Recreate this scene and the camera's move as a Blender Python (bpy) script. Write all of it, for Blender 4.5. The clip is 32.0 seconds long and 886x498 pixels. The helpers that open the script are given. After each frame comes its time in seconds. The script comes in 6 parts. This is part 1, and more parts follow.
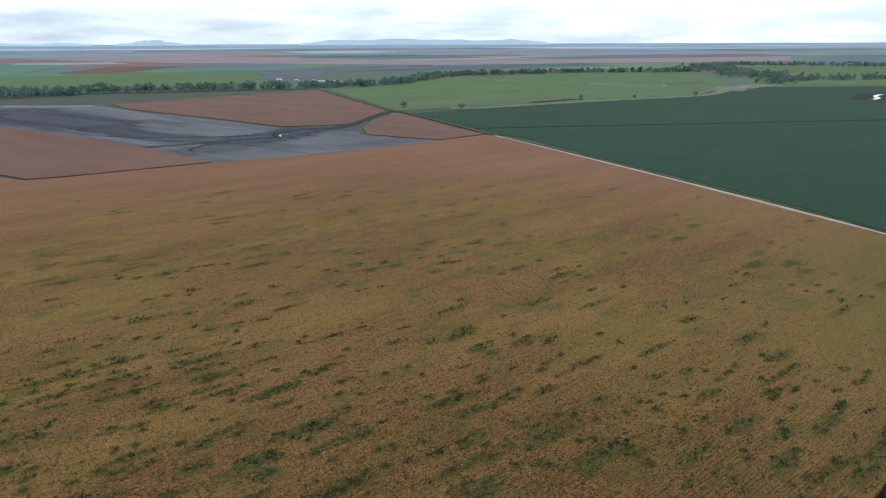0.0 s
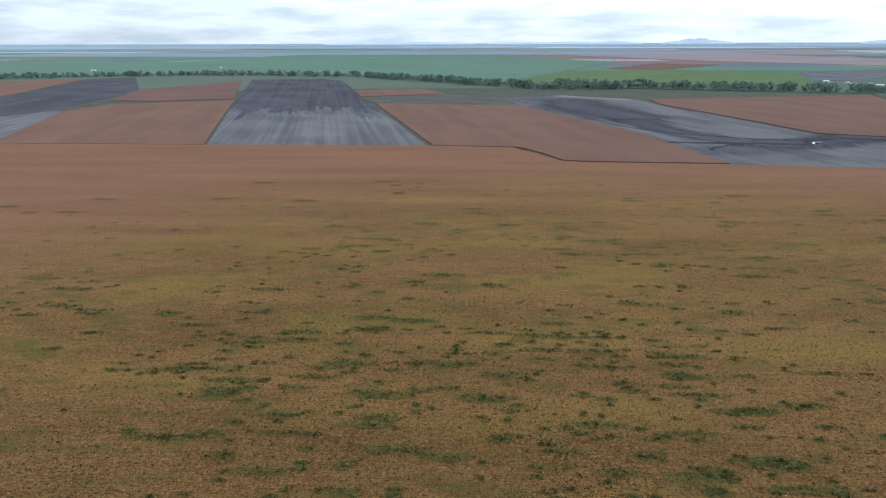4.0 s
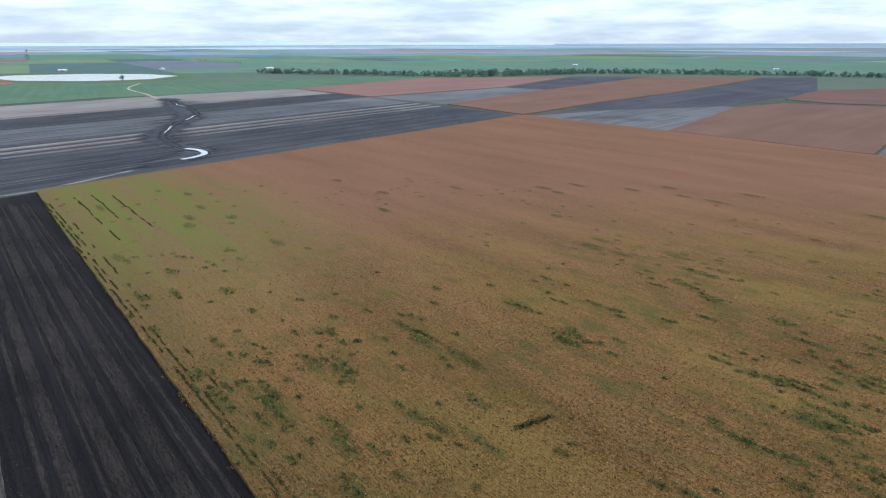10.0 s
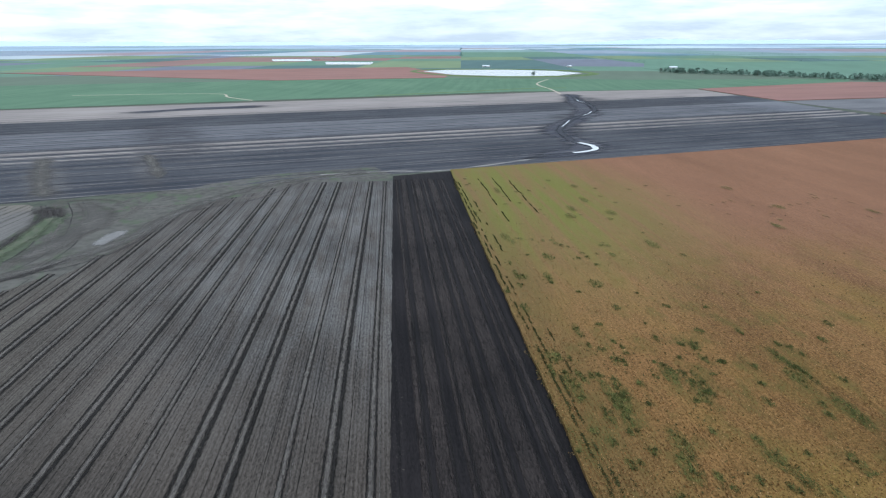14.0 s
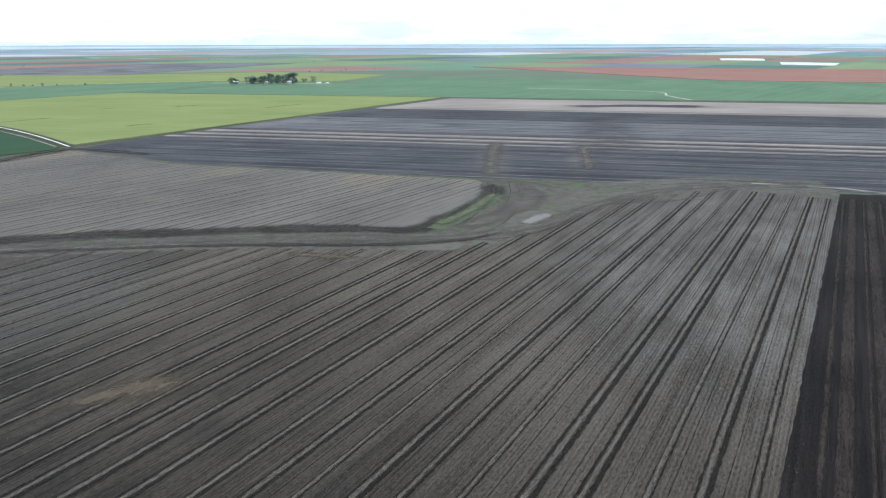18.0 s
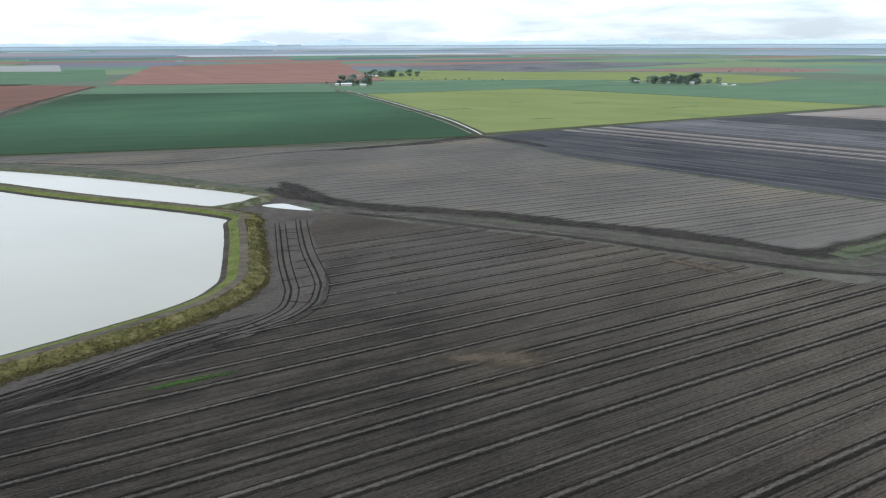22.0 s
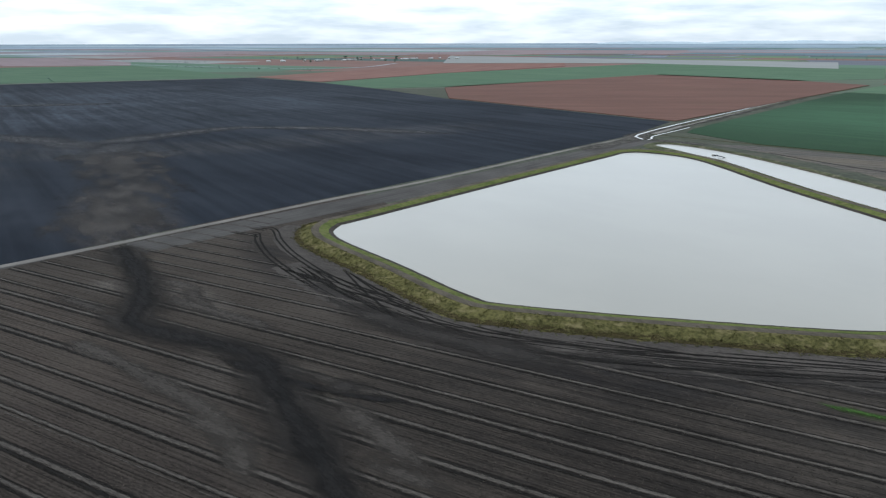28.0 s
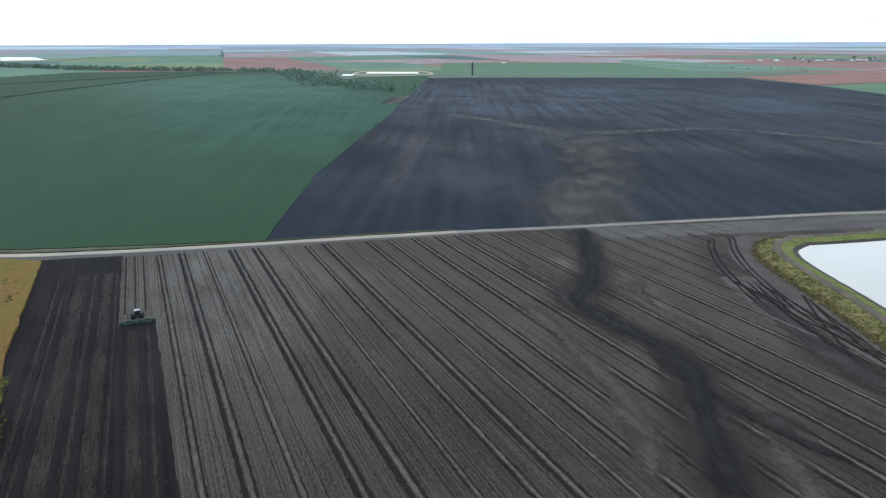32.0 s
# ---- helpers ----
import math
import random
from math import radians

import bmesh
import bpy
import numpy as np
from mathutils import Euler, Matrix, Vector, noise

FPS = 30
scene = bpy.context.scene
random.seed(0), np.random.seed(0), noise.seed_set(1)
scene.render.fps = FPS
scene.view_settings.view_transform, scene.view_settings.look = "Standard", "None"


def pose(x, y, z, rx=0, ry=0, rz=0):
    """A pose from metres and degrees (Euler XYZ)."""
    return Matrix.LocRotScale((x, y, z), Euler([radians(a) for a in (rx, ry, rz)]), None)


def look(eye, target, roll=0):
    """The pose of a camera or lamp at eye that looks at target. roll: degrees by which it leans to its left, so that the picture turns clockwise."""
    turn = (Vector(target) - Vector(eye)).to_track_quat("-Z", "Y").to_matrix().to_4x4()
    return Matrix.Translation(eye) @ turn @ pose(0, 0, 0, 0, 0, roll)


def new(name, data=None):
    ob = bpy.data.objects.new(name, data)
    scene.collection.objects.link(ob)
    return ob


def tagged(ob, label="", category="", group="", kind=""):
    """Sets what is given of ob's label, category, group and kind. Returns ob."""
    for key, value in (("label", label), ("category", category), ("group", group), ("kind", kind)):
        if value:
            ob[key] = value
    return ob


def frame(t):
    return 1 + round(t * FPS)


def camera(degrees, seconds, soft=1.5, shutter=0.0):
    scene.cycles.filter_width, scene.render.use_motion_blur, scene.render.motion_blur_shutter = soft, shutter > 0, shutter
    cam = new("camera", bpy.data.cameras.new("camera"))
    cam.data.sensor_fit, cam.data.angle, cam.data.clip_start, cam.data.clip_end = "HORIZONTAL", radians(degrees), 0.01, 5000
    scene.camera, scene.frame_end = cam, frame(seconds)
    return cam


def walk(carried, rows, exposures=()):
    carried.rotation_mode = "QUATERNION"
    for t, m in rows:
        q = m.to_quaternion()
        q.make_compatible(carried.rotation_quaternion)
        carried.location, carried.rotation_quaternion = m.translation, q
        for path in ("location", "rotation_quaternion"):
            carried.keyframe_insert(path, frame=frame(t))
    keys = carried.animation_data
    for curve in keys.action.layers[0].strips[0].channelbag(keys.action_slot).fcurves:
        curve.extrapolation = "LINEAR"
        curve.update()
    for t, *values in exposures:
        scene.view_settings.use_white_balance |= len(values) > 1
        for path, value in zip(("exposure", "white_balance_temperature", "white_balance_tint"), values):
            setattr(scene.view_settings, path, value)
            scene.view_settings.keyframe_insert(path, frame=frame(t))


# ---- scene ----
cam = camera(65.54, 32.0, soft=1.2)
PATH = [
    (0.0, pose(0, 0, 92, 73.38, 0.17, 0.01)),
    (0.5, pose(0, 0, 92, 73.40, 0.08, 5.35)),
    (1.0, pose(0, 0, 92, 73.40, 0.10, 10.59)),
    (1.5, pose(0, 0, 92, 73.39, 0.12, 15.85)),
    (2.0, pose(0, 0, 92, 73.36, 0.14, 21.04)),
    (2.5, pose(0, 0, 92, 73.36, 0.13, 26.22)),
    (3.0, pose(0, 0, 92, 73.36, 0.09, 31.46)),
    (3.5, pose(0, 0, 92, 73.36, 0.13, 36.61)),
    (5.5, pose(0, 0, 92, 73.32, 0.11, 55.11)),
    (6.0, pose(0, 0, 92, 73.33, 0.13, 59.49)),
    (6.5, pose(0, 0, 92, 73.30, 0.09, 63.79)),
    (7.0, pose(0, 0, 92, 73.31, 0.06, 68.02)),
    (7.5, pose(0, 0, 92, 73.32, 0.09, 72.26)),
    (8.0, pose(0, 0, 92, 73.35, 0.11, 76.44)),
    (8.5, pose(0, 0, 92, 73.35, 0.15, 80.57)),
    (9.0, pose(0, 0, 92, 73.37, 0.13, 84.69)),
    (9.5, pose(0, 0, 92, 73.41, 0.11, 88.70)),
    (10.0, pose(0, 0, 92, 73.40, 0.13, 92.80)),
    (10.5, pose(0, 0, 92, 73.44, 0.13, 96.84)),
    (11.0, pose(0, 0, 92, 73.45, 0.15, 100.79)),
    (11.5, pose(0, 0, 92, 73.44, 0.21, 104.71)),
    (12.0, pose(0, 0, 92, 73.40, 0.19, 108.65)),
    (12.5, pose(0, 0, 92, 73.41, 0.21, 112.60)),
    (13.0, pose(0, 0, 92, 73.38, 0.18, 116.58)),
    (13.5, pose(0, 0, 92, 73.39, 0.18, 120.55)),
    (15.5, pose(0, 0, 92, 73.33, 0.18, 136.87)),
    (16.0, pose(0, 0, 92, 73.33, 0.17, 141.65)),
    (16.5, pose(0, 0, 92, 73.29, 0.24, 146.25)),
    (17.0, pose(0, 0, 92, 73.34, 0.16, 150.77)),
    (17.5, pose(0, 0, 92, 73.35, 0.11, 155.08)),
    (18.0, pose(0, 0, 92, 73.35, 0.13, 159.12)),
    (18.5, pose(0, 0, 92, 73.33, 0.14, 163.11)),
    (19.0, pose(0, 0, 92, 73.33, 0.15, 167.13)),
    (19.5, pose(0, 0, 92, 73.37, 0.12, 171.12)),
    (20.0, pose(0, 0, 92, 73.36, 0.15, 175.04)),
    (20.5, pose(0, 0, 92, 73.34, 0.25, 178.96)),
    (21.0, pose(0, 0, 92, 73.36, 0.27, 182.88)),
    (21.5, pose(0, 0, 92, 73.38, 0.28, 186.79)),
    (22.0, pose(0, 0, 92, 73.40, 0.20, 190.79)),
    (22.5, pose(0, 0, 92, 73.41, 0.23, 195.06)),
    (23.0, pose(0, 0, 92, 73.41, 0.30, 199.48)),
    (23.5, pose(0, 0, 92, 73.39, 0.28, 204.35)),
    (24.0, pose(0, 0, 92, 73.38, 0.21, 209.34)),
    (24.5, pose(0, 0, 92, 73.36, 0.32, 214.22)),
    (25.0, pose(0, 0, 92, 73.35, 0.32, 219.11)),
    (25.5, pose(0, 0, 92, 73.35, 0.23, 224.03)),
    (27.5, pose(0, 0, 92, 73.34, 0.16, 243.31)),
    (28.0, pose(0, 0, 92, 73.35, 0.14, 248.13)),
    (28.5, pose(0, 0, 92, 73.36, 0.16, 252.85)),
    (29.0, pose(0, 0, 92, 73.36, 0.17, 257.45)),
    (29.5, pose(0, 0, 92, 73.36, 0.13, 262.08)),
    (30.0, pose(0, 0, 92, 73.37, 0.17, 266.68)),
    (30.5, pose(0, 0, 92, 73.35, 0.23, 271.40)),
    (31.0, pose(0, 0, 92, 73.35, 0.26, 276.42)),
    (31.5, pose(0, 0, 92, 73.36, 0.27, 281.15)),
    (32.0, pose(0, 0, 92, 73.36, 0.21, 285.84)),
]
EXPOSURES = [(0, -0.21, 5650, 10), (1, -0.1, 5645, 10), (6, -0.08, 5600, 10), (13, 0.1, 5480, 10), (17, 0.28, 5800, 10), (19, 0.36, 5880, 10), (21, 0.2, 5950, 10), (22, -0.02, 5980, 10), (23, -0.3, 6000, 10), (25, -0.54, 6020, 10), (28, -0.32, 5900, 10), (30, -0.2, 5780, 10), (32, 0.2, 5700, 10)]
EYE = 92.0            # height of the drone over the fields
walk(cam, PATH, EXPOSURES)

# ---------------------------------------------------------------- light
SUN_EL, SUN_AZ = radians(48), radians(20)
world = bpy.data.worlds.new("world")
scene.world = world
world.use_nodes = True
wt = world.node_tree
wt.nodes.clear()


def wnode(kind, **kw):
    n = wt.nodes.new(kind)
    for k, v in kw.items():
        n.inputs[k].default_value = v
    return n


w_out = wnode("ShaderNodeOutputWorld")
w_sky = wnode("ShaderNodeTexSky")
w_sky.sky_type, w_sky.sun_disc = "NISHITA", False
w_sky.sun_elevation, w_sky.sun_rotation = SUN_EL, SUN_AZ
w_tc = wnode("ShaderNodeTexCoord")
w_map = wnode("ShaderNodeMapping", Scale=(4.6, 4.6, 30.0))
w_noise = wnode("ShaderNodeTexNoise", Scale=1.7, Detail=7.0, Roughness=0.55)
w_ramp = wnode("ShaderNodeValToRGB")
w_ramp.color_ramp.elements[0].position, w_ramp.color_ramp.elements[0].color = 0.36, (0.64, 0.71, 0.745, 1)
w_ramp.color_ramp.elements[1].position, w_ramp.color_ramp.elements[1].color = 0.60, (0.95, 0.995, 0.995, 1)
w_bg1 = wnode("ShaderNodeBackground", Strength=0.15)
w_bg2 = wnode("ShaderNodeBackground", Strength=1.75)
w_mix = wnode("ShaderNodeMixShader", Fac=0.90)
# the overcast is brighter overhead and towards the sun than low down and away from it
w_xyz = wnode("ShaderNodeSeparateXYZ")
w_up = wt.nodes.new("ShaderNodeMapRange")
w_up.interpolation_type = "SMOOTHSTEP"
for key, val in zip(("From Min", "From Max", "To Min", "To Max"), (0.0, 0.15, 1.23, 2.0)):
    w_up.inputs[key].default_value = val
w_dot = wt.nodes.new("ShaderNodeVectorMath")
w_dot.operation = "DOT_PRODUCT"
w_dot.inputs[1].default_value = (0.19, 0.05, 0)
w_sum, w_mul = wt.nodes.new("ShaderNodeMath"), wt.nodes.new("ShaderNodeMath")
w_sum.operation, w_mul.operation = "ADD", "MULTIPLY"
w_sum.inputs[1].default_value = 1.01
for a, b in ((w_tc.outputs["Generated"], w_xyz.inputs[0]), (w_xyz.outputs["Z"], w_up.inputs["Value"]), (w_tc.outputs["Generated"], w_dot.inputs[0]),
             (w_dot.outputs["Value"], w_sum.inputs[0]), (w_sum.outputs[0], w_mul.inputs[0]), (w_up.outputs["Result"], w_mul.inputs[1]), (w_mul.outputs[0], w_bg2.inputs["Strength"]),
             (w_tc.outputs["Generated"], w_map.inputs["Vector"]), (w_map.outputs[0], w_noise.inputs["Vector"]),
             (w_noise.outputs["Fac"], w_ramp.inputs["Fac"]), (w_ramp.outputs["Color"], w_bg2.inputs["Color"]),
             (w_sky.outputs["Color"], w_bg1.inputs["Color"]), (w_bg1.outputs[0], w_mix.inputs[1]),
             (w_bg2.outputs[0], w_mix.inputs[2]), (w_mix.outputs[0], w_out.inputs["Surface"])):
    wt.links.new(a, b)

sun = new("sun", bpy.data.lights.new("sun", "SUN"))
sun.data.energy, sun.data.angle, sun.data.color = 1.4, radians(20), (1.0, 0.96, 0.9)
sun.matrix_world = look((0, 0, 0), (-math.sin(SUN_AZ) * math.cos(SUN_EL), -math.cos(SUN_AZ) * math.cos(SUN_EL), -math.sin(SUN_EL)))

# ---------------------------------------------------------------- materials
ROW = 39.2            # direction of the sown rows, degrees from x


class Nodes:
    """A small builder for one node material."""

    def __init__(self, name, rough=0.9, crumbly=0.0):
        self.m = bpy.data.materials.new(name)
        self.m.use_nodes = True
        self.t = self.m.node_tree
        self.bsdf = self.t.nodes["Principled BSDF"]
        self.bsdf.inputs["Roughness"].default_value = rough
        self.bsdf.inputs["Specular IOR Level"].default_value = 0.04
        self.bsdf.inputs["Diffuse Roughness"].default_value = crumbly
        self.tc = self.t.nodes.new("ShaderNodeTexCoord").outputs["Object"]

    def link(self, a, b):
        self.t.links.new(a, b)

    def noise(self, size, angle=0.0, detail=4.0, rough=0.55, shift=0.0):
        """Noise with cells of size (long, wide) metres, the long way turned to angle."""
        mp = self.t.nodes.new("ShaderNodeMapping")
        mp.vector_type = "TEXTURE"
        mp.inputs["Rotation"].default_value[2] = radians(angle)
        mp.inputs["Scale"].default_value = (size[0], size[1], 10.0)
        mp.inputs["Location"].default_value = (shift, shift * 0.7, 0)
        n = self.t.nodes.new("ShaderNodeTexNoise")
        n.inputs["Scale"].default_value, n.inputs["Detail"].default_value, n.inputs["Roughness"].default_value = 1.0, detail, rough
        self.link(self.tc, mp.inputs["Vector"])
        self.link(mp.outputs[0], n.inputs["Vector"])
        return n.outputs["Fac"]

    def wave(self, spacing, angle):
        """Even planted rows: -1 to 1 across angle, a little unsteady."""
        mp = self.t.nodes.new("ShaderNodeMapping")
        mp.vector_type = "TEXTURE"
        mp.inputs["Rotation"].default_value[2] = radians(angle)
        w = self.t.nodes.new("ShaderNodeTexWave")
        w.bands_direction = "Y"
        w.inputs["Scale"].default_value = math.pi / 10 / spacing
        w.inputs["Distortion"].default_value, w.inputs["Detail"].default_value, w.inputs["Detail Scale"].default_value = 1.2, 3.0, 0.6
        self.link(self.tc, mp.inputs["Vector"])
        self.link(mp.outputs[0], w.inputs["Vector"])
        return self.math("SUBTRACT", self.math("MULTIPLY", w.outputs["Fac"], 2.0), 1.0)

    def ramp(self, fac, lo, hi, a=0.0, b=1.0):
        r = self.t.nodes.new("ShaderNodeMapRange")
        r.interpolation_type = "SMOOTHSTEP"
        for k, v in zip(("From Min", "From Max", "To Min", "To Max"), (lo, hi, a, b)):
            r.inputs[k].default_value = v
        self.link(fac, r.inputs["Value"])
        return r.outputs["Result"]

    def math(self, op, a, b):
        n = self.t.nodes.new("ShaderNodeMath")
        n.operation = op
        for i, v in enumerate((a, b)):
            if isinstance(v, (int, float)):
                n.inputs[i].default_value = v
            else:
                self.link(v, n.inputs[i])
        return n.outputs[0]

    def mix(self, fac, a, b):
        n = self.t.nodes.new("ShaderNodeMix")
        n.data_type = "RGBA"
        for s, v in ((n.inputs[0], fac), (n.inputs[6], a), (n.inputs[7], b)):
            if isinstance(v, tuple):
                s.default_value = (*v, 1)
            elif isinstance(v, (int, float)):
                s.default_value = v
            else:
                self.link(v, s)
        return n.outputs[2]

    def spot(self, x, y, radius, soft, squash=1.0, angle=0.0):
        """1 inside a round patch of ground, 0 outside, with a soft edge."""
        mp = self.t.nodes.new("ShaderNodeMapping")
        mp.vector_type = "TEXTURE"
        mp.inputs["Location"].default_value = (x, y, 0)
        mp.inputs["Rotation"].default_value[2] = radians(angle)
        mp.inputs["Scale"].default_value = (radius, radius * squash, 1e6)
        ln = self.t.nodes.new("ShaderNodeVectorMath")
        ln.operation = "LENGTH"
        self.link(self.tc, mp.inputs["Vector"])
        self.link(mp.outputs[0], ln.inputs[0])
        return self.ramp(ln.outputs["Value"], 1 - soft, 1 + soft, 1.0, 0.0)

    def soft(self, angle=ROW, size=(7.0, 2.2), gain=2.3, top=1.0):
        """Let the surface thin out, in crumbs, towards the edges that its mesh marks."""
        at = self.t.nodes.new("ShaderNodeAttribute")
        at.attribute_name = "fade"
        n = self.math("MULTIPLY", self.math("SUBTRACT", self.noise(size, angle, 7, 0.78, shift=17), 0.5), self.ramp(at.outputs["Fac"], 0.0, 0.35, 0.0, gain))
        self.link(self.ramp(self.math("ADD", at.outputs["Fac"], n), 0.12, 0.95, 0.0, top), self.bsdf.inputs["Alpha"])

    def done(self, colour, bump=None, strength=0.4, distance=0.3):
        if isinstance(colour, tuple):
            self.bsdf.inputs["Base Color"].default_value = (*colour, 1)
        else:
            self.link(colour, self.bsdf.inputs["Base Color"])
        if bump is not None:
            b = self.t.nodes.new("ShaderNodeBump")
            b.inputs["Strength"].default_value, b.inputs["Distance"].default_value = strength, distance
            self.link(bump, b.inputs["Height"])
            self.link(b.outputs[0], self.bsdf.inputs["Normal"])
        return self.m


def streaky(name, dark, light, angle=ROW, long=120.0, wide=5.0, patch=70.0, odd=None, odd_at=0.62, fine=0.9, bump=0.4, contrast=1.0, spots=(), grain=0.3, soft=None, broken=True, rows=0.0):
    """Worked soil or an even crop: long streaks along the rows, broad patches and fine clods."""
    k = Nodes(name, crumbly=0.8)
    s, p, f = k.noise((long, wide), angle, 3), k.noise((patch, patch * 0.6), angle + 20, 5, shift=31), k.noise((fine * 1.8, fine * 0.6), angle, 6, 0.7)
    v = k.math("ADD", k.math("MULTIPLY", s, 0.5 - grain * 0.5), k.math("ADD", k.math("MULTIPLY", p, 0.5 - grain * 0.5), k.math("MULTIPLY", f, grain)))
    if rows:
        v = k.math("ADD", v, k.math("MULTIPLY", k.wave(rows, angle), 0.024))
    c = k.mix(k.ramp(v, 0.5 - 0.16 / contrast, 0.5 + 0.16 / contrast), dark, light)
    if odd:
        q = k.noise((patch * 1.7, patch * 0.8), angle, 5, 0.6, shift=83)
        c = k.mix(k.ramp(q, odd_at - 0.06, odd_at + 0.1), c, odd)
    # spots: stains and silt; in the black and green materials also painted haze
    if spots:
        worn = k.ramp(k.math("ADD", k.math("MULTIPLY", k.noise((26, 7), angle, 6, 0.68, shift=61), 0.75), k.math("MULTIPLY", f, 0.25)), *((0.30, 0.66) if broken else (-1.0, 0.3)))
        for x, y, r, squash, turn, colour in spots:
            own = k.mix(k.ramp(v, 0.5 - 0.16 / contrast, 0.5 + 0.16 / contrast), tuple(q * 0.45 for q in colour), tuple(q * 1.55 for q in colour))
            c = k.mix(k.math("MULTIPLY", k.spot(x, y, r, 0.5, squash, turn), worn), c, own)
    if soft:
        k.soft(angle, soft[:2], *soft[2:])
    return k.done(c, f, bump, 0.25)


def plain(name, colour, rough=0.8, metal=0.0, vary=0.18, size=0.5):
    k = Nodes(name, rough)
    k.bsdf.inputs["Metallic"].default_value = metal
    n = k.noise((size, size), 0, 4)
    c = k.mix(k.ramp(n, 0.3, 0.7), tuple(v * (1 - vary) for v in colour), tuple(min(1, v * (1 + vary)) for v in colour))
    return k.done(c, n, 0.1, 0.05)


def sorghum_mat():
    k = Nodes("ripe sorghum", 0.95)
    heads = k.noise((0.95, 0.7), ROW, 6, 0.8)
    rows = k.noise((9, 0.8), ROW, 3, 0.65, shift=5)
    band = k.noise((160, 26), ROW, 3, shift=11)
    tone = k.math("ADD", k.math("MULTIPLY", heads, 0.66), k.math("ADD", k.math("MULTIPLY", rows, 0.18), k.math("MULTIPLY", band, 0.16)))
    # beyond the near zone the crop is painted pinker and paler, as by haze
    ripe = k.mix(k.ramp(tone, 0.35, 0.65), (0.088, 0.044, 0.024), (0.196, 0.099, 0.055))
    gold = k.mix(k.ramp(tone, 0.39, 0.61), (0.048, 0.026, 0.009), (0.186, 0.100, 0.036))
    near = k.spot(-20, 130, 330, 0.35)
    c = k.mix(near, ripe, gold)
    # unripe yellow-green bands and weedy green drifts
    yel = k.math("MULTIPLY", k.ramp(k.noise((95, 34), ROW + 8, 4, shift=47), 0.46, 0.66), k.math("MULTIPLY", near, k.ramp(heads, 0.35, 0.6, 0.25, 0.6)))
    c = k.mix(yel, c, (0.148, 0.100, 0.024))
    grain = k.ramp(heads, 0.36, 0.58, 0.3, 0.95)
    weed = k.math("MULTIPLY", k.ramp(k.noise((17, 8), ROW, 5, 0.62, shift=3), 0.46, 0.68), k.ramp(k.noise((110, 70), ROW, 3, shift=19), 0.32, 0.56))
    c = k.mix(k.math("MULTIPLY", k.math("MULTIPLY", weed, near), grain), c, (0.066, 0.058, 0.016))
    corner = k.math("MULTIPLY", k.spot(-372, -208, 150, 0.6, 0.52, ROW), k.ramp(k.noise((140, 6), ROW, 3, shift=29), 0.3, 0.62, 0.35, 0.9))
    c = k.mix(corner, c, (0.098, 0.098, 0.022))
    edge = k.math("MULTIPLY", k.spot(-170, -80, 330, 0.5, 0.045, ROW), k.ramp(heads, 0.40, 0.6, 0.1, 0.6))
    c = k.mix(edge, c, (0.080, 0.062, 0.022))
    weedy = k.math("MULTIPLY", k.spot(250, 252, 150, 0.6, 0.6, ROW), k.ramp(k.noise((30, 9), ROW, 4, shift=37), 0.3, 0.6, 0.35, 0.85))
    c = k.mix(weedy, c, (0.088, 0.070, 0.018))
    return k.done(c, heads, 0.5, 0.4)


def water_mat(name, colour, rough=0.06):
    k = Nodes(name, rough)
    k.bsdf.inputs["Specular IOR Level"].default_value = 0.5
    k.bsdf.inputs["IOR"].default_value = 1.33
    n = k.noise((90, 60), 20, 4)
    r = k.noise((2.5, 0.8), 60, 3)
    c = k.mix(k.ramp(n, 0.35, 0.65), tuple(v * 0.95 for v in colour), colour)
    return k.done(c, r, 0.015, 0.05)


def grass_mat(name, dark, light, dry=None, size=2.2, soft=None):
    k = Nodes(name, 0.95)
    f, p = k.noise((size, size), 0, 5, 0.65), k.noise((size * 11, size * 6), 30, 4, shift=9)
    c = k.mix(k.ramp(k.math("ADD", k.math("MULTIPLY", f, 0.6), k.math("MULTIPLY", p, 0.4)), 0.36, 0.64), dark, light)
    if dry:
        c = k.mix(k.ramp(k.noise((size * 5, size * 3), 60, 5, 0.65, shift=4), 0.5, 0.66), c, dry)
    if soft:
        k.soft(30, soft[:2], *soft[2:])
    return k.done(c, f, 0.7, 0.5)


def leaf_mat(name, colour):
    """Thin leaves: part of the light comes through them."""
    k = Nodes(name, 0.85)
    c = k.mix(k.ramp(k.noise((2, 2), 0, 4), 0.3, 0.7), tuple(v * 0.8 for v in colour), tuple(v * 1.2 for v in colour))
    k.done(c)
    tr = k.t.nodes.new("ShaderNodeBsdfTranslucent")
    mx = k.t.nodes.new("ShaderNodeMixShader")
    mx.inputs[0].default_value = 0.35
    k.link(c, tr.inputs["Color"])
    k.link(k.bsdf.outputs[0], mx.inputs[1])
    k.link(tr.outputs[0], mx.inputs[2])
    k.link(mx.outputs[0], k.t.nodes["Material Output"].inputs["Surface"])
    return k.m


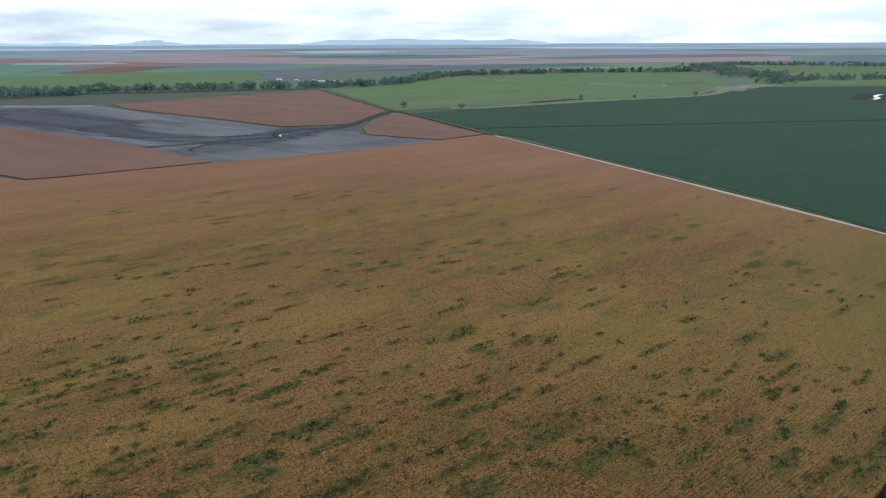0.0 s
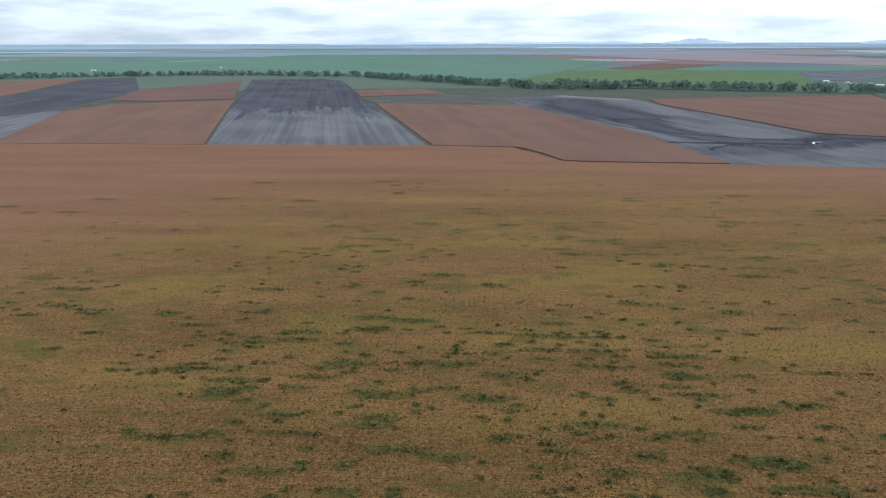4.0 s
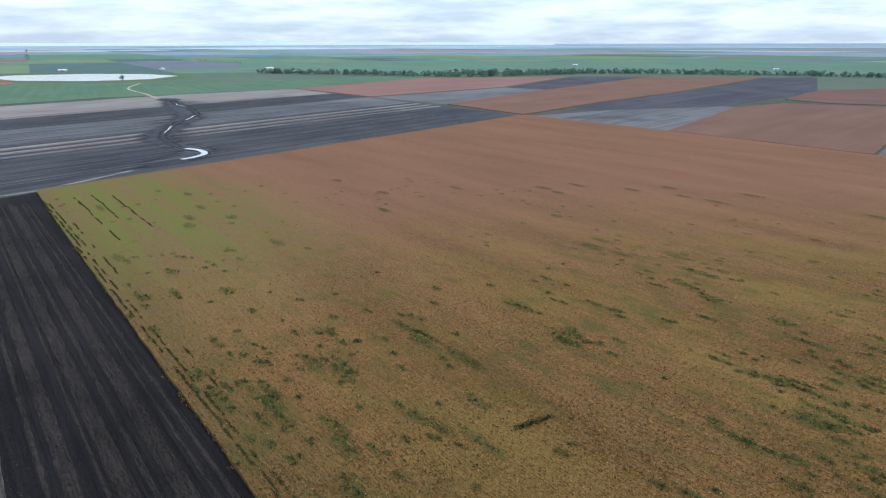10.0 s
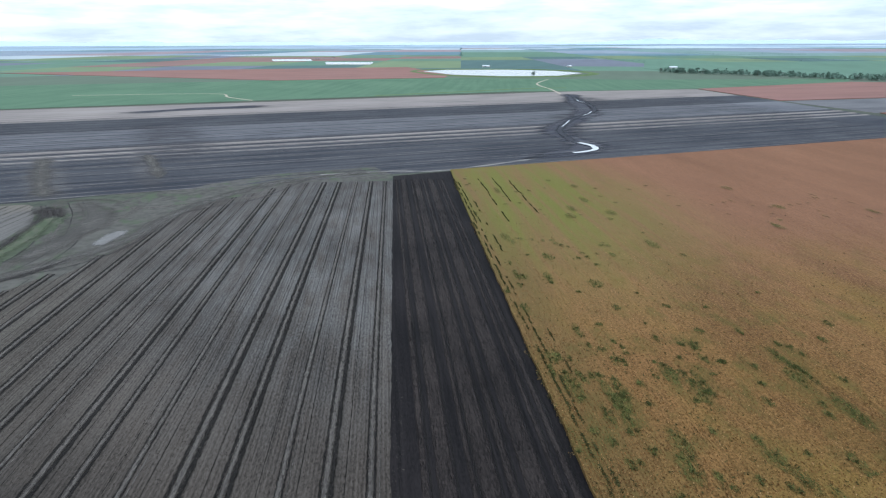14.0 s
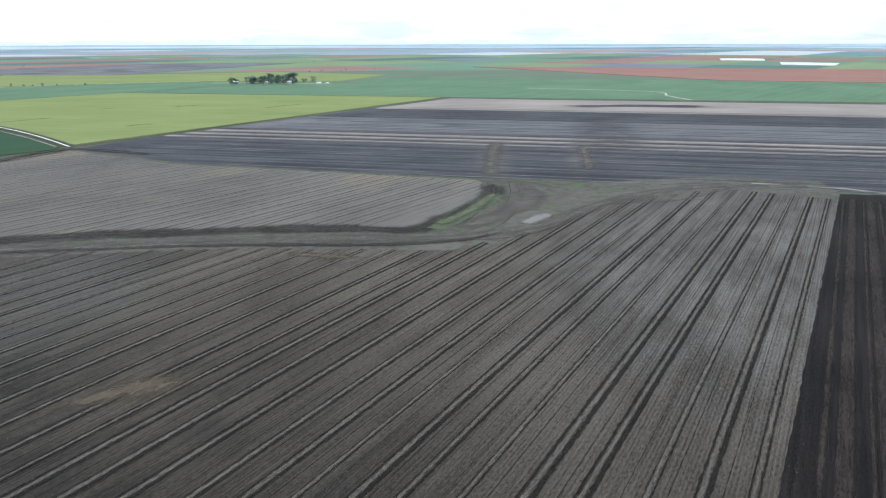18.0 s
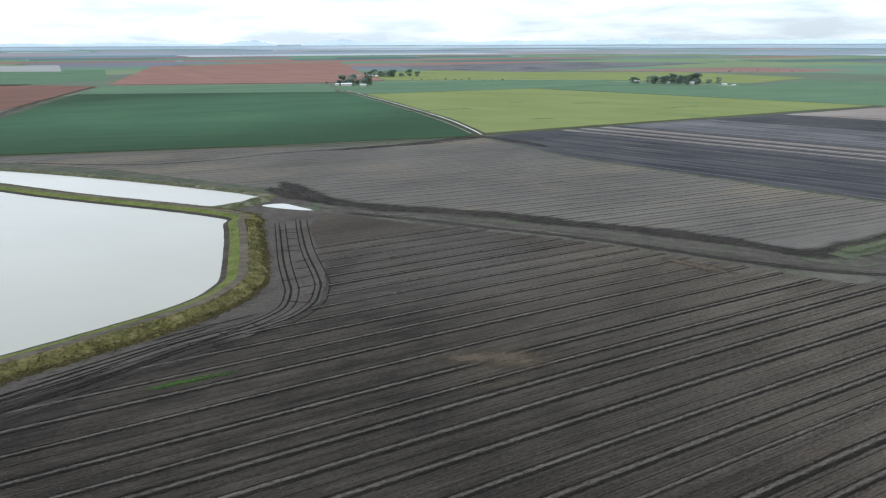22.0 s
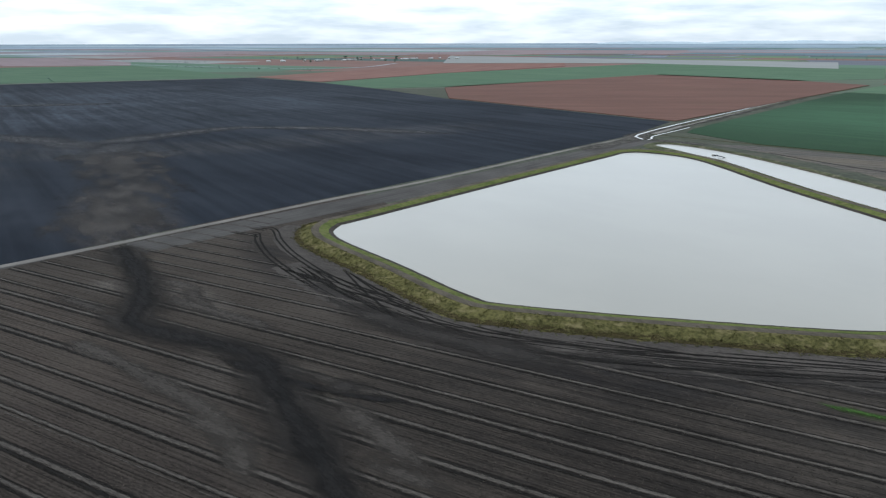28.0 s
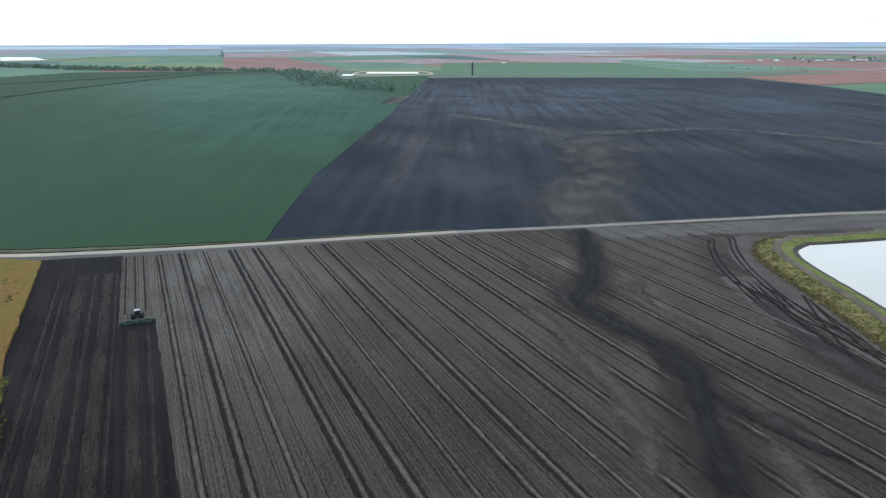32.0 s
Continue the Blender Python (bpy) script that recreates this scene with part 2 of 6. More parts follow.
M = {}
M["sorghum"] = sorghum_mat()
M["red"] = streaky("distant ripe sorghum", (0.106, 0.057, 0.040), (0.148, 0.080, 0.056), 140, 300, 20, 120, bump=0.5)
# copy of the sorghum red, paled and pinked by painted haze
M["red_hazed"] = streaky("haze-tinted ripe sorghum", (0.140, 0.076, 0.062), (0.184, 0.100, 0.082), 140, 300, 30, 160, bump=0.3)
M["red2"] = streaky("dull ripe sorghum", (0.092, 0.050, 0.040), (0.134, 0.072, 0.056), 60, 300, 24, 160, odd=(0.092, 0.067, 0.041), odd_at=0.66)
TAN, GREY, MURK = (0.090, 0.068, 0.044), (0.086, 0.075, 0.065), (0.020, 0.018, 0.017)
# small coloured patches, and large spots that make the stubble paler or darker
STUBBLE_SPOTS_A = (
    (224, 150, 75, 0.5, ROW, (0.080, 0.073, 0.065)),
    (10, -132, 80, 0.6, ROW, (0.034, 0.030, 0.026)),
    (18, -192, 20, 0.45, 10, TAN),
    (17, -176, 10, 0.6, 0, TAN),
    (103, -162, 7, 0.3, 50, (0.05, 0.085, 0.02)),
    (262, -3, 24, 0.32, 25, GREY),
    (186, -3, 30, 0.3, -5, GREY),
    (158, -33, 16, 0.4, 35, GREY),
    (130, 12, 26, 0.3, 40, GREY),
    (285, 22, 16, 0.5, 60, GREY),
)
STUBBLE_SPOTS_B = (
    (235, 72, 120, 0.42, ROW, (0.054, 0.043, 0.035)),
    (150, 20, 90, 0.5, ROW, (0.034, 0.028, 0.024)),
    (-40, -262, 170, 0.42, ROW, (0.070, 0.062, 0.051)),
    (62, -280, 75, 0.6, 68, (0.062, 0.058, 0.053)),
    (-260, -245, 170, 0.5, ROW, (0.080, 0.076, 0.071)),
    (92, -146, 150, 0.62, ROW, (0.0205, 0.018, 0.016)),
    (150, -112, 46, 0.26, 50, MURK),
    (205, -70, 40, 0.22, 28, MURK),
    (112, -240, 52, 0.22, 68, MURK),
    (300, -38, 44, 0.25, 5, MURK),
)
M["stubble"] = streaky("grey stubble soil", (0.0187, 0.0154, 0.0129), (0.0755, 0.0632, 0.0520), ROW, 70, 0.8, 90, odd=(0.074, 0.060, 0.046), odd_at=0.66, fine=0.9, bump=0.9, contrast=1.15, grain=0.48, spots=STUBBLE_SPOTS_A + STUBBLE_SPOTS_B, rows=1.0)
M["fallow"] = streaky("pale grey fallow soil", (0.057, 0.053, 0.049), (0.120, 0.110, 0.099), 35.0, 30, 1.6, 120, odd=(0.120, 0.104, 0.082), odd_at=0.56, fine=1.0, bump=0.5, grain=0.4, rows=2.1)
M["loose"] = streaky("loosened soil", (0.034, 0.030, 0.0265), (0.084, 0.074, 0.066), ROW, 6, 1.2, 25, fine=0.7, bump=0.8, contrast=1.2, grain=0.5)
M["churned"] = streaky("churned dark soil", (0.016, 0.015, 0.014), (0.044, 0.040, 0.037), ROW, 6, 1.2, 25, fine=0.7, bump=0.8, contrast=1.2, grain=0.5)
M["sown"] = streaky("freshly sown black soil", (0.0043, 0.0040, 0.0042), (0.0165, 0.0140, 0.0138), ROW, 60, 1.2, 60, fine=0.9, bump=0.8, contrast=1.5, grain=0.42)
M["track_dark"] = streaky("dark wheel track", (0.009, 0.008, 0.008), (0.022, 0.020, 0.019), ROW, 4, 0.6, 30, fine=0.5, grain=0.5)
M["track_pale"] = streaky("pale crumbled ridge", (0.0273, 0.0240, 0.0209), (0.1050, 0.0930, 0.0808), ROW, 7, 0.6, 30, fine=0.9, contrast=1.5, grain=0.6)
BROWN, SILT = (0.055, 0.047, 0.042), (0.068, 0.064, 0.064)
# the last, broadest spot is haze painted over the field's far end
M["black"] = streaky("black ploughed soil", (0.0072, 0.0096, 0.0146), (0.0198, 0.0240, 0.0322), 14, 420, 13, 160, odd=(0.026, 0.030, 0.039), odd_at=0.62, contrast=1.5, spots=(
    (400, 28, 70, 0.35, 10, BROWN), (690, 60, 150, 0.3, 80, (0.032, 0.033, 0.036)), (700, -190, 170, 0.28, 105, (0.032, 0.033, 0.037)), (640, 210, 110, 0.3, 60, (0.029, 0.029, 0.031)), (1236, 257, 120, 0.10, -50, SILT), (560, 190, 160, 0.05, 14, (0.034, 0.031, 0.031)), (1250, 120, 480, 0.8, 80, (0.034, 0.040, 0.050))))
CREEKSIDE = ((-620, -262, 40, 0.4, 30, (0.019, 0.019, 0.022)), (-715, -325, 60, 0.4, 30, (0.021, 0.021, 0.023)), (-860, -380, 70, 0.35, 5, (0.021, 0.021, 0.023)), (-1100, -470, 90, 0.4, 30, (0.022, 0.022, 0.025)), (-240, -510, 95, 0.14, 64, (0.069, 0.064, 0.060)), (-312, -500, 95, 0.10, 60, (0.062, 0.057, 0.055)), (-420, -620, 160, 0.2, 60, (0.030, 0.029, 0.032)))
M["plough"] = streaky("dark ploughed soil", (0.0215, 0.0230, 0.0285), (0.0535, 0.0540, 0.0580), 146, 400, 2.6, 110, contrast=1.6, spots=CREEKSIDE)
M["plough_mid"] = streaky("half-dry ploughed soil", (0.0600, 0.0600, 0.0663), (0.1225, 0.1200, 0.1250), 146, 400, 5, 120, odd=(0.0462, 0.0462, 0.0537), odd_at=0.6, contrast=1.2, spots=CREEKSIDE)
M["plough_pale"] = streaky("dry pale ploughed soil", (0.1241, 0.1069, 0.0980), (0.2076, 0.1814, 0.1630), 146, 400, 9, 130, odd=(0.0905, 0.0799, 0.0750), odd_at=0.62, spots=CREEKSIDE)
M["grey_plough"] = streaky("grey drying ploughed soil", (0.069, 0.067, 0.069), (0.131, 0.124, 0.125), 141, 500, 6, 150, contrast=1.5, odd=(0.048, 0.047, 0.049), odd_at=0.62, spots=((-590, 950, 175, 0.5, -40, (0.048, 0.047, 0.056)), (-460, 860, 90, 0.4, -40, (0.050, 0.049, 0.057)), (-205, 640, 80, 0.35, 55, (0.045, 0.044, 0.050)), (-165, 740, 45, 0.5, 80, (0.05, 0.049, 0.055)), (-110, 780, 60, 0.35, 20, (0.05, 0.049, 0.055)), (-40, 690, 60, 0.3, 40, (0.055, 0.053, 0.058)), (-870, 560, 90, 0.8, 51, (0.09, 0.088, 0.09))))
M["violet_plough"] = streaky("damp violet-grey ploughed soil", (0.034, 0.033, 0.039), (0.067, 0.063, 0.072), 141, 500, 7, 140, contrast=1.3)
# its spots pale the farther crop: haze painted into the green
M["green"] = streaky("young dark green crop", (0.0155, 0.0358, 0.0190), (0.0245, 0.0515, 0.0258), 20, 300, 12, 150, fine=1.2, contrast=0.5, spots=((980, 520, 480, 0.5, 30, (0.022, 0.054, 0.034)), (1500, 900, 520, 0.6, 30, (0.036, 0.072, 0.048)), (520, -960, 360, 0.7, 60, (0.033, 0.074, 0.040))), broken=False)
M["green2"] = streaky("mid green crop", (0.054, 0.096, 0.058), (0.079, 0.126, 0.076), 30, 300, 14, 160, fine=1.2)
M["olive"] = streaky("olive green crop", (0.0621, 0.0929, 0.0352), (0.0945, 0.1251, 0.0517), 30, 220, 14, 130, fine=1.2)
M["yellow"] = streaky("yellow-green crop", (0.105, 0.128, 0.043), (0.142, 0.163, 0.062), 147, 260, 10, 150, odd=(0.092, 0.122, 0.045), odd_at=0.62, fine=1.2)
# farmland tones with distance haze mixed in, paler and bluer farther out
HAZED_TONES = {
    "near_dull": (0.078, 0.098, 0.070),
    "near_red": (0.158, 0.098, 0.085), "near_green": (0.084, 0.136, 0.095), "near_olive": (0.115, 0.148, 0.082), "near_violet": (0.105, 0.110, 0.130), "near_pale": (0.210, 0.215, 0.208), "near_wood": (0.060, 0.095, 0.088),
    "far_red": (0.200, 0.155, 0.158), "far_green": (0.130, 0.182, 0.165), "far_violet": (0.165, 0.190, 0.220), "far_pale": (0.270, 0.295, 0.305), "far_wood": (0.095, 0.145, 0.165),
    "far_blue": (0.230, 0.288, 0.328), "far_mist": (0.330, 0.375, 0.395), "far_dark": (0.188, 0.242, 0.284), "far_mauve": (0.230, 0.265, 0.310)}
for tone, c in HAZED_TONES.items():
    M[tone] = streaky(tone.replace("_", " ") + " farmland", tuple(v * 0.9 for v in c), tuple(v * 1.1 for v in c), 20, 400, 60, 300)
# hill colour is mostly distance haze, not its own rock or scrub
M["hill"] = streaky("far haze-blue hill", (0.38, 0.45, 0.50), (0.43, 0.50, 0.54), 20, 200, 60, 200)
M["ground"] = grass_mat("earth and thin grass", (0.040, 0.045, 0.034), (0.070, 0.074, 0.054), (0.074, 0.068, 0.054), 6)
M["waterway"] = grass_mat("grassed waterway", (0.046, 0.043, 0.037), (0.088, 0.082, 0.070), (0.060, 0.074, 0.044), 5)
M["wash"] = grass_mat("pale grassy wash", (0.080, 0.084, 0.054), (0.140, 0.138, 0.094), (0.16, 0.15, 0.11), 8)
M["verge"] = grass_mat("weedy verge", (0.024, 0.030, 0.015), (0.051, 0.051, 0.028), (0.072, 0.066, 0.036), 2)
M["lush"] = grass_mat("lush green grass", (0.052, 0.066, 0.018), (0.104, 0.118, 0.036), (0.10, 0.10, 0.04), 1.6)
M["bank_grass"] = grass_mat("fresh bank grass", (0.046, 0.054, 0.036), (0.072, 0.082, 0.052), (0.080, 0.080, 0.060), 2.5)
M["tussock"] = grass_mat("olive tussock grass", (0.038, 0.037, 0.014), (0.106, 0.097, 0.037), (0.135, 0.116, 0.056), 1.2)
M["channel_grass"] = grass_mat("grey-green bank grass", (0.034, 0.038, 0.022), (0.082, 0.086, 0.048), (0.130, 0.120, 0.084), 1.8)
M["mud"] = streaky("wet mud", (0.012, 0.011, 0.011), (0.028, 0.025, 0.023), 0, 4, 2, 12, fine=0.5)
M["crest"] = streaky("trodden brown earth", (0.050, 0.043, 0.033), (0.108, 0.092, 0.070), 0, 8, 3, 20, fine=0.6)
M["shore"] = streaky("damp dark bank earth", (0.024, 0.021, 0.018), (0.062, 0.053, 0.044), 0, 8, 2, 20, fine=0.6)
M["headland"] = streaky("grey headland earth", (0.043, 0.040, 0.037), (0.090, 0.084, 0.079), -64, 80, 1.4, 40, fine=0.6)
M["road"] = streaky("pale gravel road", (0.235, 0.200, 0.150), (0.340, 0.295, 0.228), -64, 40, 1.0, 25, fine=0.6)
M["road_mid"] = streaky("grey gravel road", (0.185, 0.164, 0.136), (0.285, 0.255, 0.214), -64, 40, 1.0, 25, fine=0.6)
M["track"] = streaky("grey dirt track", (0.1062, 0.0972, 0.0882), (0.2016, 0.1854, 0.1674), -64, 40, 0.9, 25, fine=0.6)
M["soft_black"] = streaky("crumbling wet black soil", (0.006, 0.006, 0.006), (0.022, 0.020, 0.019), 20, 9, 0.8, 14, fine=0.8, grain=0.55, contrast=1.3, bump=0.9, soft=(6, 1.6))
M["soft_mud"] = streaky("damp dark creek mud", (0.017, 0.018, 0.022), (0.046, 0.046, 0.050), 146, 20, 3, 30, fine=0.9, grain=0.4, soft=(22, 5))
M["soft_rut"] = streaky("dark wheel rut", (0.006, 0.0055, 0.005), (0.019, 0.017, 0.015), ROW, 4, 0.6, 30, fine=0.5, grain=0.5, soft=(2.6, 0.5))
M["soft_ridge"] = streaky("pale crumbled ridge", (0.034, 0.030, 0.026), (0.094, 0.083, 0.072), ROW, 7, 0.6, 30, fine=0.8, contrast=1.3, grain=0.6, soft=(3.0, 0.6, 1.9))
M["soft_bed"] = streaky("drying sown bed", (0.008, 0.0068, 0.0064), (0.033, 0.0265, 0.0235), ROW, 14, 0.8, 30, fine=0.8, bump=0.8, contrast=1.5, grain=0.55, soft=(5, 0.7))
M["soft_murk"] = streaky("damp dark soil", (0.016, 0.0145, 0.0135), (0.042, 0.037, 0.033), ROW, 12, 0.9, 30, fine=0.9, grain=0.5, contrast=1.3, bump=0.8, soft=(18, 4, 1.3))
M["soft_pale"] = streaky("pale crumbled soil", (0.027, 0.0238, 0.021), (0.070, 0.061, 0.053), ROW, 8, 0.8, 20, fine=0.8, grain=0.6, contrast=1.2, bump=0.8, soft=(3.2, 1.1, 2.2))
M["soft_tan"] = streaky("dry straw-littered soil", (0.0391, 0.0306, 0.0235), (0.0935, 0.0756, 0.0549), ROW, 9, 0.8, 25, fine=0.8, grain=0.5, bump=0.7, soft=(14, 4))
M["soft_earth"] = streaky("bare grey-brown earth", (0.046, 0.042, 0.037), (0.098, 0.090, 0.079), 0, 12, 1.5, 25, fine=0.8, grain=0.4, bump=0.6, soft=(10, 4, 1.4, 0.8))
M["soft_dry"] = streaky("pale dry crusted earth", (0.095, 0.090, 0.084), (0.165, 0.155, 0.145), 0, 8, 2, 25, fine=0.8, grain=0.4, soft=(6, 3, 1.4))
M["soft_grass"] = grass_mat("thin fresh grass", (0.046, 0.056, 0.034), (0.076, 0.086, 0.052), (0.080, 0.082, 0.058), 2.5, soft=(9, 4, 1.2))
M["soft_shoots"] = grass_mat("fresh green shoots", (0.022, 0.042, 0.010), (0.040, 0.084, 0.020), (0.034, 0.045, 0.018), 1.2, soft=(5, 1.0, 3.0))
M["soft_scrub"] = grass_mat("brown dead grass", (0.022, 0.018, 0.008), (0.060, 0.048, 0.022), (0.034, 0.030, 0.014), 1.0, soft=(3, 1.6, 3.0))
M["soft_silt"] = streaky("pale silt over black soil", (0.030, 0.031, 0.034), (0.066, 0.064, 0.065), 14, 60, 5, 40, fine=1.0, soft=(40, 9, 1.5, 0.85))
M["soft_brown"] = streaky("brown subsoil", (0.028, 0.026, 0.025), (0.076, 0.068, 0.062), 14, 22, 9, 40, fine=1.0, contrast=1.3, soft=(34, 16, 4.2, 0.75))
M["soft_furrow"] = streaky("dry turned furrow", (0.0570, 0.0539, 0.0540), (0.1140, 0.1042, 0.0990), 146.5, 200, 2, 60, contrast=1.3, soft=(90, 2.5))
M["soft_violet"] = streaky("damp violet-grey soil", (0.034, 0.033, 0.040), (0.072, 0.068, 0.078), 141, 500, 7, 140, soft=(300, 8))
M["soft_wet"] = streaky("damp dark plough soil", (0.022, 0.023, 0.030), (0.052, 0.052, 0.060), 146, 300, 4, 60, contrast=1.3, soft=(120, 7))
M["water"] = water_mat("milky dam water", (0.232, 0.219, 0.186), 0.22)
M["pool"] = water_mat("muddy pool water", (0.27, 0.262, 0.245), 0.15)
M["leaf"] = leaf_mat("gum leaves", (0.200, 0.255, 0.210))
M["leaf2"] = leaf_mat("dark gum leaves", (0.115, 0.168, 0.130))
M["drain_dark"] = plain("dark drain weeds", (0.012, 0.018, 0.014), 0.9, vary=0.3, size=2)
M["stalk"] = plain("dry sorghum stalks", (0.085, 0.058, 0.024), 0.9, vary=0.4, size=0.8)


def speck_mat(name, stops):
    """Many tiny pieces, each of its own shade."""
    k = Nodes(name, 0.9)
    g = k.t.nodes.new("ShaderNodeNewGeometry")
    r = k.t.nodes.new("ShaderNodeValToRGB")
    while len(r.color_ramp.elements) < len(stops):
        r.color_ramp.elements.new(0.5)
    for e, (at, c) in zip(r.color_ramp.elements, stops):
        e.position, e.color = at, (*c, 1)
    k.link(g.outputs["Random Per Island"], r.inputs["Fac"])
    return k.done(r.outputs["Color"])


M["heads"] = speck_mat("sorghum heads", ((0.0, (0.052, 0.028, 0.011)), (0.3, (0.120, 0.063, 0.022)), (0.75, (0.185, 0.098, 0.035)), (1.0, (0.300, 0.186, 0.084))))
M["straw"] = speck_mat("clods and broken straw", ((0.0, (0.008, 0.007, 0.006)), (0.5, (0.026, 0.022, 0.019)), (0.8, (0.060, 0.051, 0.042)), (1.0, (0.115, 0.097, 0.077))))
M["soft_weed"] = grass_mat("low green weeds", (0.048, 0.050, 0.014), (0.090, 0.090, 0.025), (0.108, 0.088, 0.028), 0.9, soft=(2.6, 0.8))
M["tuft"] = plain("dark weeds", (0.036, 0.036, 0.013), 0.9, vary=0.4, size=1.5)
M["weed"] = plain("green weeds", (0.050, 0.054, 0.017), 0.9, vary=0.45, size=1.5)
# leaf colour of the far tree lines, with haze blended in
M["far_tree"] = plain("haze-tinted blue-green tree", (0.075, 0.110, 0.105), 0.9, vary=0.25, size=40)
M["bark"] = plain("grey bark", (0.16, 0.13, 0.10), 0.9, vary=0.3, size=0.6)
M["white"] = plain("white painted steel", (0.24, 0.25, 0.25), 0.5, vary=0.06, size=4)
M["roof"] = plain("pale corrugated roof", (0.46, 0.48, 0.49), 0.5, 0.2, 0.08, 3)
M["wall"] = plain("weathered cladding", (0.34, 0.33, 0.30), 0.7, vary=0.15, size=2)
M["steel"] = plain("dark steel", (0.06, 0.065, 0.07), 0.5, 0.6, 0.2, 1)
M["machine"] = plain("green machine paint", (0.018, 0.050, 0.032), 0.4, vary=0.1, size=0.6)
M["tyre"] = plain("black tyre rubber", (0.018, 0.018, 0.018), 0.85, vary=0.2, size=0.3)
M["rim"] = plain("yellow wheel rim", (0.55, 0.36, 0.03), 0.5, vary=0.1, size=0.3)
M["glass"] = plain("dark cab glass", (0.015, 0.02, 0.022), 0.08, vary=0.1, size=1)

# ---------------------------------------------------------------- tools
NEAR, RIM = 2500.0, 4900.0


def far(x, y, z=0.0):
    """Beyond 2.5 km the plain is drawn in, towards a rim at eye height, so that all of it stays within reach."""
    r = math.hypot(x, y)
    if r <= NEAR:
        return Vector((x, y, z))
    k = (NEAR + (RIM - NEAR) * (1 - NEAR / r)) / r
    return Vector((x * k, y * k, EYE + (z - EYE) * k))


def mesh_of(name, bm, material):
    me = bpy.data.meshes.new(name)
    bm.to_mesh(me)
    bm.free()
    me.materials.append(material)
    return me


def raw(name, verts, faces, material):
    me = bpy.data.meshes.new(name)
    me.from_pydata([tuple(v) for v in verts], [], faces)
    me.materials.append(material)
    return me


def part(name, data, parent, label=""):
    ob = new(name, data)
    ob.parent = parent
    if label:
        ob["label"] = label
    return ob


def empty(name, label, category, group="", kind="", at=None):
    ob = tagged(new(name), label, category, group, kind)
    ob.empty_display_size = 0.5
    if at is not None:
        ob.matrix_world = at
    return ob


def clip(poly, ax, ay, c):
    """The part of poly where ax * x + ay * y >= c."""
    out = []
    for (x0, y0), (x1, y1) in zip(poly, poly[1:] + poly[:1]):
        d0, d1 = ax * x0 + ay * y0 - c, ax * x1 + ay * y1 - c
        if d0 >= 0:
            out.append((x0, y0))
        if d0 * d1 < 0:
            k = d0 / (d0 - d1)
            out.append((x0 + (x1 - x0) * k, y0 + (y1 - y0) * k))
    return out


def band(poly, angle, lo, hi):
    """The part of poly between two lines along angle; lo and hi count to the left of that direction."""
    ax, ay = -math.sin(radians(angle)), math.cos(radians(angle))
    return clip(clip(poly, ax, ay, lo), -ax, -ay, -hi)


def ragged(poly, step, amp, seed):
    """Corner points with uneven, worn edges between them."""
    rnd, out = random.Random(seed), []
    for (x0, y0), (x1, y1) in zip(poly, poly[1:] + poly[:1]):
        ln = math.hypot(x1 - x0, y1 - y0)
        n = max(1, min(160, int(ln / step)))
        for i in range(n):
            a = rnd.gauss(0, amp) if i else 0
            k = i / n
            out.append((x0 + (x1 - x0) * k - (y1 - y0) / ln * a, y0 + (y1 - y0) * k + (x1 - x0) / ln * a))
    return out


def slab(name, poly, top, material, cell=140.0):
    """A field as one sheet with its edge down to the ground, bent with the far plain."""
    bm = bmesh.new()
    f = bm.faces.new([bm.verts.new((x, y, top)) for x, y in poly])
    if f.normal.z < 0 or f.calc_area() and sum(a[0] * b[1] - b[0] * a[1] for a, b in zip(poly, poly[1:] + poly[:1])) < 0:
        f.normal_flip()
    if max(math.hypot(x, y) for x, y in poly) > NEAR - 200:
        bmesh.ops.triangulate(bm, faces=bm.faces[:])
        for axis in (0, 1):
            lo, hi = min(p[axis] for p in poly), max(p[axis] for p in poly)
            no = (1, 0, 0) if axis == 0 else (0, 1, 0)
            n = min(40, int((hi - lo) / cell))
            for i in range(1, n + 1):
                co = [0, 0, 0]
                co[axis] = lo + (hi - lo) * i / (n + 1)
                bmesh.ops.bisect_plane(bm, geom=bm.verts[:] + bm.edges[:] + bm.faces[:], plane_co=co, plane_no=no)
    rim = [e for e in bm.edges if e.is_boundary]
    up = bmesh.ops.extrude_edge_only(bm, edges=rim)["geom"]
    for v in up:
        if isinstance(v, bmesh.types.BMVert):
            v.co.z = -0.2
    for v in bm.verts:
        v.co = far(*v.co)
    return mesh_of(name, bm, material)


FIELD_EDGES = []


def field(name, label, poly, mat, top, category="field", kind="structure", step=0, amp=0.0, group="fields"):
    FIELD_EDGES.append(poly)
    if step:
        poly = ragged(poly, step, amp, len(poly) + int(poly[0][0]))
    return tagged(new(name, slab(name, poly, top, M[mat])), label, category, group, kind)


def smooth(line, step=4.0, closed=False):
    """A rounded line through a few points, in even steps."""
    n, out = len(line), []
    for i in range(n if closed else n - 1):
        p = [Vector(line[(i + j) % n] if closed else line[min(max(i + j, 0), n - 1)]) for j in (-1, 0, 1, 2)]
        m = max(1, int((p[2] - p[1]).length / step))
        for j in range(m):
            t = j / m
            out.append(0.5 * (2 * p[1] + (p[2] - p[0]) * t + (2 * p[0] - 5 * p[1] + 4 * p[2] - p[3]) * t * t + (3 * p[1] - p[0] - 3 * p[2] + p[3]) * t ** 3))
    if not closed:
        out.append(Vector(line[-1]))
    return out


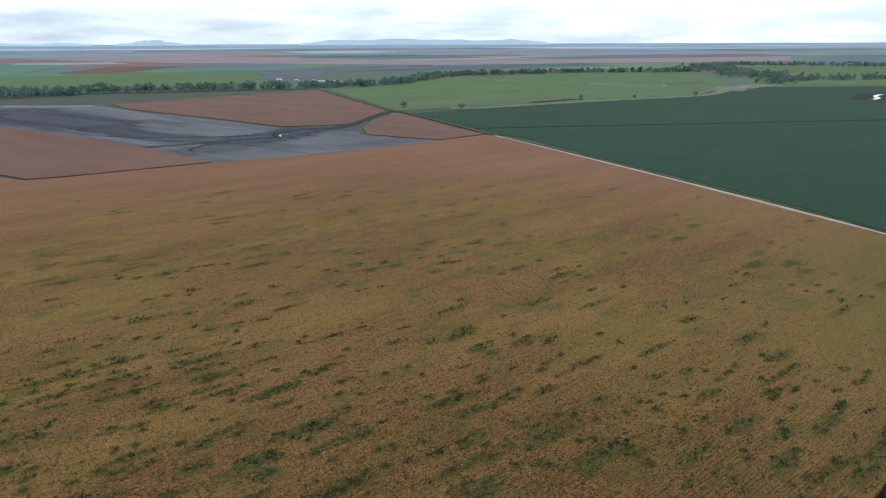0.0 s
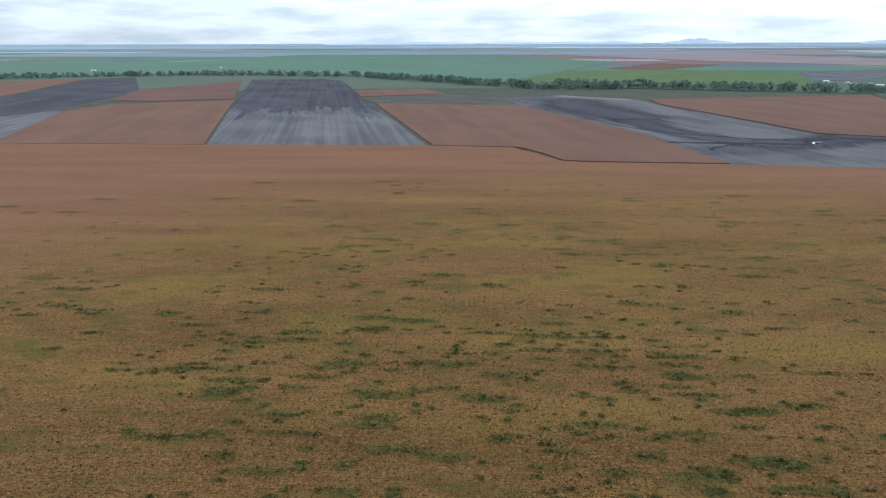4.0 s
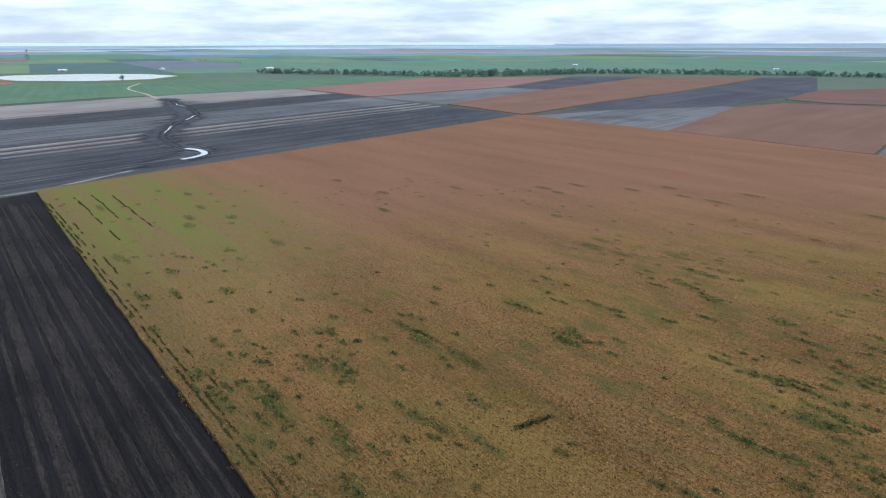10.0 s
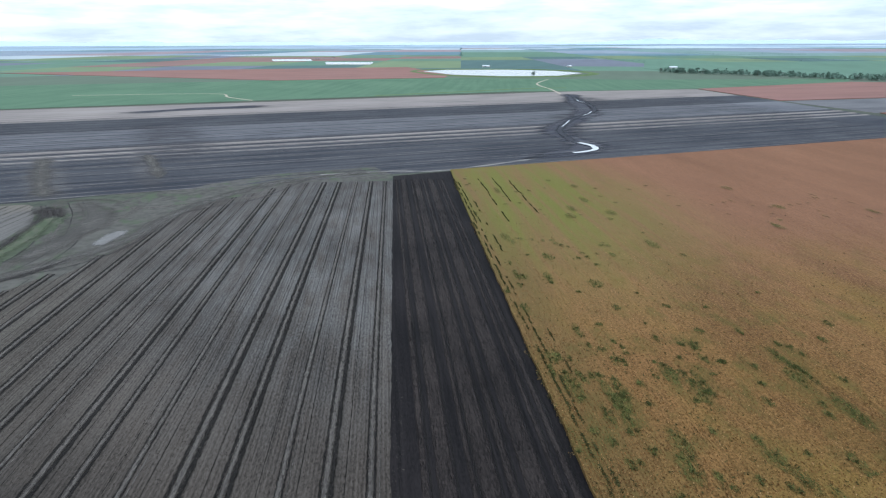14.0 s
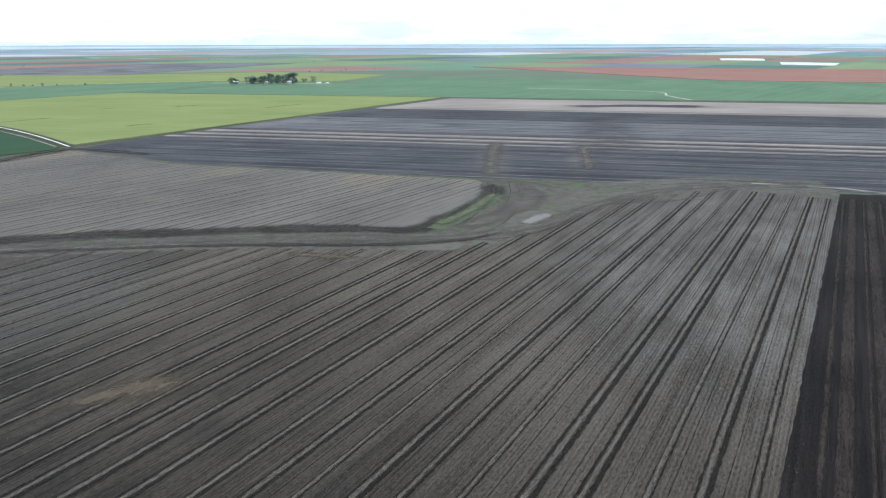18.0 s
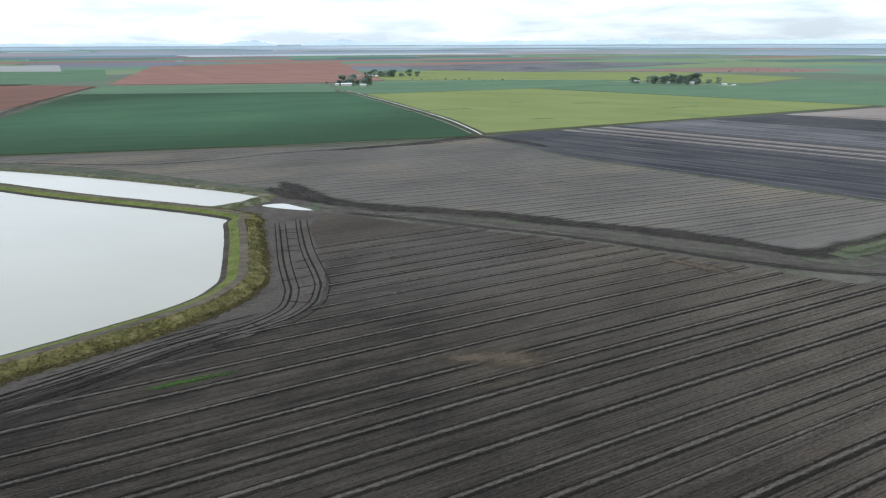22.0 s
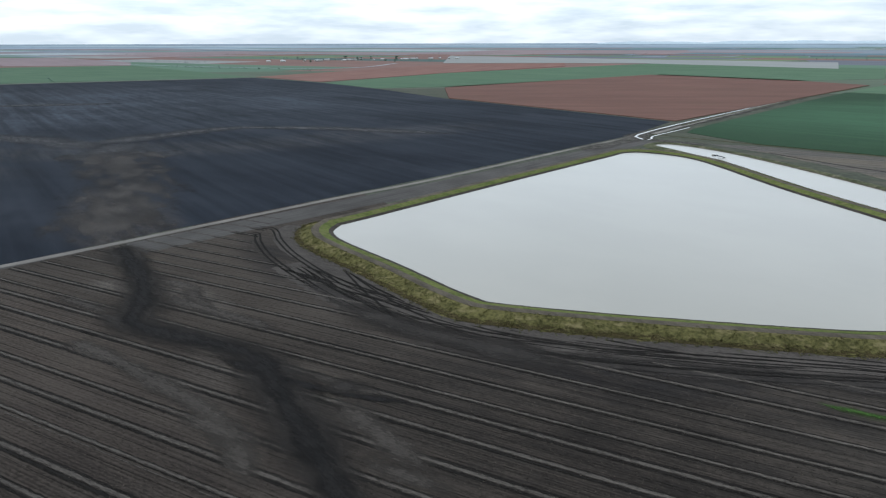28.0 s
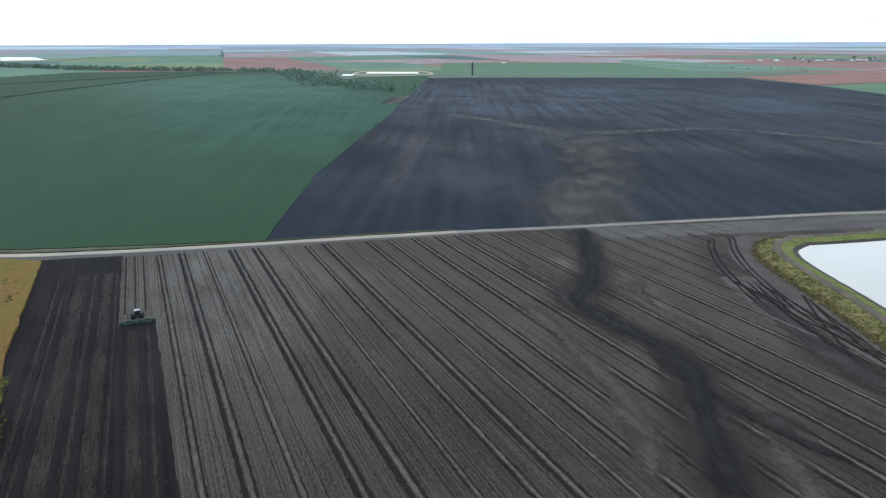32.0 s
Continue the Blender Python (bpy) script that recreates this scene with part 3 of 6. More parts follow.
def normals(line, closed=False):
    n, out = len(line), []
    for i in range(n):
        a, b = (line[i - 1], line[(i + 1) % n]) if closed else (line[max(i - 1, 0)], line[min(i + 1, n - 1)])
        d = (b - a).normalized()
        out.append(Vector((-d.y, d.x)))
    return out


def ribbon(name, line, profile, material, closed=False, wobble=0.0, seed=1):
    """A strip along a line. profile: (offset to its left, height) pairs."""
    rnd, nor = random.Random(seed), normals(line, closed)
    vs, fs, k = [], [], len(profile)
    for p, n in zip(line, nor):
        for o, z in profile:
            q = p + n * (o + rnd.uniform(-wobble, wobble))
            vs.append(far(q.x, q.y, z))
    m = len(line)
    for i in range(m if closed else m - 1):
        for j in range(k - 1):
            a, b = i * k + j, ((i + 1) % m) * k + j
            fs.append((a, b, b + 1, a + 1))
    me = raw(name, vs, fs, material)
    bm = bmesh.new()
    bm.from_mesh(me)
    bmesh.ops.recalc_face_normals(bm, faces=bm.faces[:])
    if sum(f.normal.z * f.calc_area() for f in bm.faces) < 0:
        bmesh.ops.reverse_faces(bm, faces=bm.faces[:])
    bm.to_mesh(me)
    bm.free()
    return me


def box(bm, x, y, z, sx, sy, sz, bevel=0.0):
    """A box on z, centred on x, y."""
    vs = bmesh.ops.create_cube(bm, size=1, matrix=Matrix.Translation((x, y, z + sz / 2)) @ Matrix.Diagonal((sx, sy, sz, 1)))["verts"]
    if bevel:
        bmesh.ops.bevel(bm, geom=list({e for v in vs for e in v.link_edges}), offset=bevel, segments=2, affect="EDGES")
    return vs


def rod(bm, a, b, r0, r1=None, n=7):
    a, b = Vector(a), Vector(b)
    q = (b - a).to_track_quat("Z", "Y").to_matrix().to_4x4()
    bmesh.ops.create_cone(bm, cap_ends=True, segments=n, radius1=r0, radius2=r0 if r1 is None else r1, depth=(b - a).length,
                          matrix=Matrix.Translation((a + b) / 2) @ q)


def sn(s, n, angle=ROW):
    """The point s metres along the sown rows and n to their left."""
    c, d = math.cos(radians(angle)), math.sin(radians(angle))
    return (s * c - n * d, s * d + n * c)


def soft_strip(name, label, line, w, z, mat, core=0.3, ends=12.0, category="ground", seed=2, parent=None, step=3.0):
    """A strip of other soil that thins out at its sides and its ends. w: half width, or half widths at start and end."""
    w0, w1 = w if isinstance(w, tuple) else (w, w)
    pts = smooth(line, step)
    nor, rd = normals(pts), random.Random(seed)
    ph = [rd.uniform(0, 6.3) for _ in range(4)]
    us = (-1, -0.72, -0.45, -0.2, 0, 0.2, 0.45, 0.72, 1)
    run, vs, fs, fade = [0.0], [], [], []
    for a, b in zip(pts, pts[1:]):
        run.append(run[-1] + (b - a).length)
    for p, n, s in zip(pts, nor, run):
        k = s / run[-1]
        ww = (w0 + (w1 - w0) * k) * (1 + 0.16 * math.sin(s / w0 * 0.9 + ph[0]) + 0.1 * math.sin(s / w0 * 2.3 + ph[1]))
        e = min(1.0, s / ends, (run[-1] - s) / ends)
        for u in us:
            q = p + n * ww * u
            vs.append(far(q.x, q.y, z))
            fade.append(min(1.0, (1 - abs(u)) / (1 - core)) * e)
    m = len(us)
    for i in range(len(pts) - 1):
        for j in range(m - 1):
            fs.append((i * m + j, (i + 1) * m + j, (i + 1) * m + j + 1, i * m + j + 1))
    me = raw(name, vs, [f[::-1] for f in fs], M[mat])
    if me.polygons[0].normal.z < 0:
        me.flip_normals()
    me.attributes.new("fade", "FLOAT", "POINT").data.foreach_set("value", fade)
    if parent is not None:
        return part(name, me, parent, label)
    return tagged(new(name, me), label, category, kind="structure")

# ---------------------------------------------------------------- the plain
def plain_sheet():
    """One round sheet of ground from the middle to the rim, with far farmland in broad uneven strips."""
    rings = [0.0, 60, 140, 300, 600, 1000, 1500, 2000, 2400]
    rr = 2500.0
    while rr < 4885:
        rings.append(rr)
        rr += 45 if rr < 4000 else 24 if rr < 4500 else 12
    n = 480
    vs = [Vector((0, 0, 0))]
    for q in rings[1:]:
        true = q if q <= NEAR else NEAR / (1 - (q - NEAR) / (RIM - NEAR))
        vs += [far(true * math.cos(2 * math.pi * i / n), true * math.sin(2 * math.pi * i / n), -0.8 if q > NEAR else 0.0) for i in range(n)]
    faces = [(0, 1 + i, 1 + (i + 1) % n) for i in range(n)]
    kinds = [0] * n
    # outer rings take the haze-tinted tones
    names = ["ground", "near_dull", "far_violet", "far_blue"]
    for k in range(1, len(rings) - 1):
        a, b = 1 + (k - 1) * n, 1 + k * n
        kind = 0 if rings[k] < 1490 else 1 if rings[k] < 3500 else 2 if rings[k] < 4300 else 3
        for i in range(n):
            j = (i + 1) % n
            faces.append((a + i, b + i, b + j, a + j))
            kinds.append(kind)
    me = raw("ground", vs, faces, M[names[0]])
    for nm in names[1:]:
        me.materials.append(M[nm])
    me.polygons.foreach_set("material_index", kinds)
    return tagged(new("ground", me), "flat farming plain of dark earth reaching the horizon", "ground", kind="structure")


plain_sheet()


def paddocks():
    """The far farmland: a patchwork of fields along one survey grid, larger with distance, and the tree lines between them."""
    rnd, belts, c, d = random.Random(14), [], math.cos(radians(33)), math.sin(radians(33))
    # each farther tier has more haze painted into its field colours
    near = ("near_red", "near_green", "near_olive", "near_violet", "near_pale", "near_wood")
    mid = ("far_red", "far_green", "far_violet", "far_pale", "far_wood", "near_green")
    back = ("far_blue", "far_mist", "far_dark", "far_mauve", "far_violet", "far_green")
    # shares of the kinds of field, by the compass sector in which they lie
    shares = ((330, (44, 10, 8, 24, 6, 8), (40, 8, 28, 12, 10, 2)), (35, (10, 55, 16, 10, 3, 6), (16, 34, 26, 8, 12, 4)), (75, (12, 48, 22, 8, 0, 10), (14, 20, 26, 8, 28, 4)),
              (120, (26, 34, 24, 8, 2, 6), (18, 30, 20, 6, 20, 6)), (150, (24, 28, 30, 12, 0, 6), (26, 18, 28, 10, 14, 4)), (190, (30, 22, 16, 24, 2, 6), (26, 10, 32, 18, 12, 2)),
              (240, (38, 28, 14, 4, 12, 4), (40, 20, 12, 20, 6, 2)), (290, (22, 48, 14, 4, 6, 6), (34, 26, 16, 14, 8, 2)))
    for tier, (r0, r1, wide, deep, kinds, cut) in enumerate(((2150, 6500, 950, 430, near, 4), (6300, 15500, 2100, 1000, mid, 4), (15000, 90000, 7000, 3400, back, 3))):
        vs, fs, ids, n = [], [], [], int(r1 / deep) + 2
        for row in range(-n, n):
            v0 = row * deep
            u0 = -r1 * 1.1 + rnd.uniform(0, wide)
            while u0 < r1 * 1.1:
                w = wide * rnd.uniform(0.45, 1.5)
                mu, mv = u0 + w / 2, v0 + deep / 2
                r = math.hypot(mu, mv)
                if r0 < r < r1:
                    x, y = mu * c - mv * d, mu * d + mv * c
                    az = math.degrees(math.atan2(-x, y)) % 360
                    near_w, mid_w = [(a, b) for lo, a, b in shares if lo <= az or lo == 330][-1] if az < 330 else shares[0][1:]
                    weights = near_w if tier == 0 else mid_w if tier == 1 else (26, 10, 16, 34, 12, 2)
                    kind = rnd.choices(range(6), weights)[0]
                    skew = rnd.uniform(-0.12, 0.12) * w
                    o = len(vs)
                    for i in range(cut + 1):
                        for j in range(cut + 1):
                            u, v = u0 + w * i / cut + skew * j / cut, v0 + deep * j / cut
                            vs.append(far(u * c - v * d, u * d + v * c, -0.3 - 0.15 * (2 - tier)))
                    for i in range(cut):
                        for j in range(cut):
                            k = o + i * (cut + 1) + j
                            fs.append((k, k + cut + 1, k + cut + 2, k + 1))
                            ids.append(kind)
                    if tier < 2 and rnd.random() < (0.16 if tier == 0 else 0.22):
                        m = int(w / (26 if tier == 0 else 44) * rnd.uniform(0.4, 1))
                        belts += [((u0 + w * i / max(1, m)) * c - v0 * d + rnd.gauss(0, 7), (u0 + w * i / max(1, m)) * d + v0 * c + rnd.gauss(0, 7)) for i in range(m)]
                u0 += w
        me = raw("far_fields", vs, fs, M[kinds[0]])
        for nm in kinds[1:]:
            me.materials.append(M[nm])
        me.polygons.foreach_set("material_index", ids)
        tagged(new("far_fields", me), ("patchwork of red, green and grey fields out on the plain", "hazy patchwork of fields far out on the plain", "thin strips of country tinted haze-blue below the horizon")[tier], "fields", kind="stuff")
    return belts


BELTS = paddocks()


def hill(az, half, height, seed, flat=0.5):
    """A low hill on the rim: az and half width in degrees, height in metres there."""
    rnd, n = random.Random(seed), 40
    ph = [rnd.uniform(0, 6.3) for _ in range(4)]
    vs, fs = [], []
    for i in range(n + 1):
        u = -1 + 2 * i / n
        a = radians(az + half * u)
        h = 1.45 * height * min(1, (1 - abs(u)) / (1 - flat)) ** 0.8 * (0.82 + 0.12 * math.sin(5 * u + ph[0]) + 0.08 * math.sin(13 * u + ph[1]) + 0.05 * math.sin(29 * u + ph[2]))
        for d, z in ((4780, 84), (4830, 91 + h * 0.4), (4860, 91.5 + h * 0.75), (4890, 84)):
            vs.append((-math.sin(a) * d, math.cos(a) * d, z))
    for i in range(n):
        for j in range(3):
            fs.append((i * 4 + j, i * 4 + j + 1, i * 4 + j + 5, i * 4 + j + 4))
    return tagged(new("hill", raw("hill", vs, fs, M["hill"])), "low hill tinted haze-blue far off on the horizon", "hill", "distant hills", "structure")


ROWS_A = (
    (1.8, 9.6, 30, 1, 0.75),
    (-5.5, 3, 24, 2, 0.4),
    (22, 2.6, 26, 3, 0.2),
    (28, 2, 12, 4, 0.3),
    (33, 5, 9, 5, 0.4),
    (45, 6, 10, 25, 0.5),
    (101, 7, 20, 6, 0.4),
    (108, 5, 26, 7, 0.4),
    (92, 8, 12, 8, 0.5),
    (118, 8, 9, 22, 0.5),
    (128, 9, 12, 23, 0.6),
    (140, 9, 14, 9, 0.6),
    (150, 6, 20, 10, 0.6),
    (158, 6, 22, 11, 0.7),
    (169, 9, 20, 12, 0.8),
    (178, 4, 22, 13, 0.5),
)
ROWS_B = (
    (184, 6, 20, 14, 0.5),
    (193, 8, 16, 15, 0.5),
    (199, 3, 30, 16, 0.3),
    (206, 2.2, 28, 17, 0.2),
    (214, 6, 12, 18, 0.5),
    (223, 5, 12, 19, 0.5),
    (232, 4, 9, 20, 0.4),
    (174, 2, 32, 21, 0.3),
)
for spec in ROWS_A + ROWS_B:
    hill(*spec)

# ---------------------------------------------------------------- fields round the middle
EDGE = [sn(-512, 48), sn(-400, 45.5), sn(-300, 44), sn(-134, 42), sn(80, 40), sn(150, 38.5), sn(190, 43), sn(228, 47), sn(335, 48)]
DITCH = [(-939, 60), (-765, 207), (-600, 336), (-436, 469), (-367, 511), (-332, 496), (-296, 475), (-275, 484), (-183, 549), (-73, 614), (-2, 679), (46, 720)]
ROADSIDE = [(62, 694), (116, 570), (159, 470), (191, 391), (219, 325)]
field("sorghum_field", "ripe orange-brown sorghum crop with green weedy patches", EDGE + ROADSIDE[::-1] + DITCH[::-1], "sorghum", 1.1, kind="stuff", step=5, amp=0.14)

SOWN = [sn(-512, 50), sn(340, 50), sn(332, 15.7), sn(243, 15.7), sn(243, 4), sn(100, 1.5), sn(-130, -1), sn(-495, 4.5)]
field("sown_strip", "freshly sown black soil beside the sorghum", SOWN, "sown", 0.10, step=4, amp=0.15)
STUBBLE = [sn(-478, 7.3), sn(-130, 2), sn(100, 4.3), sn(240, 7), sn(240, 18), sn(331, 18), (333, 64), (368, -8), (398, -68), (385, -62), (362, -48), (322, -32), (280, -46), (228, -66), (190, -88), (160, -116),
           (136, -150), (114, -182), (97, -206), (90, -226), (95, -247), (102, -261), (118, -291), (135, -328), (139, -362), (59, -348), (-22, -324), (-73, -302), (-111, -284), (-158, -298), (-237, -346), (-330, -350)]
field("stubble_field", "grey-brown stubble soil with parallel wheel tracks", STUBBLE, "stubble", 0.06, step=6, amp=0.3)
field("headland_earth", "grey-brown bare earth between stubble and dam bank", [(290, -30), (322, -14), (345, -8), (384, -8), (404, -66), (424, -112), (380, -120), (330, -96), (262, -92), (216, -104), (180, -128), (160, -126), (190, -90), (228, -68), (280, -48)], "stubble", 0.052)
field("headland_earth", "trodden dark earth round the puddle", [(96, -330), (150, -330), (200, -340), (222, -362), (214, -402), (180, -412), (140, -398), (96, -376)], "loose", 0.05)
FIELD_E = [(214, -614), (105, -680), (92, -698), (8, -588), (-66, -531), (-192, -435), (-187, -402), (-109, -329), (4, -362), (91, -380), (150, -402), (190, -420), (249, -437), (350, -470), (447, -482), (512, -474), (485, -505), (318, -585)]
field("fallow_field", "grey fallow soil beyond the grassed waterway", FIELD_E, "fallow", 0.06, step=8, amp=0.4)

# broad ploughed field with bands of drier soil
BIG = [(-939, 55), (-1501, -394), (-1291, -592), (-785, -910), (-450, -1138), (47, -755), (90, -708), (5, -595), (-70, -537), (-197, -441), (-235, -421), (-427, -290), (-569, -192)]
for lo, hi, mat, z, what in ((470, 640, "plough", 0.06, "dark damp"), (640, 650, "plough_pale", 0.1, "dry pale narrow"), (650, 664, "plough", 0.06, "dark damp narrow"), (664, 676, "plough_pale", 0.1, "dry pale narrow"),
                             (676, 691, "plough", 0.06, "dark damp narrow"), (691, 705, "plough_pale", 0.1, "dry pale narrow"), (705, 722, "plough", 0.06, "dark damp"), (722, 860, "plough_mid", 0.06, "half-dry"),
                             (860, 985, "plough", 0.06, "dark damp"), (985, 1300, "plough_pale", 0.06, "dry pale")):
    p = band(BIG, 326.5, -hi, -lo)
    if len(p) > 2:
        field("ploughed_strip", what + " strip of the broad ploughed field", p, mat, z, step=9, amp=0.4, group="ploughed strips")

# west: strips between the ditch and the tree line
field("sorghum_field", "ripe red-brown sorghum strip by the ditch", [(-768, 209), (-603, 338), (-1046, 652), (-1129, 480), (-1060, 385)], "red", 1.0, kind="stuff", step=12, amp=0.5)
P1 = [(-600, 340), (-438, 472), (-790, 735), (-1405, 1195), (-1526, 1223), (-1630, 1075), (-1047, 655)]
rnd = random.Random(51)
q0 = min(x * -math.sin(radians(141)) + y * math.cos(radians(141)) for x, y in P1)
q1 = max(x * -math.sin(radians(141)) + y * math.cos(radians(141)) for x, y in P1)
q, cut = q0, 905.0
while q < q1:
    wide = rnd.uniform(2, 7)
    cut = 905 + (cut - 905) * 0.7 + rnd.uniform(-42, 46)
    col = band(P1, 141, q, min(q + wide, q1))
    for lo, hi, mat, what in ((0, cut, "grey_plough", "dry pale ploughed strip with tractor lines"), (cut, cut + rnd.uniform(25, 120), "plough_mid", "half-dry ploughed strip"), (cut + 150, 3000, "violet_plough", "damp violet-grey ploughed strip")):
        if mat == "violet_plough":
            lo = edge
        p = band(col, 51, lo, hi)
        edge = hi
        if len(p) > 2:
            field("ploughed_strip", what, p, mat, 0.1, group="ploughed strips")
    q += wide
field("sorghum_field", "small ripe sorghum field before the trees", [(-1215, 520), (-1446, 680), (-1588, 1016), (-1081, 673), (-1130, 560)], "red2", 0.9, kind="stuff")
field("sorghum_field", "small ripe sorghum field beside a hedge", [(-1087, 955), (-1009, 1076), (-873, 1003), (-944, 845)], "red", 0.9, kind="stuff")
field("grass_strip", "dull green grass strip between fields", [(-944, 838), (-873, 1003), (-745, 985), (-621, 882), (-815, 765)], "waterway", 0.3, kind="stuff")
field("sorghum_field", "ripe orange sorghum field beyond the ditch", [(-433, 476), (-366, 518), (-330, 503), (-296, 482), (-276, 491), (-188, 553), (-280, 639), (-358, 702), (-470, 776), (-621, 878), (-815, 760)], "red", 1.0, kind="stuff", step=10, amp=0.5)
G1 = [(-186, 556), (-73, 620), (-4, 684), (-48, 706), (-88, 734), (-100, 785), (-185, 796), (-356, 944), (-459, 1022), (-535, 1095), (-690, 1110), (-740, 990), (-621, 882), (-470, 780), (-358, 706), (-280, 643)]
field("ploughed_field", "grey wet ploughed field with a winding creek", G1, "grey_plough", 0.1, step=12, amp=1.0)
field("sorghum_field", "ripe orange sorghum field by the tree line", [(-525, 1115), (-263, 1463), (-80, 997), (-113, 822), (-186, 803), (-360, 950), (-462, 1030)], "red", 1.0, kind="stuff", step=14, amp=0.6)
field("sorghum_field", "ripe sorghum corner between creek and road", [(-66, 968), (42, 728), (-2, 686), (-80, 728), (-92, 785), (-88, 870)], "red", 1.0, kind="stuff", step=10, amp=0.5)
field("olive_crop_field", "olive green crop beyond the drain", [(-238, 1462), (-112, 1660), (-37, 1958), (389, 2266), (824, 2324), (655, 1620), (465, 1280), (237, 1163), (21, 1050), (-66, 1002)], "olive", 0.4, kind="stuff", step=16, amp=1.0)
field("green_crop_field", "olive green crop beyond the woods", [(1240, 2864), (1671, 2688), (1300, 2000), (963, 1545), (705, 1620), (860, 2000)], "olive", 0.4, kind="stuff")
GREEN = [(-42, 966), (20, 1000), (232, 1130), (460, 1258), (613, 1516), (963, 1535), (1180, 1180), (1883, 1335), (2080, 1130), (1760, 850), (1529, 680), (1330, 470), (951, 342), (453, 226), (287, 172), (264, 224), (244, 272), (229, 325), (206, 393), (173, 475), (130, 575), (84, 690), (60, 724)]
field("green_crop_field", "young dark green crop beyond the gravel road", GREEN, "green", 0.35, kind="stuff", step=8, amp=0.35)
field("green_crop_field", "small green crop behind the dam", [(951, 345), (1331, 474), (1530, 684), (1850, 790), (2020, 620), (1885, 575), (1500, 480)], "green", 0.31, kind="stuff")
field("green_crop_field", "green crop beyond the dark hedge line", [(968, 1540), (1184, 1190), (1883, 1344), (2072, 1190), (2180, 1500), (2000, 1900), (1500, 1800)], "green", 0.3, kind="stuff")
BLACK = [(286, 176), (453, 234), (951, 348), (1880, 575), (1925, 470), (2050, -250), (1711, -370), (1439, -425), (1128, -458), (680, -570), (588, -440), (530, -320), (455, -175), (418, -95), (370, 5), (334, 76), (308, 130)]
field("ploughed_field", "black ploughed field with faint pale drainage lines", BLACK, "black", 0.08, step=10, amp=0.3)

# south-west: strips north of the creek
field("ploughed_field", "violet-grey ploughed strip", [(-950, 100), (-1014, 184), (-1089, 383), (-1446, 680), (-2013, 940), (-2012, 803), (-1362, 369), (-1163, 206)], "violet_plough", 0.1)
field("ploughed_field", "dry pale ploughed strip", [(-935, 70), (-768, 206), (-1059, 388), (-1085, 378), (-1014, 184), (-950, 100)], "grey_plough", 0.1)
field("sorghum_field", "ripe red sorghum strip", [(-1110, -47), (-945, 62), (-1160, 205), (-1362, 366), (-2012, 800), (-2040, 482), (-1475, 150)], "red", 1.0, kind="stuff", step=14, amp=0.6)
field("ploughed_field", "dry pale ploughed strip between red crops", [(-1262, -191), (-1112, -50), (-1475, 146), (-1550, 60)], "grey_plough", 0.1)
field("ploughed_field", "violet-grey ploughed strip between red crops", [(-1550, 60), (-1475, 146), (-2070, 495), (-2068, 276)], "violet_plough", 0.1)
field("sorghum_field", "ripe red sorghum strip before the trees", [(-1501, -390), (-1264, -195), (-1550, 55), (-2068, 270), (-1956, -154)], "red_hazed", 1.0, kind="stuff", step=14, amp=0.6)
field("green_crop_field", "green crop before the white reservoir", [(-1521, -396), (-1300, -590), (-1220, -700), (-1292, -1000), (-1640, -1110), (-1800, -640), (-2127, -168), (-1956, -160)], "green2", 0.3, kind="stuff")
field("sorghum_field", "far red sorghum behind the green crop", [(-1640, -1120), (-1292, -1420), (-1140, -2650), (-2325, -1773), (-1826, -1226)], "red_hazed", 0.9, kind="stuff")
field("yellow_crop_field", "flowering yellow-green crop", [(94, -738), (-440, -1160), (95, -1510), (395, -1292), (392, -1282), (299, -1130), (157, -880)], "yellow", 0.5, kind="stuff", step=12, amp=0.5)
field("green_crop_field", "mid green crop beyond the yellow field", [(82, -1518), (-440, -1168), (-795, -945), (-1229, -680), (-1640, -1110), (-1290, -1417), (-577, -1952), (-399, -1690), (-60, -1640)], "green2", 0.35, kind="stuff")
field("yellow_crop_field", "yellow-green crop behind the farm", [(700, -2240), (480, -2518), (174, -2393), (-322, -2442), (-614, -2080), (-399, -1772), (-60, -1900), (351, -1843), (490, -1800)], "yellow", 0.4, kind="stuff")
field("ploughed_field", "dark ploughed field behind the farm", [(560, -2540), (480, -2522), (174, -2397), (-594, -3560), (70, -3739), (760, -3000)], "plough_mid", 0.3)
field("green_crop_field", "strip of green crop along the farm road", [(484, -1797), (351, -1838), (-60, -1890), (-380, -1765), (-399, -1700), (-60, -1650), (90, -1522), (400, -1300), (470, -1370), (570, -1600)], "green2", 0.3, kind="stuff")
field("green_crop_field", "dark green crop beside the canal", [(494, -516), (318, -596), (110, -708), (104, -726), (171, -872), (313, -1120), (464, -1365), (470, -1345), (958, -1212), (852, -1000), (716, -745), (612, -545), (588, -516)], "green", 0.35, kind="stuff", step=10, amp=0.4)
field("green_crop_field", "strip of green crop behind a drain", [(962, -1222), (476, -1352), (584, -1595), (1078, -1468)], "green2", 0.3, kind="stuff")
field("sorghum_field", "far ripe red sorghum beyond the green strip", [(1106, -1512), (1859, -2864), (1495, -3442), (1273, -3680), (701, -2246), (500, -1797), (610, -1674)], "red_hazed", 0.9, kind="stuff")
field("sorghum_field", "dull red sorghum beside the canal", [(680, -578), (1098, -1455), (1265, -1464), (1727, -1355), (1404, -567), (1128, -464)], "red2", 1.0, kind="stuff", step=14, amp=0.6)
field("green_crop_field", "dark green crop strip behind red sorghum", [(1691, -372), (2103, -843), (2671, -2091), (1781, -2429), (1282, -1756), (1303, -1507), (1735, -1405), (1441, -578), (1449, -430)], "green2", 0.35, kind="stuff")
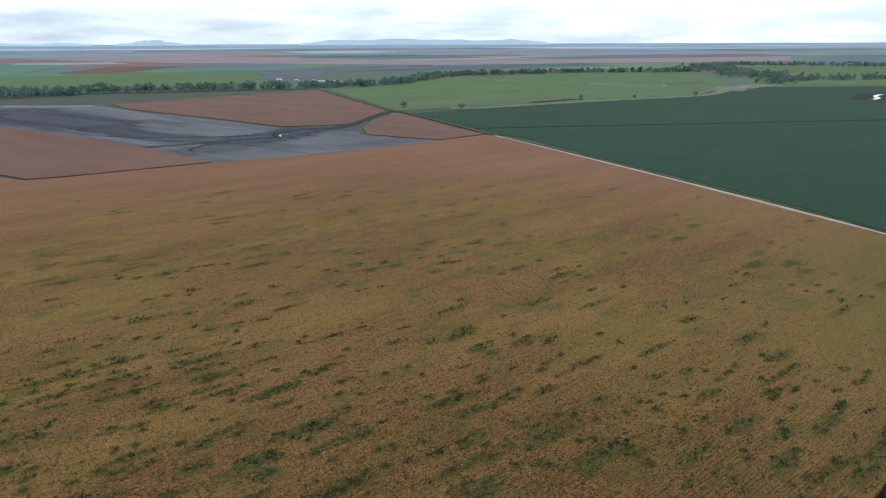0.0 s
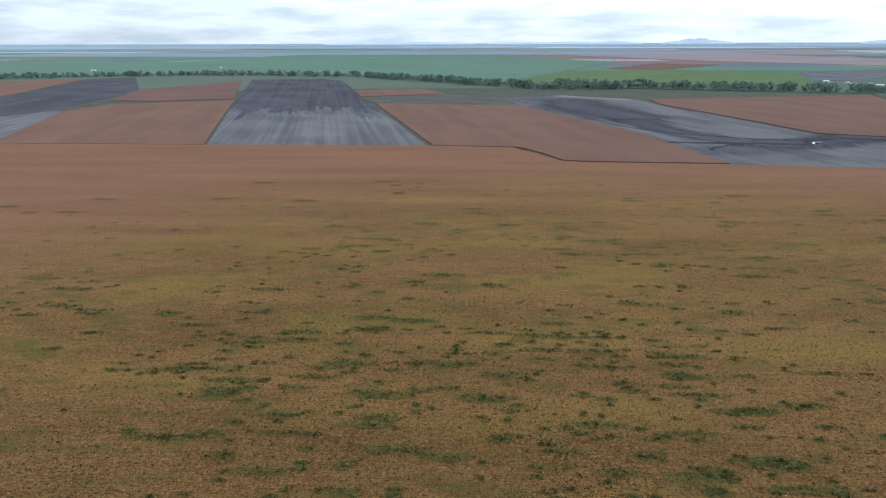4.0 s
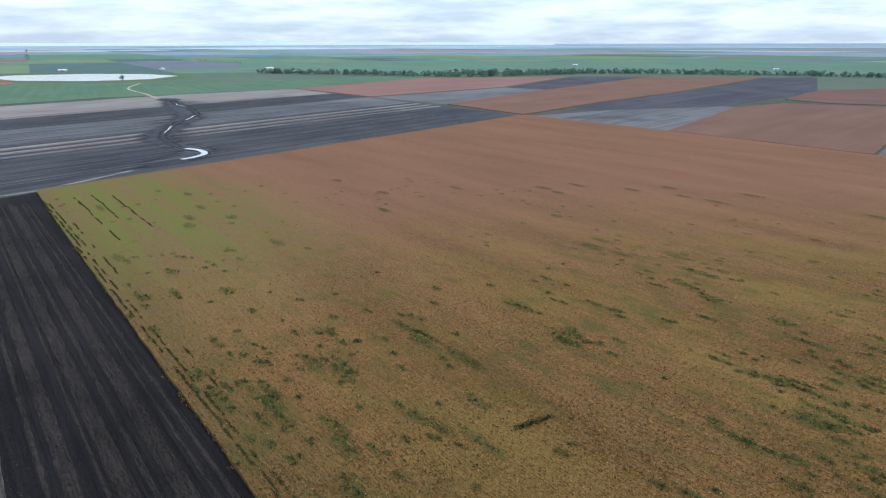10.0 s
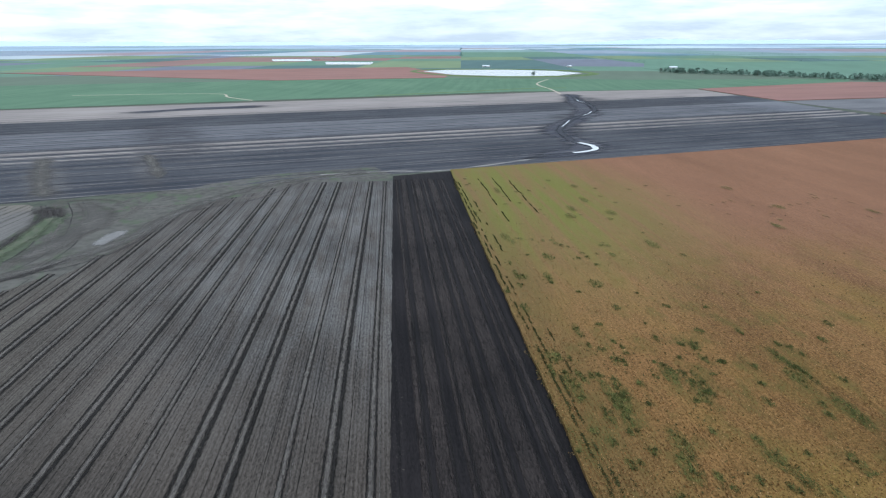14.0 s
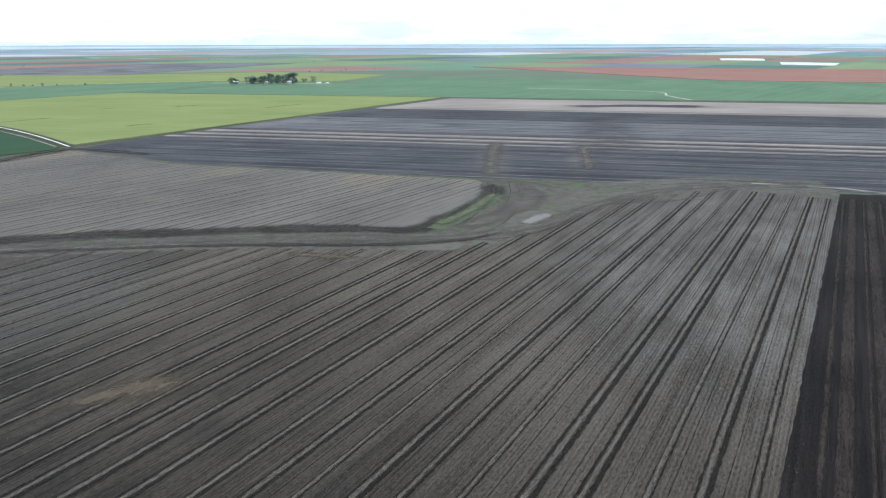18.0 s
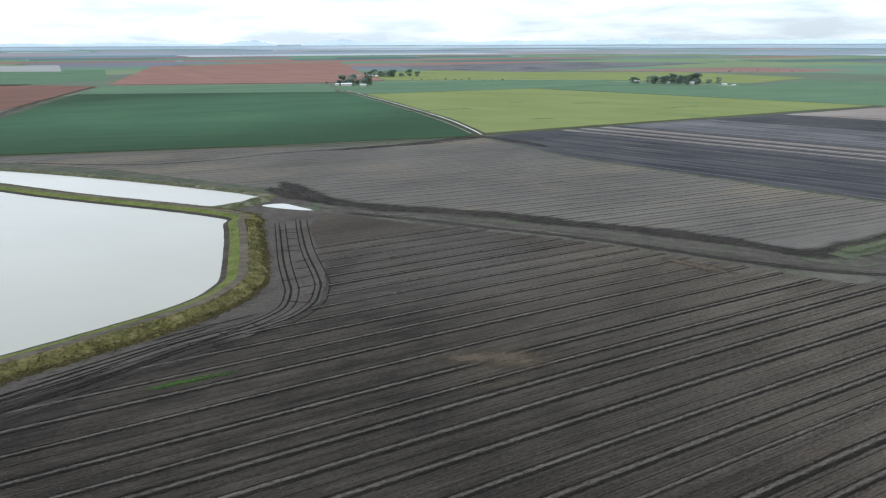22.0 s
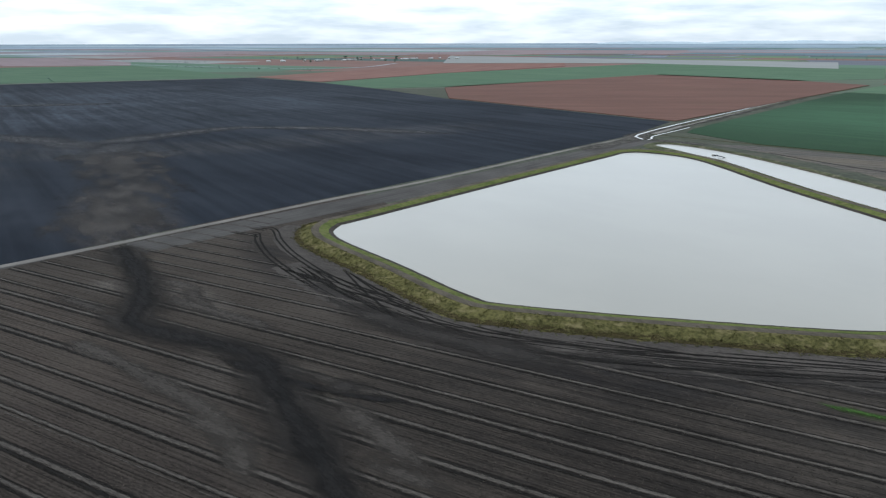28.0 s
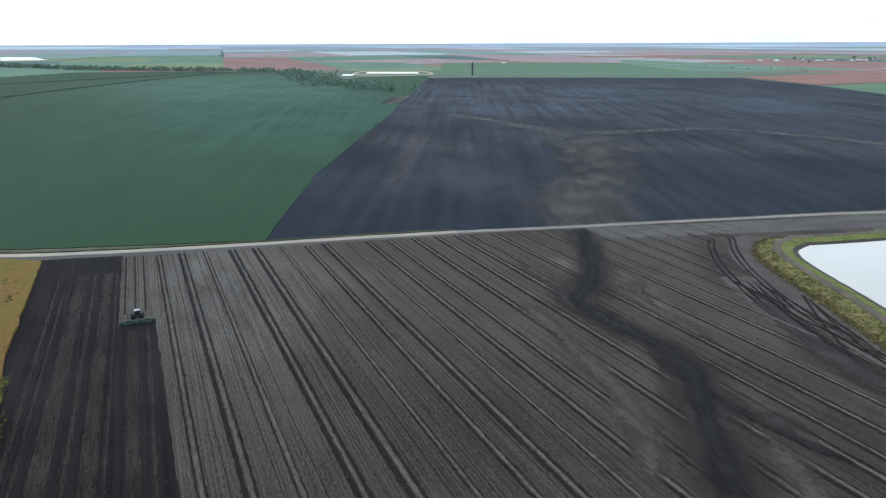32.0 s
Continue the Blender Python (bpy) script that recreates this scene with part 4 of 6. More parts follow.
field("sorghum_field", "far ripe sorghum towards the township", [(2084, -258), (2938, -1179), (2925, -1798), (2501, -1538), (2103, -848), (1741, -373)], "red_hazed", 0.9, kind="stuff")
# from here several fields use tones with haze in the colour
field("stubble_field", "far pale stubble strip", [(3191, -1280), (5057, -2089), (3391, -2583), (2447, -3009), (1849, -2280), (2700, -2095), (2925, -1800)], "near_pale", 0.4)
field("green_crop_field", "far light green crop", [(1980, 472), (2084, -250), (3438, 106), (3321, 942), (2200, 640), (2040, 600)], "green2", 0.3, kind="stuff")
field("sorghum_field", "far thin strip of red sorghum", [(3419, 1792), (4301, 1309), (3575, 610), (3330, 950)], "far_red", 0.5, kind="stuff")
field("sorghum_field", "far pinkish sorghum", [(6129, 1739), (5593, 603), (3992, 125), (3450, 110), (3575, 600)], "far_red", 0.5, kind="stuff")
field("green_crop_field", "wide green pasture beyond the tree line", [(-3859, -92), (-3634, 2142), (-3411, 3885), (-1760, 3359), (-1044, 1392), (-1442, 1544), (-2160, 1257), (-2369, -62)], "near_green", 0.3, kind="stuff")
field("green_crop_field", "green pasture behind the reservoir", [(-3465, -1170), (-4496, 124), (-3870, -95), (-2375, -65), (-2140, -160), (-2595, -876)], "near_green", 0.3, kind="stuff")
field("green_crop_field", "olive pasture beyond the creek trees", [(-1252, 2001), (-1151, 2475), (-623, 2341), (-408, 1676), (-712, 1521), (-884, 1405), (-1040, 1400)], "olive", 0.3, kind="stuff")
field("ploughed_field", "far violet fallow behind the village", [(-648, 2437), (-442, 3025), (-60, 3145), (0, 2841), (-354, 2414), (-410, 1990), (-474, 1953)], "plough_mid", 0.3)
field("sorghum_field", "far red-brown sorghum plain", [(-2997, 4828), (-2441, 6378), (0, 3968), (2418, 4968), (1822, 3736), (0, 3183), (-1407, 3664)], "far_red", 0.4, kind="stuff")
field("sorghum_field", "far strip of red sorghum", [(-1302, 2391), (-1448, 3121), (-1139, 3092), (-1084, 2330)], "red2", 0.4, kind="stuff")

# ---------------------------------------------------------------- roads, tracks, drains
ROAD = smooth([(54, 716), (61, 704), (120, 573), (163, 473), (197, 392), (222, 325), (234, 272), (252, 229), (275, 183), (300, 137), (327, 86)], 6)
for piece, mat, what in ((ROAD[:80], "road", "pale gravel farm road between the crops"), (ROAD[79:], "road_mid", "grey gravel farm road past the sown soil")):
    tagged(new("road", ribbon("road", piece, [(-2.6, 0.02), (-2.2, 0.22), (0, 0.28), (2.2, 0.22), (2.6, 0.02)], M[mat], wobble=0.15)), what, "road", kind="structure")
TRACK = smooth([(327, 86), (345, 46), (366, 2), (412, -93), (449, -176), (526, -325), (580, -438)], 6)
tagged(new("road", ribbon("road", TRACK, [(-2.4, 0.02), (-2.0, 0.2), (0, 0.24), (2.0, 0.2), (2.4, 0.02)], M["track"], wobble=0.2)), "grey dirt track along the black field", "road", kind="structure")
tagged(new("headland", ribbon("headland", ROAD[8:] + TRACK[:9], [(-10, 0.02), (-7, 0.04), (0, 0.05), (3, 0.04), (6, 0.02)], M["headland"], wobble=0.4)), "bare grey earth beside the farm road", "ground", kind="structure")
tagged(new("verge", ribbon("verge", [p.copy() for p in ROAD[4:]], [(3, 0.02), (3.4, 0.45), (4.6, 0.55), (5.6, 0.1)], M["verge"], wobble=0.4)), "rough weedy bank beside the road", "verge", kind="structure")
tagged(new("headland", ribbon("headland", smooth([(352, 24), (404, -90), (444, -180), (520, -335), (566, -432)], 6), [(-26, 0.03), (-18, 0.1), (-6, 0.14), (-1, 0.1)], M["headland"], wobble=0.3)), "bare earth headland between track and dam bank", "ground", kind="structure")
tagged(new("ditch", ribbon("ditch", smooth(DITCH[:-1], 6), [(-2.2, 0.9), (-0.9, 0.1), (0.9, 0.1), (2.2, 0.5)], M["verge"], wobble=0.5)), "dark weedy ditch along the sorghum", "ditch", kind="structure")
tagged(new("drain", ribbon("drain", smooth([(35, 782), (290, 820), (560, 860), (760, 890)], 10), [(-3.6, 0.4), (-2, 0.75), (2, 0.75), (3.6, 0.4)], M["drain_dark"], wobble=0.8)), "dark drain line across the green crop", "ditch", kind="structure")
tagged(new("drain", ribbon("drain", smooth([(1003, 1118), (1179, 1172), (1414, 1232), (1814, 1318), (2046, 1364)], 10), [(-6, 0.4), (-3, 1.6), (3, 1.6), (6, 0.4)], M["drain_dark"], wobble=1.4)), "dark hedge line across the green crop", "ditch", kind="structure")
tagged(new("drain", ribbon("drain", smooth([(1355, 1502), (1645, 1459), (1870, 1406)], 10), [(-7, 0.4), (-3, 1.4), (3, 1.4), (7, 0.4)], M["drain_dark"], wobble=1.4)), "second dark drain line in the green crop", "ditch", kind="structure")
tagged(new("drain", ribbon("drain", smooth([(-262, 1466), (-170, 1240), (-76, 998), (-52, 962), (50, 722)], 8), [(-3, 0.3), (-1.5, 1.2), (1.5, 1.2), (3, 0.3)], M["tuft"], wobble=0.8)), "dark weedy drain at the field edge", "ditch", kind="structure")
GULLY = [(-330, 612), (-262, 650), (-205, 690), (-172, 712), (-176, 742), (-160, 776), (-118, 800), (-104, 850), (-92, 920), (-72, 990)]
soft_strip("creek", "dark winding creek bed in the ploughed field", GULLY, (8, 12), 0.27, "soft_mud", 0.1, 30, "creek", 7)
soft_strip("creek", "dark side branch of the creek", [(-176, 736), (-240, 716), (-330, 716), (-420, 760)], (6, 3), 0.274, "soft_mud", 0.0, 40, "creek", 8)
soft_strip("creek", "dark side branch of the creek", [(-205, 690), (-230, 640), (-222, 604)], (7, 3), 0.278, "soft_mud", 0.0, 30, "creek", 9)
tagged(new("pool", ribbon("pool", smooth([(-168, 716), (-172, 728), (-166, 738)], 3), [(-0.9, 0.33), (0, 0.34), (0.9, 0.33)], M["pool"], wobble=0.3)), "small pool of pale water in the creek", "water", kind="structure")
for line, w, z, mat, what in (([(98, -726), (166, -876), (308, -1125), (470, -1392)], 5.0, 0.50, "verge", "dark grassy banks of the roadside drain"), ([(96, -722), (164, -876), (306, -1125), (468, -1390)], 0.9, 0.62, "pool", "water-filled roadside drain"),
                              ([(108, -728), (175, -870), (317, -1118), (482, -1386)], 1.1, 0.60, "track", "grey farm road beside the yellow crop"),
                              ([(592, -476), (660, -590), (780, -806), (992, -1182), (1124, -1456)], 3.6, 0.42, "track", "dirt road along the irrigation canal"),
                              ([(560, -438), (574, -442), (592, -456), (643, -540), (745, -728), (889, -1000), (1096, -1441)], 1.25, 0.46, "pool", "narrow irrigation canal full of pale water"),
                              ([(556, -440), (562, -450), (576, -462), (604, -515), (622, -548)], 1.0, 0.46, "pool", "second thin channel beside the canal"),
                              ([(640, -552), (742, -738), (884, -1012), (1088, -1446)], 2.2, 0.44, "verge", "dark grassy edge of the canal")):
    tagged(new("canal" if mat == "pool" else "road" if mat == "track" else "verge", ribbon("canal", smooth(line, 8), [(-w, z - 0.1), (-w * 0.7, z), (w * 0.7, z), (w, z - 0.1)], M[mat], wobble=w * 0.12)), what, "canal" if mat == "pool" else "road" if mat == "track" else "verge", kind="structure")
CREEK2 = smooth([(-495, -270), (-531, -258), (-565, -242), (-588, -238), (-604, -245), (-623, -271), (-647, -291), (-691, -320), (-742, -341), (-830, -365), (-893, -374), (-944, -386), (-1031, -431), (-1087, -474), (-1179, -525), (-1217, -562)], 6)
soft_strip("creek", "dark winding creek bed across the ploughed field", [tuple(p) for p in CREEK2[::4]], (7, 7), 0.26, "soft_mud", 0.15, 40, "creek", 12, step=5)
for ln in ([(-736, -339), (-760, -346), (-800, -359)], [(-868, -370), (-893, -374), (-926, -382)], [(-1064, -452), (-1087, -474), (-1110, -486)]):
    tagged(new("pool", ribbon("pool", smooth(ln, 3), [(-0.7, 0.34), (0, 0.35), (0.7, 0.34)], M["pool"], wobble=0.5)), "narrow pool of pale water in the creek bed", "water", kind="structure")
tagged(new("pool", ribbon("pool", smooth([(-560, -246), (-572, -240), (-588, -238), (-601, -243), (-613, -253), (-622, -268)], 3), [(-2.8, 0.34), (0, 0.35), (2.8, 0.34)], M["pool"], wobble=0.5)), "bright curved pool of water in the creek", "water", kind="structure")
tagged(new("drain", ribbon("drain", smooth([(-570, -243), (-506, -262), (-425, -292), (-402, -322), (-361, -357)], 8), [(-2, 0.14), (0, 0.18), (2, 0.14)], M["track"], wobble=0.5)), "pale shallow drain along the ploughed field", "ditch", kind="structure")
DRAIN = [(352, 24), (346, 25), (314, 19), (289, 15), (263, 15), (246, 18), (233, 10), (221, -1), (211, -11), (199, -18), (184, -21), (168, -22), (153, -24), (138, -25), (123, -26), (108, -27)]
drain = empty("drain", "dark ploughed-in drain winding over the stubble", "ditch", kind="structure")
soft_strip("fringe", "loosened damp soil", DRAIN, (14, 13), 0.19, "soft_murk", 0.0, seed=3, parent=drain)
soft_strip("bed", "wet black soil", DRAIN, (6.2, 5.8), 0.23, "soft_black", 0.05, seed=4, parent=drain)
soft_strip("bed", "wet black soil", [(207, -6), (184, -22), (164, -41), (154, -56)], (3.5, 2), 0.22, "soft_black", 0.1, seed=5, parent=drain)
for i, (ln, w) in enumerate((([(240, 40), (218, 24), (190, 8), (172, -2), (158, -6), (143, -8), (130, -8)], 5), ([(168, -34), (157, -37), (143, -41), (130, -45), (120, -47)], 6), ([(188, -27), (177, -35), (166, -44), (156, -52)], 3), ([(252, 22), (268, 34), (286, 48)], 4), ([(272, 10), (254, -2), (232, -18), (214, -31)], 4), ([(112, -52), (124, -42), (138, -31)], 4),
                           ([(146, -16), (160, -5), (176, 8)], 4), ([(262, -10), (277, 0), (294, 13)], 4), ([(96, -14), (108, -4), (120, 6)], 5))):
    soft_strip("crumbs", "pale crumbled soil where rows end", ln, w * 1.2, 0.201 + 0.004 * i, "soft_pale", 0.0, 14, seed=20 + i, parent=drain)
# grassed waterway
WWAY = smooth([(160, -392), (91, -366), (4, -346), (-70, -326), (-112, -308), (-150, -330), (-186, -380), (-205, -420)], 6)
tagged(new("waterway", ribbon("waterway", WWAY, [(-24, 0.02), (-8, 0.10), (0, 0.04), (8, 0.10), (24, 0.02)], M["waterway"], wobble=1.0)), "shallow grassed waterway between fields", "ground", kind="structure")
tagged(new("waterway", ribbon("waterway", smooth([(-120, -300), (-165, -322), (-232, -366), (-320, -372), (-400, -330)], 6), [(-32, 0.02), (-8, 0.1), (0, 0.05), (10, 0.1), (30, 0.02)], M["waterway"], wobble=1.0)), "grassed end of the waterway by the ploughed field", "ground", kind="structure")
tagged(new("grass_bank", ribbon("grass_bank", smooth([(-118, -322), (-152, -352), (-184, -386)], 4), [(-6, 0.1), (-2, 0.4), (2, 0.4), (6, 0.1)], M["bank_grass"], wobble=1.6)), "low bank of fresh green grass", "bank", kind="structure")

# ---------------------------------------------------------------- wheel tracks over the stubble
def inside(poly, x, y):
    c = False
    for (x0, y0), (x1, y1) in zip(poly, poly[1:] + poly[:1]):
        if (y0 > y) != (y1 > y) and x < (x1 - x0) * (y - y0) / (y1 - y0) + x0:
            c = not c
    return c


def runs(poly, n, angle=ROW, step=2.0, bend=False):
    """The stretches of a row inside poly. bend: rows swing a little outwards to both ends of the field."""
    out, cur = [], []
    for i in range(int(-560 / step), int(400 / step)):
        s = i * step
        p = sn(s, n + (math.sqrt(((s + 130) * 0.0145) ** 2 + 1) - 1 if bend else 0), angle)
        if inside(poly, *p):
            cur.append(Vector(p))
        elif cur:
            out.append(cur)
            cur = []
    if cur:
        out.append(cur)
    return [r for r in out if len(r) > 8]


def strip(name, r, lo, hi, z, mat, seed, wob=0.12):
    """A low bed of soil along r, from lo to hi across it, that crumbles away at its edges."""
    e = min(0.3, (hi - lo) * 0.4)
    me = ribbon(name, r, [(lo - e, z - 0.03), (lo + e, z), ((lo + hi) / 2, z + 0.01), (hi - e, z), (hi + e, z - 0.03)], M[mat], wobble=wob, seed=seed)
    fade = [0.0, 0.8, 1.0, 0.8, 0.0] * len(r)
    me.attributes.new("fade", "FLOAT", "POINT").data.foreach_set("value", fade)
    return me


tracks = empty("wheel_tracks", "parallel pairs of dark wheel ruts and pale crumbled ridges", "wheel tracks", kind="structure")
rnd = random.Random(11)
LINES = [-5.3, -15.1, -25.0, -36.9, -47.3, -58.9, -70.2, -78.9, -89.6, -98.9, -108.9, -121.0, -132.7, -142.6, -150.5, -161, -173.6, -186.0]
LINES += [-196.5 - 10.6 * i for i in range(11)]
WEIGHT = [0.55, 1.0, 0.4, 1.0, 1.0, 0.45, 0.85, 1.0, 0.35, 0.75, 0.9, 1.0, 0.95, 1.0, 0.7, 1.0, 0.85, 0.95]
for i, n in enumerate(LINES):
    k = WEIGHT[i] if i < len(WEIGHT) else rnd.uniform(0.65, 1.0)
    w, a, b = rnd.uniform(0.9, 1.2) + 0.35 * k, 0.2 + 1.0 * k ** 1.5 * rnd.uniform(0.8, 1.25), 0.15 + 0.75 * k ** 1.5 * rnd.uniform(0.6, 1.3)
    for r in runs(STUBBLE, n, bend=True):
        part("rut", strip("rut", r, w / 2 - 0.05, w / 2 + a, 0.09, "soft_rut", i, 0.16), tracks)
        part("ridge", strip("ridge", r, -w / 2, w / 2, 0.16, "soft_ridge", i + 50, 0.14), tracks)
        part("rut", strip("rut", r, -w / 2 - b, -w / 2 + 0.05, 0.09, "soft_rut", i + 90, 0.16), tracks)
        if k < 0.6:
            part("ridge", strip("ridge", r, w / 2 + a + 0.5, w / 2 + a + 0.9, 0.12, "soft_ridge", i + 160, 0.12), tracks)
        for o in (rnd.uniform(2.4, 6.5),):
            part("rut", strip("rut", r, -w / 2 - b - o - 0.18, -w / 2 - b - o, 0.085, "soft_rut", i + 130 + int(o * 10), 0.1), tracks)
for i, n in enumerate((6.2, 9.6, 13.2)):
    r = [Vector(sn(254 + 2 * j, n)) for j in range(38)]
    part("rut", strip("rut", r, 0.3, 1.1, 0.13, "soft_rut", i + 300, 0.14), tracks)
    part("ridge", strip("ridge", r, -0.5, 0.5, 0.17, "soft_ridge", i + 310, 0.14), tracks)
fallow_tracks = empty("wheel_tracks", "faint dark wheel lines over the fallow field", "wheel tracks", kind="structure")
for i in range(100):
    n = -230 - i * 5.05 + rnd.uniform(-0.8, 0.8)
    for r in runs(FIELD_E, n, 35.0):
        part("rut", strip("rut", r, -0.45, rnd.uniform(-0.2, 0.25), 0.09, "soft_rut", i, 0.14), fallow_tracks)
        if i % 2:
            part("ridge", strip("ridge", r, 0.6, 1.3, 0.12, "soft_ridge", i + 9, 0.14), fallow_tracks)

# dark banks and pale lines along the waterway
ROWS_C = (
    ([(206, -446), (195, -439), (171, -414), (144, -390), (106, -380), (73, -378), (40, -374), (8, -364), (-37, -354), (-76, -340), (-107, -326), (-132, -340), (-161, -366), (-182, -389), (-198, -424)], 5.5, 0.16, "churned", "dark soil bank along the waterway"),
    ([(204, -430), (182, -408), (160, -396), (130, -386)], 5.0, 0.14, "churned", "dark wet ground behind the channel bank"),
    ([(136, -364), (85, -357), (37, -345), (7, -338), (-46, -319), (-70, -309), (-100, -301), (-127, -299), (-156, -307)], 2.0, 0.14, "churned", "dark rut along the waterway"),
    ([(-206, -380), (-219, -374), (-234, -362), (-282, -337), (-300, -322)], 1.6, 0.15, "track_pale", "pale dry line in the waterway"),
    ([(216, -591), (130, -656), (96, -706)], 1.3, 0.14, "track_dark", "thin dark drain across the fallow field"),
)
ROWS_D = (
    ([(447, -484), (350, -490), (294, -523), (253, -570), (189, -616), (126, -679), (98, -704)], 1.3, 0.15, "track_dark", "thin dark drain along the fallow field"),
    ([(600, -470), (488, -516), (318, -594), (109, -711), (-440, -1164), (-600, -1072)], 2.2, 0.12, "tuft", "dark grassy edge of the crop"),
    ([(-803, -944), (-830, -1040), (-872, -1146), (-700, -1330)], 2.5, 0.5, "road", "pale farm track through the green crop"),
)
for line, w, z, mat, what in ROWS_C + ROWS_D:
    if mat == "churned":
        soft_strip("drain", what, line, w * 2.1, z + 0.05, "soft_murk", 0.1, 20, "ditch", int(w * 7))
        soft_strip("drain", what + ", its wet middle", line, w * 0.7, z + 0.06, "soft_murk", 0.0, 20, "ditch", int(w * 9))
        continue
    tagged(new("drain" if mat != "road" else "road", ribbon("drain", smooth(line, 4), [(-w, 0.04), (-w * 0.75, z), (w * 0.75, z), (w, 0.04)], M[mat], wobble=w * 0.14)), what, "ditch" if mat != "road" else "road", kind="structure")
soft_strip("bare_patch", "pale dry bare patch in the waterway", [(-164, -313), (-178, -323), (-192, -331)], 5.5, 0.32, "soft_dry", 0.3, 6, seed=6)

# beds of the sown strip
beds = empty("sown_beds", "drying brownish streaks along the freshly sown soil", "soil", kind="structure")
rnd = random.Random(23)
for i, (n, w) in enumerate(((6.5, 0.8), (11.2, 1.9), (17, 0.6), (20.5, 2.1), (25.3, 0.9), (30.5, 2.3), (35.6, 0.6), (38.5, 0.8))):
    r = [Vector(sn(-480 + 3 * j, n)) for j in range(int((720 if n < 14 else 790) / 3))]
    part("bed", strip("bed", r, -w, w, 0.15, "soft_bed", i, 0.12), beds)
    part("rut", strip("rut", r, w + 0.3, w + 0.7, 0.13, "soft_rut", i + 40, 0.15), beds)

# wash and wet ground between the olive and green crops
ROWS_E = (
    ([(10, 1032), (64, 1046), (130, 1088), (236, 1150), (340, 1206), (470, 1275), (560, 1400), (640, 1530)], 11, 0.75, "wash", "wash", "pale grassy wash between the crops"),
    ([(556, 1400), (600, 1470), (680, 1560), (760, 1600)], 34, 0.7, "wash", "wash", "broad pale wash by the woods"),
    ([(140, 1130), (185, 1165), (226, 1200)], 11, 0.6, "mud", "wet_hollow", "dark wet hollow beside the wash"),
    ([(250, 1010), (330, 1065), (420, 1085), (470, 1150)], 2.5, 0.5, "tuft", "drain", "dark drain in the green crop"),
    ([(330, 1690), (463, 1590), (560, 1660), (640, 1716)], 4, 0.6, "tuft", "drain", "dark drain in the olive crop"),
    ([(345, 1670), (470, 1572), (500, 1590)], 4, 0.6, "road", "wash", "pale wash in the olive crop"),
    ([(630, 1518), (800, 1330), (880, 1180)], 4, 0.6, "tuft", "drain", "dark drain across the green crop"),
    ([(700, 1160), (745, 1225), (800, 1300)], 26, 0.55, "mud", "wet_hollow", "dark wet ground round a small pool"),
)
ROWS_F = (
    ([(716, 1171), (742, 1200), (765, 1245), (799, 1286)], 4, 0.7, "pool", "pool", "bright narrow pool in dark wet ground"),
    ([(-850, 1290), (-654, 1375), (-453, 1447), (-262, 1505)], 16, 0.3, "green", "grass_strip", "blue-green grass strip before the creek trees"),
    ([(-690, 1092), (-620, 1090), (-545, 1092)], 14, 0.24, "plough_pale", "bare_patch", "pale dry end of the ploughed field"),
    ([(-90, -1806), (-170, -1792), (-265, -1722), (-350, -1662)], 5, 0.5, "road", "road", "pale farmyard road beside the farmstead"),
    ([(560, -1600), (300, -1840), (-60, -1895)], 3, 0.6, "road", "road", "pale road along the roadside trees"),
    ([(-1400, -640), (-1330, -700), (-1180, -760), (-1000, -840)], 7, 0.5, "olive", "verge", "pale grassy edge of the ploughed field"),
    ([(-1217, -566), (-1330, -640), (-1500, -760), (-1700, -830)], 2.4, 0.5, "road", "road", "pale track to the reservoir"),
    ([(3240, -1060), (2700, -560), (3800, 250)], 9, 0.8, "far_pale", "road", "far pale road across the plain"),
)
ROWS_G = (
    ([(1890, 575), (1936, 470), (1990, 200), (2058, -240)], 5, 0.4, "track", "road", "pale track along the far end of the black field"),
    ([(1060, -1500), (1000, -1475), (560, -1610), (480, -1590)], 3, 0.5, "track", "road", "farm track past the machinery sheds"),
)
for line, w, z, mat, nm, what in ROWS_E + ROWS_F + ROWS_G:
    tagged(new(nm, ribbon(nm, smooth(line, 8), [(-w, z - 0.15), (-w * 0.6, z), (w * 0.6, z), (w, z - 0.15)], M[mat], wobble=w * 0.16)), what, "road" if nm == "road" else "water" if nm == "pool" else "ground", kind="structure")


# ---------------------------------------------------------------- damp, dry and worn patches
lift = 0.0
ROWS_H = (
    ("subsoil", "brown subsoil turned up beside the track", [(345, 30), (423, 30), (501, 28), (577, 34), (690, 42)], (34, 60), 0.14, "soft_brown", 0.0, 30),
    ("damp_patch", "damp dark end of the pale ploughed strip", [(-530, -925), (-655, -890), (-760, -822)], 30, 0.16, "soft_wet", 0.2, 60),
    ("damp_patch", "damp dark hollow along the creek", [(-1240, -560), (-1090, -480), (-900, -380), (-700, -330), (-600, -250), (-500, -268)], 26, 0.17, "soft_wet", 0.2, 40),
    ("damp_patch", "damp hollow round the winding creek", [(-420, 830), (-330, 740), (-230, 690), (-175, 720), (-150, 790), (-105, 830)], 42, 0.2, "soft_violet", 0.2, 40),
    ("damp_patch", "damp hollow at the end of the grey field", [(-640, 1060), (-560, 940), (-450, 860), (-360, 800)], 85, 0.2, "soft_violet", 0.2, 60),
    ("dry_patch", "brown dry earth beside the waterway", [(-37, -309), (-55, -297), (-74, -286)], 7, 0.18, "soft_tan", 0.0, 14),
)
